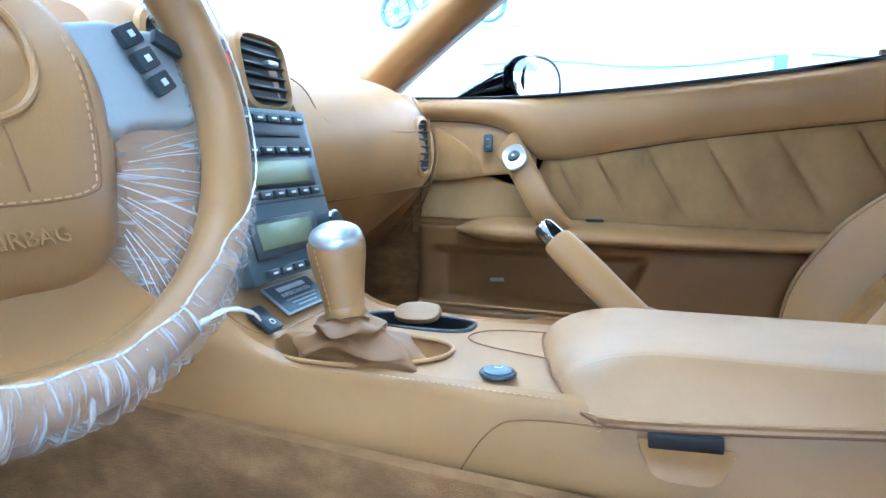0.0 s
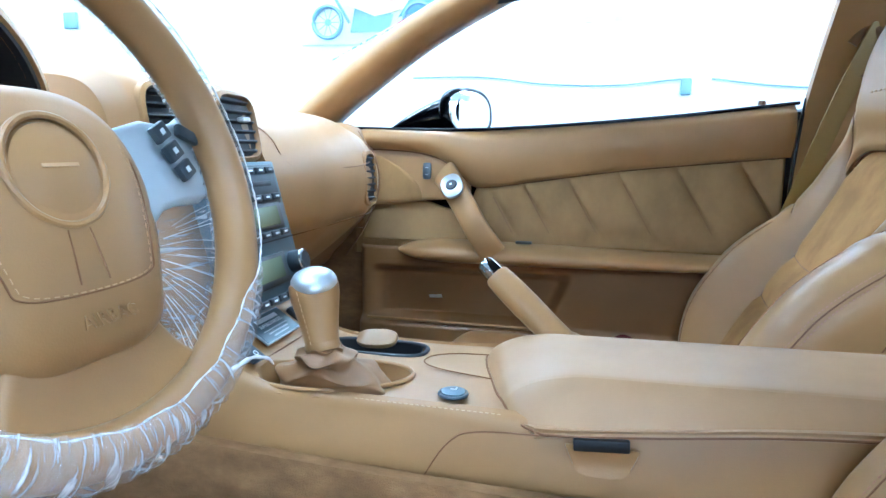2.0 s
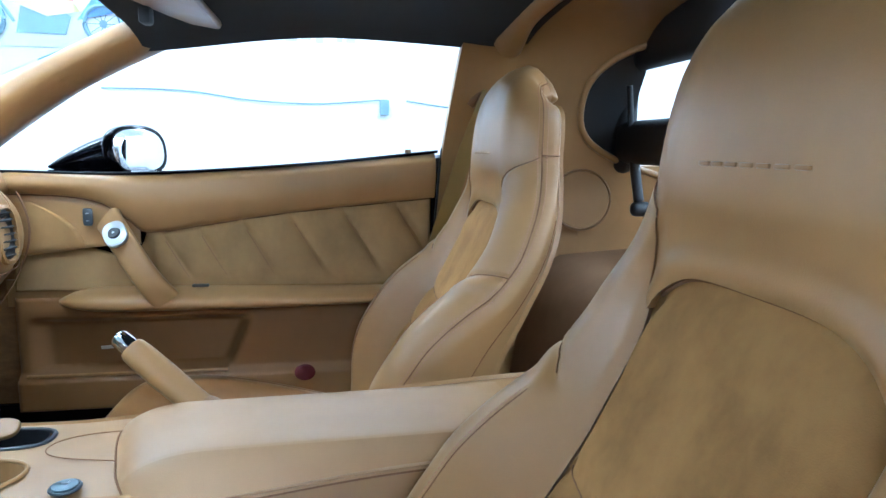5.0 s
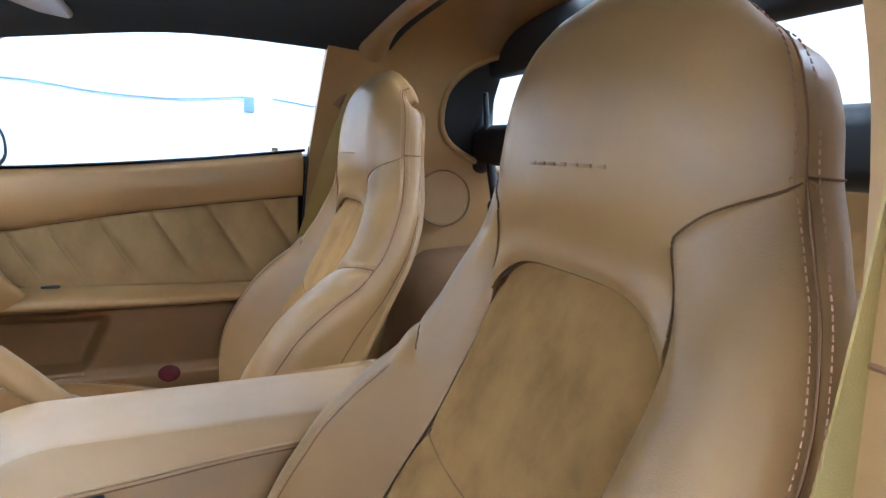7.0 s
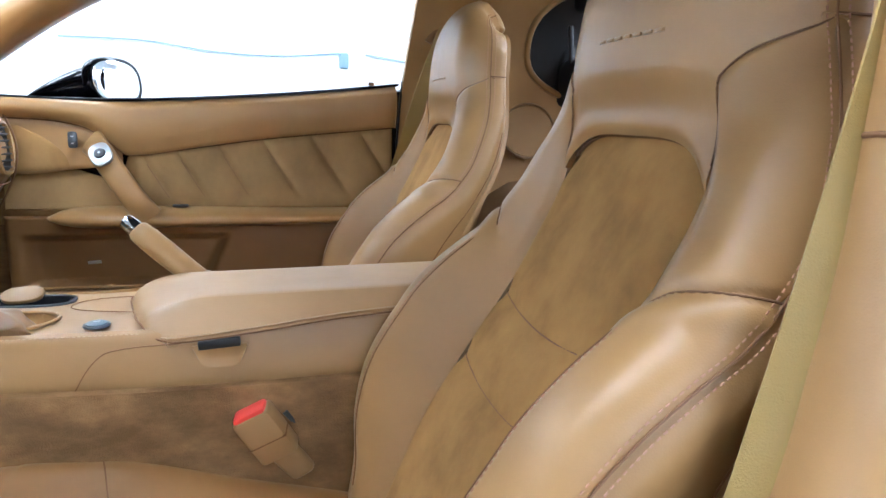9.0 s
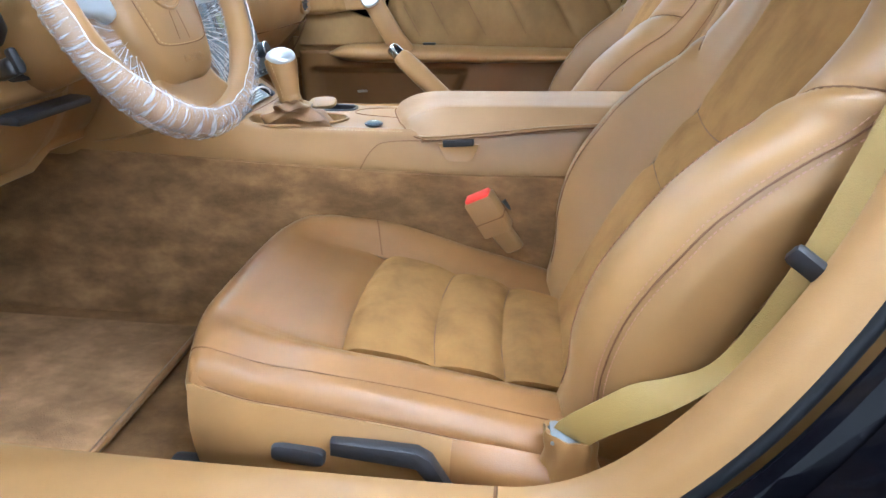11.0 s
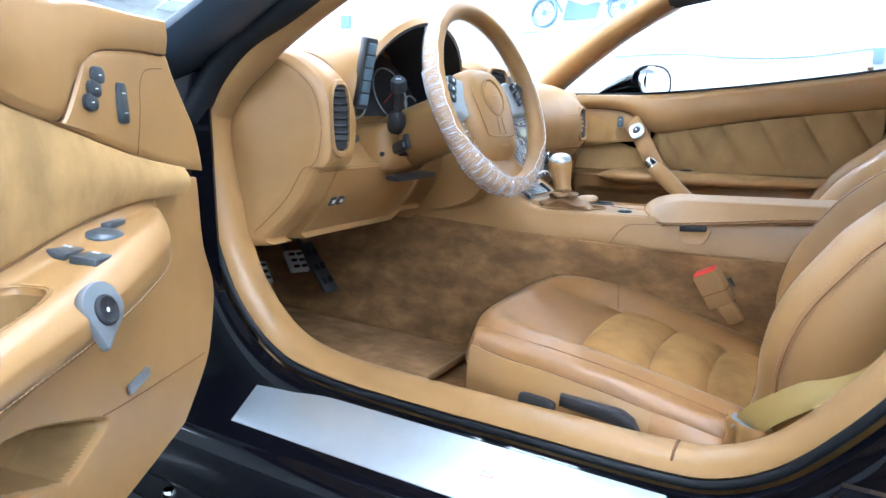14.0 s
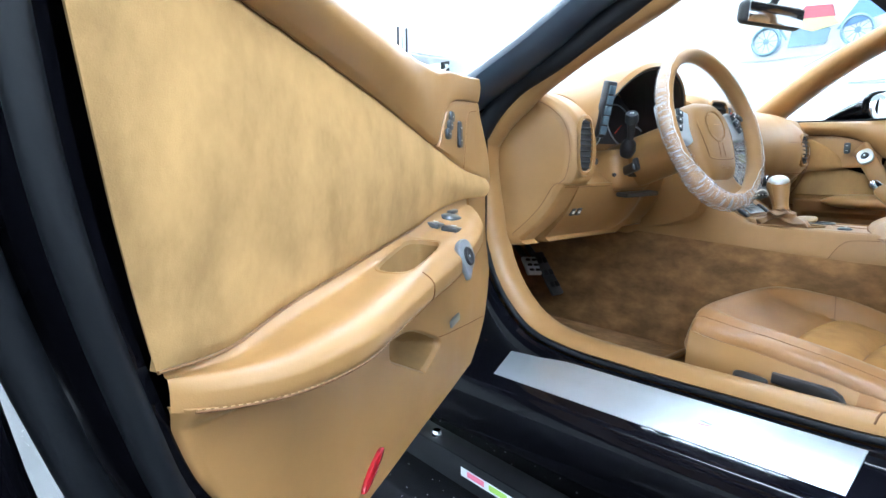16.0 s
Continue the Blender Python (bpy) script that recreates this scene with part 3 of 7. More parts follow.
part("tunnel_carpet", sheet(plane([(-0.9, 0.18, 0.50), (-0.3, 0.155, 0.46), (0.3, 0.14, 0.45), (0.9, 0.14, 0.45)], [(-0.9, 0.21, 0.255), (-0.3, 0.19, 0.255), (0.3, 0.18, 0.255), (0.9, 0.18, 0.255)]), 0.02, False), m_carpet, car)
part("kick_panel", sheet(plane([(-0.95, -0.74, 0.80), (-0.40, -0.72, 0.80)], [(-0.95, -0.73, 0.25), (-0.33, -0.70, 0.25)]), 0.02, True), m_carpet, car, "dark carpeted kick panel")
part("kick_panel", sheet(plane([(-0.95, 0.74, 0.80), (-0.25, 0.735, 0.80)], [(-0.95, 0.73, 0.25), (-0.25, 0.73, 0.25)]), 0.02, False), m_carpet, car)
part("under_tray", box((2.6, 1.5, 0.10), pose(0.3, 0.03, 0.205), 0.02), m_black_plastic, car, "black underbody")
part("passenger_sill", box((1.3, 0.16, 0.26), pose(0.25, 0.80, 0.26), 0.03), m_black_paint, car, "black passenger side rocker")
for wx in (-1.35, 1.35):
    for wy in (-0.80, 0.86):
        hub_m = facing((wx, wy, 0.33), (0, -1 if wy < 0 else 1, 0))
        tyre = part("road_wheel", lathe([(0.235, -0.11), (0.30, -0.12), (0.325, -0.10), (0.33, 0.0), (0.325, 0.10), (0.30, 0.12), (0.235, 0.115), (0.225, 0.09), (0.225, -0.09)], hub_m, 48), m_rubber, car, "black tyre on a silver rim")
        part("rim", lathe([(0.0, 0.06), (0.05, 0.065), (0.06, 0.05), (0.20, 0.03), (0.228, 0.10), (0.228, -0.09)], hub_m, 40), m_silver, tyre, "silver wheel rim")
        for k in range(5):
            part("spoke", box((0.17, 0.045, 0.03), hub_m @ pose(0, 0, 0, 0, 0, 72 * k) @ pose(0.125, 0, 0.075), 0.008), m_silver, tyre)


def body_loft(stations, n=48):
    """Rounded body sections along x: (x, half width, low, high, squareness)."""
    a = np.linspace(0, 2 * np.pi, n, endpoint=False)
    c, q = np.cos(a), np.sin(a)
    return ringloft([[(x, 0.03 + w * np.sign(i) * abs(i) ** (2 / p), (lo + hi) / 2 + (hi - lo) / 2 * np.sign(j) * abs(j) ** (2 / p)) for i, j in zip(c, q)] for x, w, lo, hi, p in stations])


part("front_body", body_loft([(-2.42, 0.55, 0.36, 0.50, 2.6), (-2.38, 0.72, 0.26, 0.58, 3.0), (-2.20, 0.84, 0.20, 0.66, 3.6), (-1.80, 0.91, 0.17, 0.74, 4.0), (-1.35, 0.93, 0.16, 0.80, 4.2), (-0.98, 0.91, 0.16, 0.81, 5.0), (-0.93, 0.88, 0.18, 0.79, 5.0)]), m_black_paint, car, "glossy black nose and bonnet")
part("rear_body", body_loft([(1.58, 0.86, 0.20, 0.78, 5.0), (1.62, 0.92, 0.18, 0.84, 5.0), (1.90, 0.92, 0.18, 0.88, 4.5), (2.20, 0.89, 0.22, 0.86, 4.0), (2.34, 0.82, 0.28, 0.80, 3.4), (2.38, 0.70, 0.36, 0.70, 3.0)]), m_black_paint, car, "glossy black tail")
part("cowl", sheet(plane([(-1.2, -0.86, 0.83), (-1.2, 0.03, 0.87), (-1.2, 0.92, 0.83)], [(-0.70, -0.83, 0.875), (-0.80, 0.03, 0.915), (-0.70, 0.89, 0.875)]), 0.02, True), m_black_paint, car, "black windscreen cowl")


# ---- doors ----
def patch(place, u0, u1, zlo, zhi, off, nu=80, nv=30, thick=0.006, flip=False):
    """A trim panel over (u, z) between two curves; off gives how far it stands out of the door."""
    v = np.linspace(0, 1, nv)
    P = np.zeros((nu, nv, 3))
    for j, b in enumerate(v):
        us = np.linspace(u0(b) if callable(u0) else u0, u1(b) if callable(u1) else u1, nu)
        lo, hi = zlo(us), zhi(us)
        z = lo + (hi - lo) * b
        P[:, j] = place(us, z, off(us, z, np.linspace(0, 1, nu), np.full(nu, b)))
    return sheet(P, thick, flip)


def rounded(fu, fv, depth=0.006, eu=0.02, ev=0.06):
    """How far a padded panel falls back at its rim."""
    k = np.minimum(np.minimum(fu, 1 - fu) / eu, np.minimum(fv, 1 - fv) / ev)
    return depth * (1 - np.sqrt(np.clip(1 - (1 - np.clip(k, 0, 1)) ** 2, 0, 1)))


def along(place, us, zf, off, lift=0.0015):
    us = np.asarray(us, float)
    z = zf(us)
    return place(us, z, off(us, z) + lift)


def const(v):
    return lambda u: np.full(np.shape(u), float(v))


def passenger_place(u, z, off):
    u, z, off = np.broadcast_arrays(np.asarray(u, float), z, off)
    return np.stack([u - 0.254, 0.728 - off, z], -1)


def passenger_door():
    root = thing("passenger_door", (0.2, 0.80, 0.36), "closed tan leather door with pleated suede insert", "car door")
    pl = passenger_place
    part("door_board", patch(pl, -0.02, 0.91, const(0.605), const(0.665), lambda u, z, fu, fv: 0.0015 + 0 * u, 20, 6), m_leather, root, "tan backing board")
    belt = crv((0, 0.903), (0.16, 0.900), (0.32, 0.904), (0.667, 0.930), (0.925, 0.959))
    crease = crv((0, 0.853), (0.06, 0.852), (0.13, 0.847), (0.19, 0.832), (0.24, 0.797), (0.268, 0.772), (0.30, 0.771), (0.40, 0.786), (0.564, 0.811), (0.907, 0.848))
    upper_off = lambda u, z, fu, fv: 0.016 + 0.018 * np.sin(np.pi * np.clip(fv * 0.88 + 0.02, 0, 1)) - 0.02 * step(fv, 0.8, 1.0) - rounded(fu, fv, 0.004, 0.004, 0.04)
    upper = part("upper_trim", patch(pl, 0.0, 0.918, crease, belt, upper_off, 90, 26), m_leather, root, "smooth tan leather upper trim")
    line = along(pl, np.linspace(0.005, 0.905, 80), crease, lambda u, z: 0.016 + 0 * u, 0.0)
    part("seam", tube(line, 0.0010, 6), m_seam, upper)
    # switch panel at the front
    low = crv((0, 0.722), (0.1, 0.728), (0.145, 0.735), (0.27, 0.745))
    top = lambda u: crease(u) - 0.002
    sw_off = lambda u, z, fu, fv: 0.014 - rounded(fu, fv, 0.003, 0.02, 0.05)
    panel = part("switch_panel", patch(pl, 0.0, 0.262, low, top, sw_off, 40, 20), m_leather, root, "tan leather switch panel")
    swoosh = patch(pl, 0.004, lambda b: 0.148 - 0.10 * b**2.2, crv((0, 0.728), (0.15, 0.738)), const(0.836), lambda u, z, fu, fv: 0.0165 - rounded(fu, fv, 0.002, 0.03, 0.04), 20, 16, 0.003)
    part("tweeter_cover", swoosh, m_suede, panel, "dark suede tweeter cover")
    m = facing((-0.093, 0.708, 0.805), (0, -1, 0.05))
    switch = part("lock_switch", prism(oval(0.010, 0.019, 20, 5), 0.006, m, 0.002), m_button, root, "black lock rocker switch")
    part("mark", box((0.006, 0.0012, 0.0006), m @ pose(0, 0.008, 0.0062), 0), m_mark, switch)
    part("mark", box((0.006, 0.0012, 0.0006), m @ pose(0, -0.008, 0.0062), 0), m_mark, switch)
    # suede insert with slanting pleats
    tops = np.array([-0.03, 0.058, 0.135, 0.232, 0.338, 0.454, 0.575]) + 0.254
    ztop = crv((0, 0.722), (0.145, 0.735), (0.262, 0.742), (0.272, 0.768), (0.30, 0.769), (0.40, 0.784), (0.564, 0.809), (0.907, 0.846))

    def pleat(u, z, fu, fv):
        q = u - 0.58 * (crv((0.27, 0.75), (0.9, 0.84))(u) - z)
        d = np.min(np.abs(q[..., None] - tops), -1)
        on = step(u, 0.27, 0.30)
        return 0.004 + on * 0.012 * (1 - np.exp(-(d / 0.011))) * step(fv, 0.05, 0.45) + on * 0.004 * step(fv, 0, 0.3) + 0.010 * (1 - fv) ** 2 - rounded(fu, fv, 0.006, 0.005, 0.06)

    insert = part("insert", patch(pl, 0.0, 0.908, const(0.640), ztop, pleat, 220, 34), m_suede_dark, root, "brown suede insert with slanting pleats")
    base_line = crv((0.27, 0.75), (0.9, 0.84))
    # dark lines laid in the pleat valleys, thinner towards the bottom
    for u0 in tops[1:]:
        fq = np.linspace(0.02, 0.72, 20)
        uq = u0 + 0.58 * fq * (base_line(u0) - 0.640)
        zq_ = base_line(u0) - fq * (base_line(u0) - 0.640) - 0.004
        zt_ = ztop(uq)
        fv_ = (zq_ - 0.640) / (zt_ - 0.640)
        off_ = pleat(uq, zq_, np.full(20, 0.5), fv_)
        part("pleat_line", tube(pl(uq, zq_, off_ + 0.0004), np.linspace(0.0011, 0.0005, 20), 6), m_seam, insert)
    # armrest rail
    def arm_off(u, z, fu, fv):
        nose = np.sqrt(np.clip(1 - (1 - np.clip((u - 0.094) / 0.16, 0, 1)) ** 2, 0, 1))
        return 0.002 + (0.03 + 0.062 * nose) * np.clip(1 - np.abs(2 * fv - 1) ** 2.6, 0, 1) ** 0.5

    arm_lo = crv((0.094, 0.621), (0.13, 0.606), (0.25, 0.598), (0.6, 0.602), (0.91, 0.612))
    arm_hi = crv((0.094, 0.626), (0.13, 0.642), (0.25, 0.650), (0.6, 0.644), (0.91, 0.640))
    part("armrest", patch(pl, 0.094, 0.91, arm_lo, arm_hi, arm_off, 90, 22), m_leather, root, "padded tan leather armrest rail")
    part("release_catch", box((0.036, 0.012, 0.006), pose(0.133, 0.70, 0.651), 0.002), m_black_plastic, root, "small black catch")
    # lower panel with map pocket
    def low_off(u, z, fu, fv):
        right = 0.50 - 0.45 * (0.575 - z)
        pocket = step(z, 0.452, 0.468) * (1 - step(z, 0.560, 0.585)) * (1 - step(u, right - 0.03, right + 0.004)) * step(u, 0.02, 0.06)
        shelf = 1 - step(z, 0.440, 0.460)
        return 0.022 - 0.034 * pocket + 0.02 * shelf - rounded(fu, fv, 0.006, 0.01, 0.03)

    # darker leather carries the shade on the lower part of this door
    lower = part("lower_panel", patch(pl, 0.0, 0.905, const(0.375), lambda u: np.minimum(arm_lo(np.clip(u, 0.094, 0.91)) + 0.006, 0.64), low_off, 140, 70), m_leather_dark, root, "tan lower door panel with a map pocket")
    part("pocket_edge", tube(along(pl, np.linspace(0.02, 0.44, 40), const(0.455), lambda u, z: 0.035 + 0 * u, 0), 0.004, 8), m_leather, lower)
    part("badge", box((0.030, 0.003, 0.008), pose(-0.068, 0.700, 0.515, 20, -4), 0.001), m_cap, root, "small bright metal badge")
    part("courtesy_lens", lathe([(0.0, 0.003), (0.020, 0.003), (0.024, 0.0)], facing((0.359, 0.684, 0.442), (0, -1, 0.1)), squash=0.8), m_lens, root, "dark red courtesy lens")
    # diagonal grab handle with release button
    rod = spline([(-0.050, 0.70, 0.800), (-0.022, 0.655, 0.777), (0.015, 0.632, 0.725), (0.045, 0.630, 0.675), (0.072, 0.645, 0.632)], 30)
    rings = []
    for k, p in enumerate(rod):
        t = rod[min(k + 1, 29)] - rod[max(k - 1, 0)]
        t /= np.linalg.norm(t)
        across = np.cross(t, (0, 1, 0))
        across /= np.linalg.norm(across)
        deep = np.cross(across, t)
        w = 0.031 - 0.004 * math.sin(k / 29 * math.pi)
        rings.append([p + across * w * math.copysign(abs(math.cos(a)) ** 0.7, math.cos(a)) + deep * 0.013 * math.copysign(abs(math.sin(a)) ** 0.7, math.sin(a)) for a in np.linspace(0, 2 * math.pi, 20, endpoint=False)])
    handle = part("grab_handle", ringloft(rings), m_leather, root, "diagonal tan leather grab handle")
    m = facing((-0.018, 0.640, 0.774), (-0.2, -0.85, 0.62), (-0.5, 0, 1))
    bezel = part("release_bezel", prism(oval(0.024, 0.031, 28, 2.6), 0.009, m, 0.003), m_silver, handle, "silver door release bezel")
    part("release_button", lathe([(0.0, 0.013), (0.011, 0.013), (0.013, 0.009)], m), m_black_plastic, bezel)
    part("button_mark", lathe([(0.0, 0.0138), (0.003, 0.0135)], m, 10), m_mark, bezel)
    # outer shell, belt seal and rear gap
    shell = prism([(-0.34, 0.30), (0.70, 0.30), (0.705, 0.95), (0.3, 0.905), (-0.25, 0.885), (-0.34, 0.86)], 0.10, Matrix.Translation((0, 0.865, 0)) @ pose(0, 0, 0, 90), 0.02)
    part("outer_skin", shell, m_black_paint, root, "glossy black outer door skin")
    part("belt_seal", tube(along(pl, np.linspace(-0.02, 0.925, 60), lambda u: belt(u) - 0.001, lambda u, z: 0.010 + 0 * u, 0), 0.0022, 8), m_rubber, root, "black window seal")
    sillcap = np.array([along(pl, np.linspace(-0.02, 0.925, 60), lambda u: belt(u) - 0.006, lambda u, z: o + 0 * u, 0) for o in (0.012, -0.02, -0.06, -0.12)])
    part("belt_cap", sheet(sillcap, 0.004), m_black_paint, root)
    part("rear_gap", tube([(0.680, 0.715, 0.965), (0.672, 0.705, 0.90), (0.665, 0.705, 0.80), (0.655, 0.70, 0.65), (0.65, 0.70, 0.45)], 0.003, 8), m_rubber, root, "dark gap seal at the door's rear edge")
    part("lock_pin", lathe([(0, 0.008), (0.007, 0.008), (0.008, 0)], pose(0.60, 0.712, 0.952), 12), m_leather_dark, root)
    return root


passenger_door()

# side mirror outside the passenger window
mirror = thing("side_mirror", (-0.09, 0.90, 0.885), "black teardrop side mirror beside the passenger window", "mirror")
shellr = []
for k in np.linspace(0, 1, 16):
    w = 0.070 * (1 - 0.95 * (1 - k) ** 2.0)
    shellr.append([(-0.235 + 0.185 * k, 0.915 - 0.03 * (1 - k) + w * 1.1 * math.cos(a), 0.905 + 0.038 * k + w * 0.80 * math.sin(a)) for a in np.linspace(0, 2 * math.pi, 24, endpoint=False)])
part("housing", ringloft(shellr), m_black_paint, mirror, "glossy black mirror housing")
mm = facing((-0.031, 0.890, 0.946), (0.86, -0.51, 0.11))
part("mirror_rim", prism(oval(0.088, 0.062, 36, 2.6), 0.03, mm @ pose(0, 0, -0.028), 0.008, 3), m_black_paint, mirror)
part("mirror_glass", prism(oval(0.076, 0.051, 36, 2.6), 0.003, mm @ pose(-0.004, 0, 0.001), 0.001), m_chrome, mirror, "mirror glass")
part("stalk", box((0.07, 0.10, 0.03), pose(-0.11, 0.86, 0.893), 0.012), m_black_paint, mirror)


# driver's door, swung open
D_O, D_U, D_N = np.array([-0.208, -0.961]), np.array([0.5, -0.866]), np.array([0.866, 0.5])


def driver_place(u, z, off):
    u, z, off = np.broadcast_arrays(np.asarray(u, float), z, off)
    xy = D_O + u[..., None] * D_U + off[..., None] * D_N
    return np.concatenate([xy, z[..., None]], -1)


def driver_at(u, z, off):
    return Vector(driver_place(np.array(u), np.array(z), np.array(off)))


def driver_door():
    root = thing("driver_door", tuple(driver_at(0.35, 0.34, -0.07)), "open tan leather door with smooth suede panel", "car door")
    pl = driver_place
    belt = crv((0, 0.918), (0.15, 0.909), (0.32, 0.909), (0.6, 0.933), (0.86, 0.965))
    stop = crv((-0.1, 0.722), (0.035, 0.738), (0.10, 0.752), (0.25, 0.790), (0.43, 0.836), (0.62, 0.878), (0.86, 0.925))
    sbot = crv((-0.1, 0.705), (0.04, 0.706), (0.11, 0.705), (0.246, 0.695), (0.33, 0.680), (0.45, 0.667), (0.53, 0.657), (0.65, 0.643), (0.737, 0.629), (0.80, 0.634), (0.86, 0.640))
    front = crv((0.40, 0.06), (0.459, -0.060), (0.50, -0.090), (0.55, -0.105), (0.62, -0.078), (0.715, -0.068), (0.78, -0.045), (0.812, -0.015), (0.856, 0.022), (0.92, 0.026))
    rear = crv((0.36, 0.62), (0.51, 0.745), (0.60, 0.785), (0.75, 0.832), (0.96, 0.862))
    fz = lambda zf: (lambda b: float(front(zf(b))))
    up_off = lambda u, z, fu, fv: 0.015 + (0.004 + 0.022 * step(u, 0.22, 0.50)) * np.sin(np.pi * np.clip(fv * 0.92 + 0.01, 0, 1)) - 0.02 * step(fv, 0.85, 1) - rounded(fu, fv, 0.004, 0.004, 0.04)
    shelf = crv((-0.1, 0.872), (0.03, 0.869), (0.143, 0.864), (0.185, 0.857), (0.21, 0.843), (0.23, 0.820), (0.25, 0.793), (0.34, 0.813), (0.43, 0.836), (0.62, 0.878), (0.86, 0.925))
    upper = part("upper_trim", patch(pl, 0.028, 0.862, shelf, belt, up_off, 160, 26, flip=True), m_leather, root, "smooth tan leather upper trim")
    # switch panel
    panel = part("switch_panel", patch(pl, lambda b: float(front(0.73 + 0.135 * b)), lambda b: 0.250 - 0.048 * b**2, lambda u: stop(u) + 0.001, lambda u: np.maximum(shelf(u) + 0.001, stop(u) + 0.004), lambda u, z, fu, fv: 0.0145 - rounded(fu, fv, 0.003, 0.03, 0.04), 50, 24, flip=True), m_leather, root, "tan leather switch panel")
    part("panel_line", tube(spline([tuple(driver_at(u, z, 0.0145)) for u, z in ((0.118, 0.758), (0.106, 0.80), (0.101, 0.832), (0.085, 0.849), (0.045, 0.854))], 30), 0.0007, 6), m_seam, panel)
    part("panel_line", tube(along(pl, np.linspace(0.04, 0.25, 50), shelf, lambda u, z: 0.0125 + 0 * u, 0.0), 0.0007, 6), m_seam, panel)
    nrm = Vector((*D_N, 0.05))
    for dz, du in ((0.008, -0.002), (-0.005, 0.006), (-0.018, 0.014)):
        m = facing(driver_at(0.19 + du, 0.828 + dz, 0.013), nrm)
        b = part("seat_memory_button", prism(oval(0.011, 0.0085, 18, 2.4), 0.006, m, 0.002), m_button, root, "dark oval memory button")
        part("mark", box((0.004, 0.001, 0.0006), m @ pose(0, 0, 0.0062), 0), m_mark, b)
    m = facing(driver_at(0.145, 0.811, 0.013), nrm)
    b = part("lock_switch", prism(oval(0.009, 0.021, 18, 5), 0.006, m, 0.002), m_button, root, "dark lock rocker switch")
    part("mark", box((0.007, 0.0012, 0.0006), m @ pose(0, 0.010, 0.0062), 0), m_mark, b)
    part("mark", box((0.007, 0.0012, 0.0006), m @ pose(0, -0.010, 0.0062), 0), m_mark, b)
    # suede field
    sue_off = lambda u, z, fu, fv: 0.012 + 0.02 * np.exp(-(((u - 0.04) / 0.05) ** 2)) + 0.008 * np.sin(np.pi * fv) + 0.0006 * np.sin(u * 95 + z * 40) * step(u, 0.1, 0.2) * (1 - step(u, 0.6, 0.7)) - rounded(fu, fv, 0.005, 0.02, 0.06)
    insert = part("insert", patch(pl, 0.035, lambda b: float(rear(0.64 + 0.3 * b)), sbot, stop, sue_off, 120, 40, flip=True), m_suede_door, root, "light tan suede field with brushed nap")
    part("seam", tube(along(pl, np.linspace(0.04, 0.855, 70), stop, lambda u, z: 0.0105 + 0 * u, 0.0), 0.0014, 6), m_leather_dark, upper)
    part("seam", tube(along(pl, np.linspace(0.04, 0.80, 70), sbot, lambda u, z: 0.0085 + 0 * u, 0.0), 0.0014, 6), m_leather_dark, insert)
    part("door_board", patch(pl, 0.0, lambda b: float(rear(0.56 + 0.37 * b)) - 0.022, const(0.56), lambda u: belt(u) - 0.02, lambda u, z, fu, fv: 0.0005 + 0 * u, 20, 12, flip=True), m_leather, root, "tan backing board")
    # armrest: a shelf that stands out, with pull cup and switch pod
    arm_lo = crv((0.08, 0.655), (0.15, 0.640), (0.25, 0.628), (0.33, 0.621), (0.45, 0.614), (0.54, 0.605), (0.62, 0.594), (0.70, 0.590), (0.77, 0.596), (0.82, 0.612))
    reach = crv((0.07, 0.0), (0.10, 0.024), (0.15, 0.048), (0.22, 0.062), (0.35, 0.074), (0.6, 0.076), (0.68, 0.060), (0.74, 0.032), (0.79, 0.004))

    def arm_surface(u, f):
        """f: 0 at the wall under the suede, 1 at the lower seam."""
        r = reach(u)
        hi, lo = sbot(u), arm_lo(u)
        f = np.clip(f, 0, 1)
        o = 0.008 - 0.006 * step(u, 0.70, 0.78) + r * crv((0, 0), (0.12, 0.22), (0.38, 0.72), (0.52, 0.92), (0.66, 1.02), (0.85, 1.00), (1, 0.92))(f)
        drop = crv((0, 0), (0.06, 0.16), (0.12, 0.20), (0.38, 0.26), (0.52, 0.40), (0.66, 0.60), (0.85, 0.86), (1, 1.0))(f)
        return o, hi + (lo - hi) * drop

    us, fs = np.linspace(0.072, 0.789, 300), np.linspace(0, 1, 110)
    U, F = np.meshgrid(us, fs, indexing="ij")
    Oo, Z = arm_surface(U, F)

    def cup_mid(U):
        return 0.205 + 0.35 * (U - 0.416)

    vs, qs = sheet(driver_place(U, Z, Oo))
    ka = (np.abs((U - 0.416) / 0.078) ** 3.6 + np.abs((F - cup_mid(U)) / 0.165) ** 3.6).reshape(-1)
    arm = part("armrest", (vs, [q for q in qs if max(ka[i] for i in q) > 0.90]), m_leather, root, "tan leather armrest with a pull cup")
    ov = np.array(oval(0.078, 0.165, 80, 3.6))

    def cup_ring(k, sink):
        uu = 0.416 + ov[:, 0] * k
        oo, zz = arm_surface(uu, np.clip(cup_mid(uu) + ov[:, 1] * k, 0, 1))
        return driver_place(uu, zz - sink, oo)

    part("cup_rim", ringloft([cup_ring(k, d) for k, d in ((1.05, 0.0005), (1.03, -0.0007), (0.995, -0.0006), (0.97, 0.002), (0.95, 0.006))], cap=False), m_leather, arm)
    # the dark suede also paints in the shade down inside the cup
    part("cup_lining", ringloft([cup_ring(k, d) for k, d in ((0.95, 0.006), (0.94, 0.024), (0.92, 0.050), (0.87, 0.060), (0.5, 0.063), (0.03, 0.063))], cap=False), m_suede_dark, arm, "brown suede pull cup lining")
    o, z = arm_surface(us[4:-6], np.full(len(us) - 10, 0.93))
    part("stitching", stitches(driver_place(us[4:-6], z, o + 0.001)), m_stitch, arm)
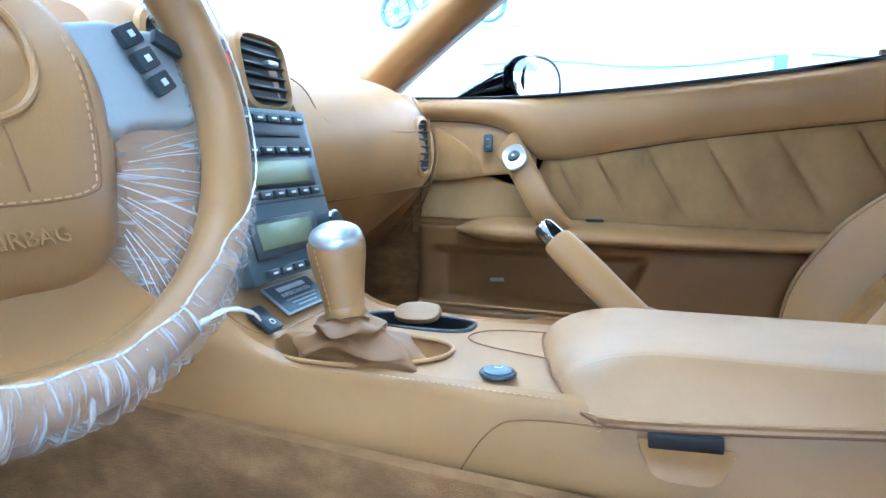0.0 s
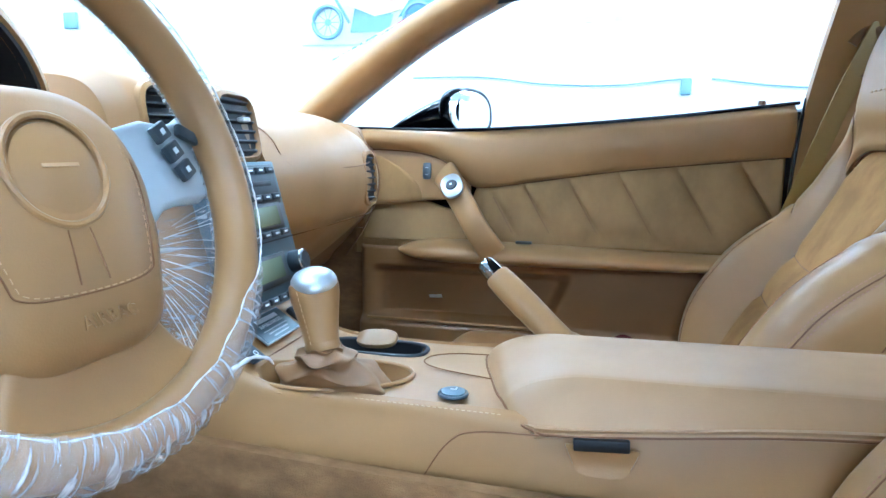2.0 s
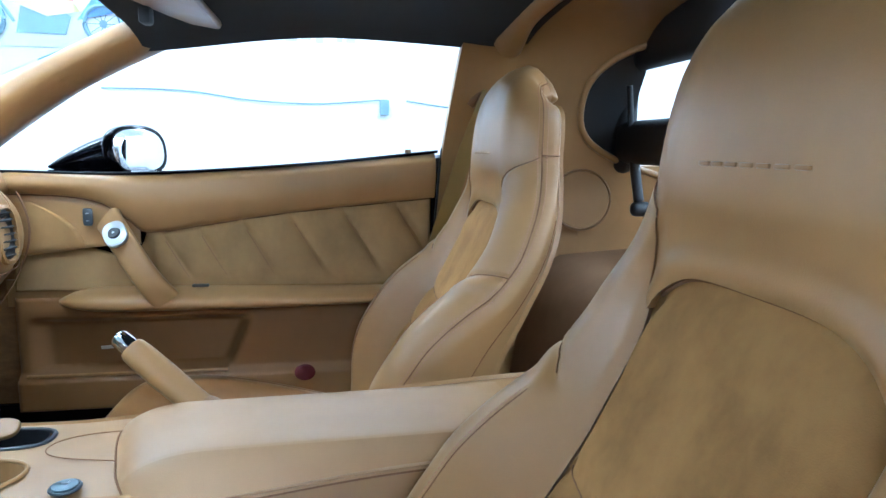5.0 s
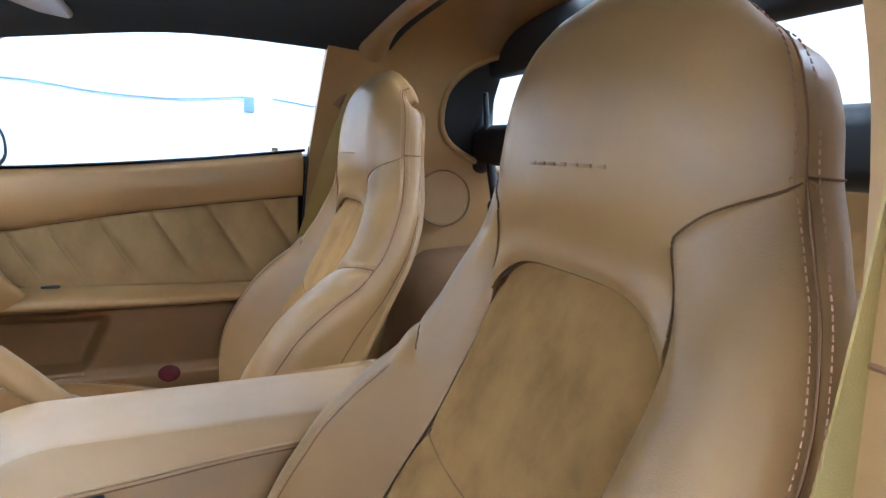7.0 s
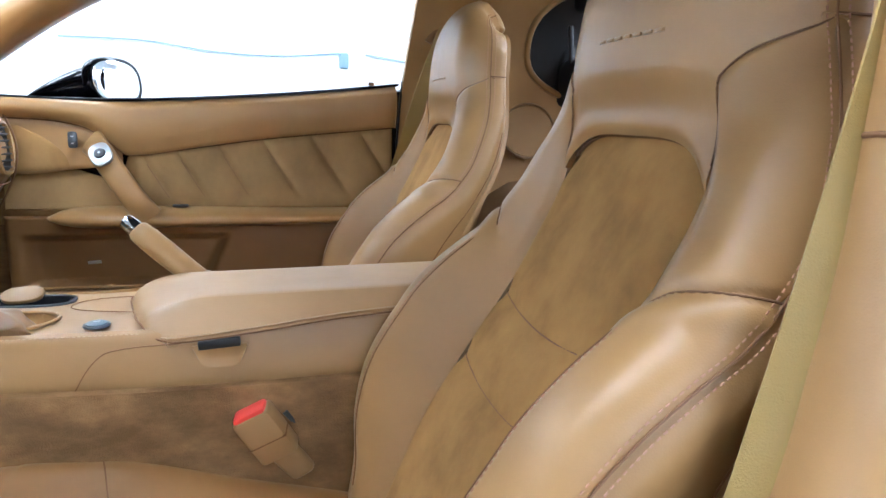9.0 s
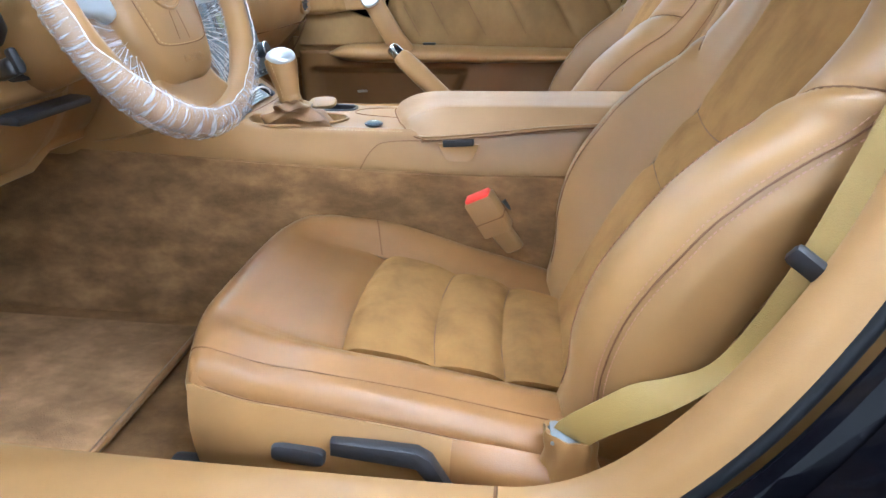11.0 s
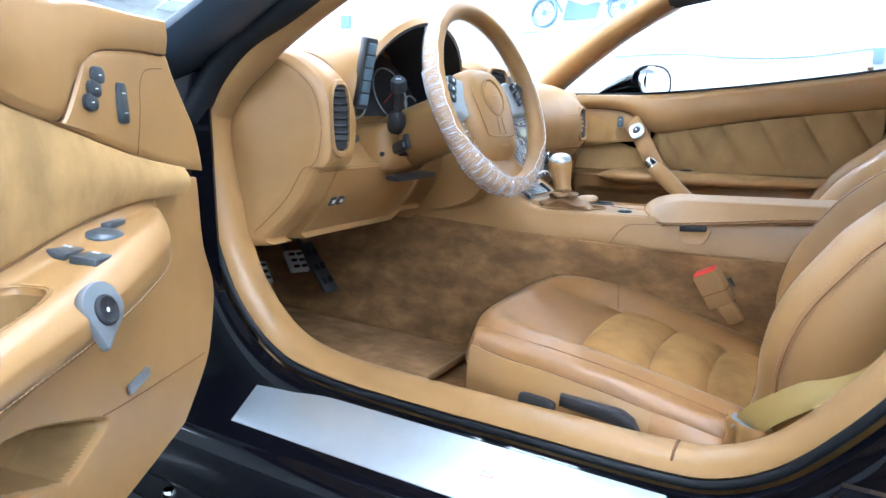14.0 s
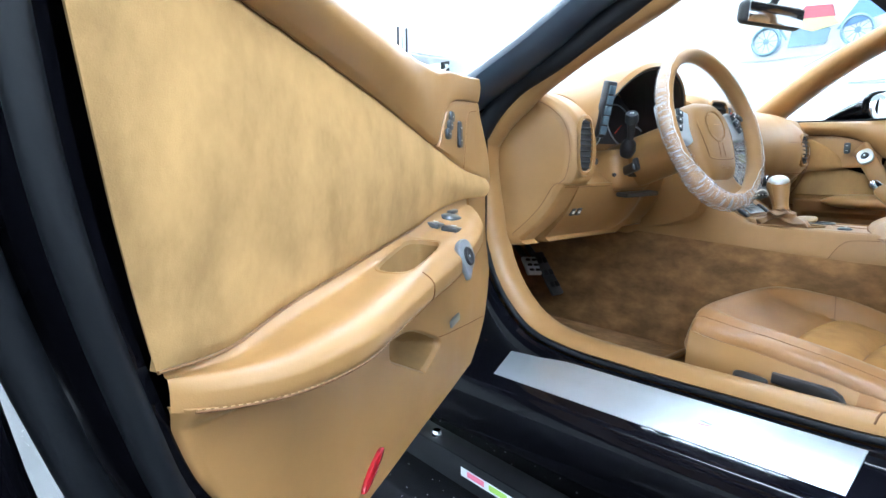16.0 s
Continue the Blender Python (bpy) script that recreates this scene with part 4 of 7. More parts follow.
    o, z = arm_surface(us[4:-6], np.full(len(us) - 10, 0.99))
    part("seam", tube(driver_place(us[4:-6], z, o + 0.0005), 0.0010, 6), m_seam, arm)
    f = np.linspace(0.45, 1, 14)
    o, z = arm_surface(np.full(14, 0.47), f)
    part("seam", tube(driver_place(np.full(14, 0.47) , z, o + 0.0006), 0.0008, 6), m_seam, arm)
    tilt = Vector((*(D_N * 0.18), 0.98))
    along_u = Vector((*-D_U, 0))

    def on_pod(u, o, lift=0.0):
        return driver_at(u, 0.6785 + 0.13 * (0.28 - u) - 0.13 * (o - 0.022) + lift, o)

    for u, o in ((0.270, 0.016), (0.276, 0.045)):
        m = facing(on_pod(u, o, -0.0015), tilt, along_u)
        b = part("window_switch", box((0.024, 0.032, 0.008), m @ pose(0, 0, 0.0, -3), 0.0025), m_switch, root, "dark window switch")
        part("mark", box((0.007, 0.004, 0.0008), m @ pose(0, 0.006, 0.0046, -3), 0), m_mark, b)
    m = facing(on_pod(0.213, 0.022, -0.002), tilt, along_u)
    part("mirror_switch", lathe([(0, 0.003), (0.012, 0.004), (0.016, 0.003), (0.0185, 0.000), (0.0185, -0.004)], m, 28, 1.15), m_switch, root, "round dark mirror switch")
    m = facing(on_pod(0.184, 0.016, -0.002), tilt, along_u)
    part("mirror_selector", box((0.009, 0.034, 0.007), m @ pose(0, 0, 0.001), 0.002), m_switch, root)
    # door release
    o0 = 0.085
    m = facing(driver_at(0.334, 0.644, 0.078), Vector((D_N[0] * 0.95 + D_U[0] * 0.10, D_N[1] * 0.95 + D_U[1] * 0.10, 0.30)))
    shield_o = spline([(-0.022, 0.010, 0), (-0.014, 0.020, 0), (0.004, 0.024, 0), (0.017, 0.018, 0), (0.024, 0.002, 0), (0.018, -0.010, 0), (0.002, -0.021, 0), (-0.011, -0.030, 0), (-0.015, -0.020, 0), (-0.020, -0.004, 0)], 40, True)
    bez = part("release_bezel", prism([(float(q[0]), float(q[1])) for q in shield_o][::-1], 0.009, m, 0.003), m_gun, root, "grey metal door release bezel")
    part("release_button", lathe([(0.0, 0.0100), (0.008, 0.0104), (0.0105, 0.0118), (0.0125, 0.0108), (0.0135, 0.006)], m), m_black_plastic, bez, "round black release button")
    part("button_mark", lathe([(0.0, 0.0112), (0.002, 0.0108)], m, 10), m_mark, bez)
    # lower panel with suede-lined pocket
    lo_line = crv((-0.12, 0.42), (-0.06, 0.405), (0.08, 0.392), (0.3, 0.378), (0.5, 0.366), (0.74, 0.40))

    def low_off(u, z, fu, fv):
        edge_r = 0.41
        floor_z = 0.462 + (u - 0.28) * 0.0 + np.clip(u - 0.281, 0, 1) * 0.45 + np.clip(0.281 - u, 0, 1) * 0.28
        roof_z = crv((0.19, 0.483), (0.24, 0.505), (0.33, 0.537), (0.41, 0.543))(u)
        pk = step(u, 0.198, 0.232) * (1 - step(u, edge_r - 0.020, edge_r)) * step(z, floor_z - 0.004, floor_z + 0.016) * (1 - step(z, roof_z - 0.014, roof_z + 0.002))
        return 0.004 + 0.92 * reach(np.clip(u, 0.07, 0.789)) * step(fv, 0.90, 1.0) - 0.058 * pk - rounded(fu, fv, 0.008, 0.012, 0.001)

    hi_line = lambda u: (arm_lo(np.clip(u, 0.085, 0.82)) + 0.004) * step(u, 0.07, 0.115) + crv((-0.13, 0.715), (0.05, 0.722), (0.10, 0.70))(np.clip(u, -0.13, 0.10)) * (1 - step(u, 0.07, 0.115))
    nv, nu = 240, 480
    V = np.linspace(0, 1, nv)
    P = np.zeros((nu, nv, 3))
    fu = np.linspace(0, 1, nu)
    for j, b in enumerate(V):
        zc = 0.385 + 0.30 * b
        u0 = float(front(min(zc + 0.03, 0.72)))
        u1 = float(rear(0.37 + 0.235 * b))
        u = u0 + (u1 - u0) * fu
        z = lo_line(u) + (hi_line(u) - lo_line(u)) * b
        P[:, j] = driver_place(u, z, low_off(u, z, fu, np.full(nu, b)))
    vs, qs = sheet(P)
    depth_of = ((P[..., :2] - D_O) @ D_N).reshape(-1)
    lower = part("lower_panel", (vs, [q for q in qs if min(depth_of[i] for i in q) > -0.006]), m_leather, root, "tan lower door panel with a pocket", 180)
    # lining in darker suede, so the pocket's inner shade is in its colour
    part("pocket_lining", (vs, [q for q in qs if min(depth_of[i] for i in q) <= -0.006]), m_suede_dark, lower, "brown suede pocket lining", 180)
    line = crv((-0.07, 0.464), (0.06, 0.478), (0.181, 0.492), (0.222, 0.498))
    part("seam", tube(along(pl, np.linspace(-0.05, 0.215, 30), line, lambda u, z: 0.0045 + 0.0 * u, 0.0), 0.0008, 6), m_seam, lower)
    m = facing(driver_at(0.147, 0.507, 0.007), nrm)
    bd = part("badge", box((0.046, 0.012, 0.004), m @ pose(0, 0, 0.002, 0, 0, 5), 0.001), m_gun, root, "small bright metal badge")
    m = facing(driver_at(0.470, 0.402, 0.004), nrm)
    part("courtesy_lens", prism(oval(0.008, 0.034, 24, 2.2), 0.006, m @ pose(0, 0, 0, 0, 0, -64), 0.002), m_dark_red, root, "red reflector lens")
    # shell behind the trim
    out = [(float(front(z)), z) for z in np.linspace(0.42, 0.905, 18)] + [(0.04, 0.909), (0.15, 0.902), (0.35, 0.902), (0.6, 0.93), (0.86, 0.96)] + [(float(rear(z)) + 0.012, z) for z in np.linspace(0.93, 0.38, 14)] + [(0.5, 0.355), (0.2, 0.375), (0.05, 0.40)]
    verts_f = [driver_at(u, z, -0.004) for u, z in out]
    verts_b = [driver_at(u, z, -0.13) for u, z in out]
    mid = [driver_at(u + 0.012 * np.sign(u - 0.35), z, -0.05) for u, z in out]
    inset = [(0.37 + (u - 0.37) * 0.97, 0.65 + (z - 0.65) * 0.97) for u, z in out]
    part("outer_skin", ringloft([[driver_at(u, z, -0.07) for u, z in inset], [driver_at(u, z, -0.004) for u, z in inset], verts_f, mid, verts_b]), m_black_paint, root, "glossy black door shell")
    rim = np.array([driver_at(float(rear(z)) + 0.018, z, -0.010) for z in np.linspace(0.40, 0.96, 40)])
    part("door_seal", tube(rim, 0.012, 10), m_rubber, root, "black rubber seal along the door edge")
    rim = np.array([driver_at(float(rear(z)) + 0.045, z, -0.05) for z in np.linspace(0.40, 0.96, 40)])
    part("edge_strip", tube(rim, 0.014, 10), m_rubber, root, "dark grey rubber strip")
    rim = np.array([driver_at(float(rear(z)) + 0.075 + 0.03 * float(step(np.array(0.75 - z), 0.0, 0.3)), z, -0.085) for z in np.linspace(0.33, 0.90, 30)])
    part("skin_edge", tube(rim, 0.034, 14), m_black_paint, root, "rounded glossy black rear edge of the door skin")
    part("latch", box((0.03, 0.05, 0.06), facing(driver_at(float(rear(0.70)) + 0.04, 0.70, -0.085), Vector((*D_U, 0))), 0.008), m_silver_paint, root, "grey metal door latch")
    return root


driver_door()



# ---- seats ----
def seat(name, yc, out, label):
    """A bucket seat centred on y = yc; out: the y direction of its door side."""
    root = thing(name, (0.28, yc, 0.262), label, "car seat", "bucket seats")
    spine = spline([(0.468, 0.36), (0.488, 0.41), (0.506, 0.45), (0.547, 0.535), (0.592, 0.607), (0.646, 0.69), (0.678, 0.75), (0.703, 0.80), (0.718, 0.85), (0.722, 0.90), (0.722, 0.96), (0.727, 1.02), (0.741, 1.067), (0.765, 1.093), (0.795, 1.105)], 120)
    width = crv((0.36, 0.225), (0.45, 0.245), (0.56, 0.254), (0.68, 0.250), (0.765, 0.243), (0.82, 0.233), (0.87, 0.214), (0.91, 0.197), (0.95, 0.184), (1.00, 0.175), (1.04, 0.162), (1.07, 0.142), (1.09, 0.118), (1.105, 0.080))
    swell = crv((0.36, 0.015), (0.42, 0.028), (0.47, 0.052), (0.535, 0.069), (0.61, 0.071), (0.66, 0.062), (0.70, 0.047), (0.735, 0.030), (0.78, 0.022), (0.84, 0.016), (0.89, 0.006), (0.94, 0.0), (1.11, 0.0))
    depth = crv((0.36, 0.14), (0.5, 0.115), (0.6, 0.085), (0.7, 0.064), (0.8, 0.066), (0.95, 0.076), (1.0, 0.078), (1.06, 0.074), (1.105, 0.060))
    corner = crv((0.36, 0.05), (0.72, 0.056), (0.82, 0.060), (0.90, 0.066), (1.0, 0.070), (1.06, 0.062), (1.105, 0.042))
    flat = crv((0.36, 0.50), (0.5, 0.51), (0.62, 0.53), (0.75, 0.56), (0.80, 0.595), (0.84, 0.65), (0.87, 0.70), (0.92, 0.74), (1.11, 0.74))
    tz = np.linspace(0, 1, 120)

    def back(t, a, lift=0.0):
        t, a = np.broadcast_arrays(np.asarray(t, float), np.asarray(a, float))
        x, z = np.interp(t, tz, spine[:, 0]), np.interp(t, tz, spine[:, 1])
        dx, dz = np.interp(t, tz, np.gradient(spine[:, 0])), np.interp(t, tz, np.gradient(spine[:, 1]))
        n = np.hypot(dx, dz)
        fx, fz = -dz / n, dx / n
        w, B, d, fl = width(z), swell(z), depth(z), flat(z)
        r = np.minimum(corner(z), w * 0.62)
        A = np.abs(a)
        phi = np.clip((A - 0.8) / 0.2, 0, 1) * np.pi / 2
        y = np.where(A < 0.8, (w - r) * A / 0.8, w - r + r * np.sin(phi))
        bump = B * step(A, fl - 0.015, np.minimum(fl + 0.22, 0.79))
        head = 0.012 * (1 - np.clip(A, 0, 1) ** 2) * step(z, 0.88, 0.93)
        h = np.where(A < 0.8, bump + head, B - r + r * np.cos(phi) + head)
        skin = lift + 0.005
        h = np.where(A > 1, (B - r) - (A - 1) / 0.5 * (d + B - r), h) + skin * np.cos(phi)
        y = np.where(A > 1, w - 0.02 * ((A - 1) / 0.5) ** 2, y) + skin * np.sin(phi)
        return np.stack([x + fx * h, yc + np.sign(a) * y, z + fz * h], -1)

    t_of = lambda z: float(np.interp(z, spine[:, 1], tz))
    t_arch, t_tip = t_of(0.864), t_of(0.957)
    edge_in = crv((0, 0.49), (t_of(0.5), 0.50), (t_of(0.62), 0.52), (t_of(0.75), 0.55), (t_of(0.80), 0.585), (t_of(0.84), 0.645), (t_of(0.87), 0.705), (t_of(0.90), 0.77), (t_of(0.93), 0.85), (t_tip, 0.955), (1, 0.955))
    edge_out = crv((0, 0.93), (t_of(0.7), 0.94), (t_of(0.8), 0.955), (t_tip, 0.955), (1, 0.955))
    arch = lambda v: t_arch - 0.062 * np.abs(v) ** 4.5
    # padding behind the covers
    u, v = np.meshgrid(np.linspace(0, 0.97, 50), np.linspace(-0.93, 0.93, 30), indexing="ij")
    part("back_pad", sheet(back(u, v, -0.020), 0.008, False), m_leather, root, "padding under the covers")
    # suede back insert
    u, v = np.meshgrid(np.linspace(0, 1, 70), np.linspace(-1, 1, 40), indexing="ij")
    T = 0.02 + u * (arch(v) - 0.02)
    puff = 0.002 - 0.013 * np.exp(-((np.minimum(1 - np.abs(v), 1) / 0.10) ** 2)) * (1 - step(T, t_of(0.74), t_of(0.83))) - 0.007 * np.exp(-((np.minimum(1 - np.abs(v), 1) / 0.10) ** 2)) * step(T, t_of(0.74), t_of(0.83)) - 0.013 * np.exp(-(((1 - u) / 0.055) ** 2))
    for zs in (0.592, 0.665):
        puff = puff - 0.006 * np.exp(-(((T - t_of(zs) - 0.012 * v**2) / 0.010) ** 2))
    insert = part("back_insert", sheet(back(T, v * edge_in(T), puff), 0.01, False), m_seat_suede, root, "brown suede backrest insert with cross seams")
    for zs in (0.592, 0.665):
        vv = np.linspace(-0.96, 0.96, 30)
        tq = t_of(zs) + 0.012 * vv**2
        part("seam", tube(back(tq, vv * edge_in(tq), -0.0036 - 0.009 * np.exp(-(((1 - np.abs(vv)) / 0.10) ** 2))), 0.0008, 6), m_seam, insert)
    # head panel above the arch
    T = arch(v) + u * (1 - arch(v))
    tuck = (0.003 * np.exp(-(((u - 0.05) / 0.05) ** 2)) - 0.004 * np.exp(-((u / 0.018) ** 2))) * (1 - 0.35 * step(np.abs(v), 0.8, 1)) - 0.003 * np.exp(-(((1 - np.abs(v)) / 0.05) ** 2)) * (1 - step(T, t_tip - 0.02, t_tip))
    head = part("head_panel", sheet(back(T, v * edge_in(T), tuck), 0.01, False), m_leather, root, "smooth tan leather head panel")
    # bolsters from the insert to the outer seam, and the side panels behind them
    for s in (-1, 1):
        tt, f = np.meshgrid(np.linspace(0, t_tip, 190), np.linspace(0, 1, 26), indexing="ij")
        a = s * (edge_in(tt) + (edge_out(tt) - edge_in(tt)) * f)
        dip = -0.009 * np.exp(-((f / 0.07) ** 2)) * (1 - step(tt, t_of(0.80), t_of(0.87))) - 0.003 * np.exp(-((f / 0.10) ** 2)) * step(tt, t_of(0.80), t_of(0.87)) - 0.0025 * np.exp(-(((1 - f) / 0.05) ** 2))
        crease_t = np.interp(0.768 - 0.078 * (1 - f) ** 1.2, spine[:, 1], tz)
        dip = dip - 0.0048 * np.exp(-(((tt - crease_t) / 0.006) ** 2)) * step(f, 0.30, 0.50)
        dip = dip + 0.0034 * np.exp(-(((tt - crease_t + 0.020) / 0.015) ** 2)) * step(f, 0.30, 0.50)
        bol = part("back_bolster", sheet(back(tt, a, dip), 0.01, s < 0), m_leather, root, "padded tan leather side bolster")
        tt, f = np.meshgrid(np.linspace(0, 1.0, 110), np.linspace(0, 1, 20), indexing="ij")
        part("back_side", sheet(back(tt, s * (edge_out(tt) + (1.52 - edge_out(tt)) * f), -0.0025 * np.exp(-((f / 0.05) ** 2))), 0.008, s < 0), m_leather, root, "tan leather seat side")
        tl = np.linspace(0, 1.0, 110)
        line = back(tl, s * edge_out(tl), -0.0004)
        part("seam", tube(line, 0.0011, 6), m_seam, bol)
        td = np.linspace(t_arch - 0.03, t_tip, 30)
        part("seam", tube(back(td, s * edge_in(td), -0.0012), 0.0009, 6), m_seam_shade, bol)
        ac = np.linspace(0.955, 1.5, 30)
        part("seam", tube(back(np.full(30, t_tip), s * ac, 0.0004), 0.0011, 6), m_seam_shade, bol)
        tl2 = np.linspace(t_of(0.42), t_of(0.86), 60)
        part("seam", tube(back(tl2, np.full(60, s * 1.30), 0.0), 0.0012, 6), m_seam, bol)
        ts = np.linspace(0.02, 0.985, 180)
        for k in (-0.012, 0.013):
            part("stitching", stitches(back(ts, s * (edge_out(ts) + k), 0.0010), r=0.0007), m_pinkstitch, bol)
        tq = np.linspace(t_of(0.40), t_of(0.725), 90)
        aq = edge_in(tq) + (edge_out(tq) - edge_in(tq)) * 0.50
        part("seam", tube(back(tq, s * aq, 0.0008), 0.0007, 6), m_seam, bol)
        part("stitching", stitches(back(tq, s * (aq + 0.018), 0.0008), r=0.0006), m_pinkstitch, bol)
        # dark tube along the bolster crease: its shade put in as colour
        f = np.linspace(0.48, 1, 24)
        tz0 = np.interp(0.768 - 0.078 * (1 - f) ** 1.2, spine[:, 1], tz)
        part("seam", tube(back(tz0, s * (edge_in(tz0) + (edge_out(tz0) - edge_in(tz0)) * f), -0.0034), 0.0010, 6), m_seam_shade, bol)
    # dark tube under the arch, standing in for the head panel's shadow
    v1 = np.linspace(-0.90, 0.90, 40)
    part("seam", tube(back(arch(v1), v1 * edge_in(arch(v1)), -0.0085), 0.0020, 6), m_seam_shade, head)
    # rear shell, and the cover that rolls over the top edge
    tt, f = np.meshgrid(np.linspace(0, 1.0, 60), np.linspace(-1, 1, 16), indexing="ij")
    L, R = back(tt, np.full(tt.shape, -1.5)), back(tt, np.full(tt.shape, 1.5))
    part("back_shell", sheet(L + (R - L) * (f[..., None] + 1) / 2 + np.stack([0.02 * (1 - f**2), 0 * f, 0 * f], -1), 0.008), m_leather, root, "tan leather seat back shell")
    vv = np.linspace(-1.5, 1.5, 60)
    e0 = back(np.full(60, 1.0), vv)
    e1 = L[-1, :1] + (R[-1, :1] - L[-1, :1]) * ((vv[:, None] + 1.5) / 3) + np.stack([0.02 * (1 - (vv / 1.5) ** 2), 0 * vv, 0 * vv], -1)
    part("top_cover", sheet(np.array([e0 + (e1 - e0) * k + np.array([0.022 * math.sin(math.pi * k), 0, 0]) * (1 - (vv[:, None] / 1.5) ** 2) for k in np.linspace(0, 1, 9)])), m_leather, root)
    # embossed lettering, worn to plain bars
    for k in range(7):
        yb = (-0.066 + 0.022 * k)
        a = (yb + 0.0) / 0.13 * 0.8
        P = [back(np.array(t_of(0.953 + dz)), np.array(a * 0.9), 0.0005) for dz in (0.0, 0.007)]
        part("embossed_mark", box((0.0030, 0.0135, 0.0035), Matrix.Translation(Vector((P[0] + P[1]) / 2) + Vector((0.0004, 0, 0))) @ pose(0, 0, 0, 0, -6 if k % 2 else 4), 0.001), m_leather, head)
    # cushion
    cs = spline([(0.535, 0.345), (0.46, 0.360), (0.38, 0.376), (0.28, 0.396), (0.19, 0.410), (0.12, 0.4235), (0.06, 0.439), (0.018, 0.4545), (-0.0006, 0.400), (-0.0006, 0.360)], 120)
    cw = crv((0, 0.235), (0.2, 0.250), (0.5, 0.265), (0.72, 0.246), (0.85, 0.238), (0.93, 0.2245), (1, 0.204))
    cb = crv((0, 0.028), (0.2, 0.036), (0.45, 0.043), (0.60, 0.0315), (0.70, 0.018), (0.80, -0.006), (0.90, 0.0), (1, 0.0))

    def cush(t, a, lift=0.0):
        t, a = np.broadcast_arrays(np.asarray(t, float), np.asarray(a, float))
        x, z = np.interp(t, tz, cs[:, 0]), np.interp(t, tz, cs[:, 1])
        dx, dz = np.interp(t, tz, np.gradient(cs[:, 0])), np.interp(t, tz, np.gradient(cs[:, 1]))
        n = np.hypot(dx, dz)
        ux, uz = dz / n, -dx / n
        A = np.abs(a)
        inner = np.sign(a) != out
        w, r, B = cw(t), 0.034, cb(t) - 0.012 * inner * (1 - step(t, 0.28, 0.46))
        phi = np.clip((A - 0.8) / 0.2, 0, 1) * np.pi / 2
        y = np.where(A < 0.8, (w - r) * A / 0.8, w - r + r * np.sin(phi))
        crown = 0.010 * (1 - step(t, 0.75, 0.95))
        h = np.where(A < 0.8, B * step(A, 0.42, 0.72) - crown * np.clip((A - 0.58) / 0.22, 0, 1) ** 2, B - crown - (r - crown) * (1 - np.cos(phi))) + lift + 0.005 + 0.007 * (1 - np.clip(A, 0, 1) ** 2) * step(t, 0.5, 0.7)
        # the front corners fall back, most of all beside the tunnel
        x = x + np.where(inner, 0.093, 0.039) * np.clip(A, 0, 1) ** 4.4 * step(t, 0.5, 0.95)
        return np.stack([x + ux * h, yc + np.sign(a) * y, z + uz * h], -1)

    tx = lambda xx: float(np.interp(-xx, -cs[:100, 0], tz[:100]))
    t_front = tx(0.186)
    ce = lambda t: 0.46 + 0.02 * step(t, 0.1, 0.5)
    u, v = np.meshgrid(np.linspace(0, 1, 90), np.linspace(-1, 1, 36), indexing="ij")
    T = 0.01 + u * (t_front - 0.01 + 0.012 * (1 - np.abs(v) ** 2))
    bow = 0.014 * (1 - v**2)
    puff = 0.002 - 0.006 * np.exp(-(((1 - np.abs(v)) / 0.08) ** 2))
    cuts = (0.49, 0.392, 0.303, 0.180)
    for x0, x1 in zip(cuts[:-1], cuts[1:]):
        q = np.clip((T - tx(x0) - bow) / (tx(x1) - tx(x0)), 0, 1)
        puff = puff + 0.018 * (1 - np.abs(2 * q - 1) ** 3.0) * (1 - 0.5 * v**2)
    puff = puff + 0.0012 * np.sin(v * 19 + 9 * u) * np.exp(-(((1 - u) / 0.16) ** 2)) - 0.006 * np.exp(-(((1 - u) / 0.025) ** 2))
    up_, vp_ = np.meshgrid(np.linspace(0, 0.96, 50), np.linspace(-0.9, 0.9, 30), indexing="ij")
    part("cushion_pad", sheet(cush(up_, vp_, -0.016), 0.008, True), m_leather, root, "padding under the covers")
    ci = part("cushion_insert", sheet(cush(T, v * ce(T), puff), 0.01, True), m_seat_suede, root, "brown suede cushion insert in puffed sections")
    for xx in cuts[1:3]:
        vv = np.linspace(-0.95, 0.95, 30)
        tq = tx(xx) + 0.014 * (1 - vv**2)
        part("seam", tube(cush(tq, vv * ce(tq), 0.0028 - 0.006 * np.exp(-(((1 - np.abs(vv)) / 0.08) ** 2))), 0.0009, 6), m_seam, ci)
    for s in (-1, 1):
        tt, f = np.meshgrid(np.linspace(0, 1, 90), np.linspace(0, 1, 24), indexing="ij")
        lo = ce(tt)
        dip = -0.004 * np.exp(-((f / 0.05) ** 2)) * (1 - step(tt, t_front, t_front + 0.06))
        part("cushion_bolster", sheet(cush(tt, s * (lo + (1 - lo) * f), dip), 0.01, s > 0), m_seat, root, "padded tan leather cushion bolster")
        fq = np.linspace(0.0, 1.0, 24)
        tq = t_front + 0.01 + 0.10 * fq
        if s != out:
            part("seam", tube(cush(tq, s * (ce(tq) + (1.0 - ce(tq)) * fq), 0.0003), 0.0009, 6), m_seam, root)
        ln = cush(np.linspace(0.0, 0.99, 80), np.full(80, s * 1.0))
        part("seam", tube(ln + [0, 0.001 * s, 0], 0.0013, 6), m_seam_shade, root)
        ln = cush(np.linspace(0.02, 0.80, 70), np.full(70, s * 0.80), 0.0006)
        part("seam", tube(ln, 0.0008, 6), m_seam, root)
        # valance under the seam
        top = cush(np.linspace(0, 1, 60), np.full(60, s * 1.0))
        cut = int(np.argmin(np.abs(top[:, 0] - 0.335)))
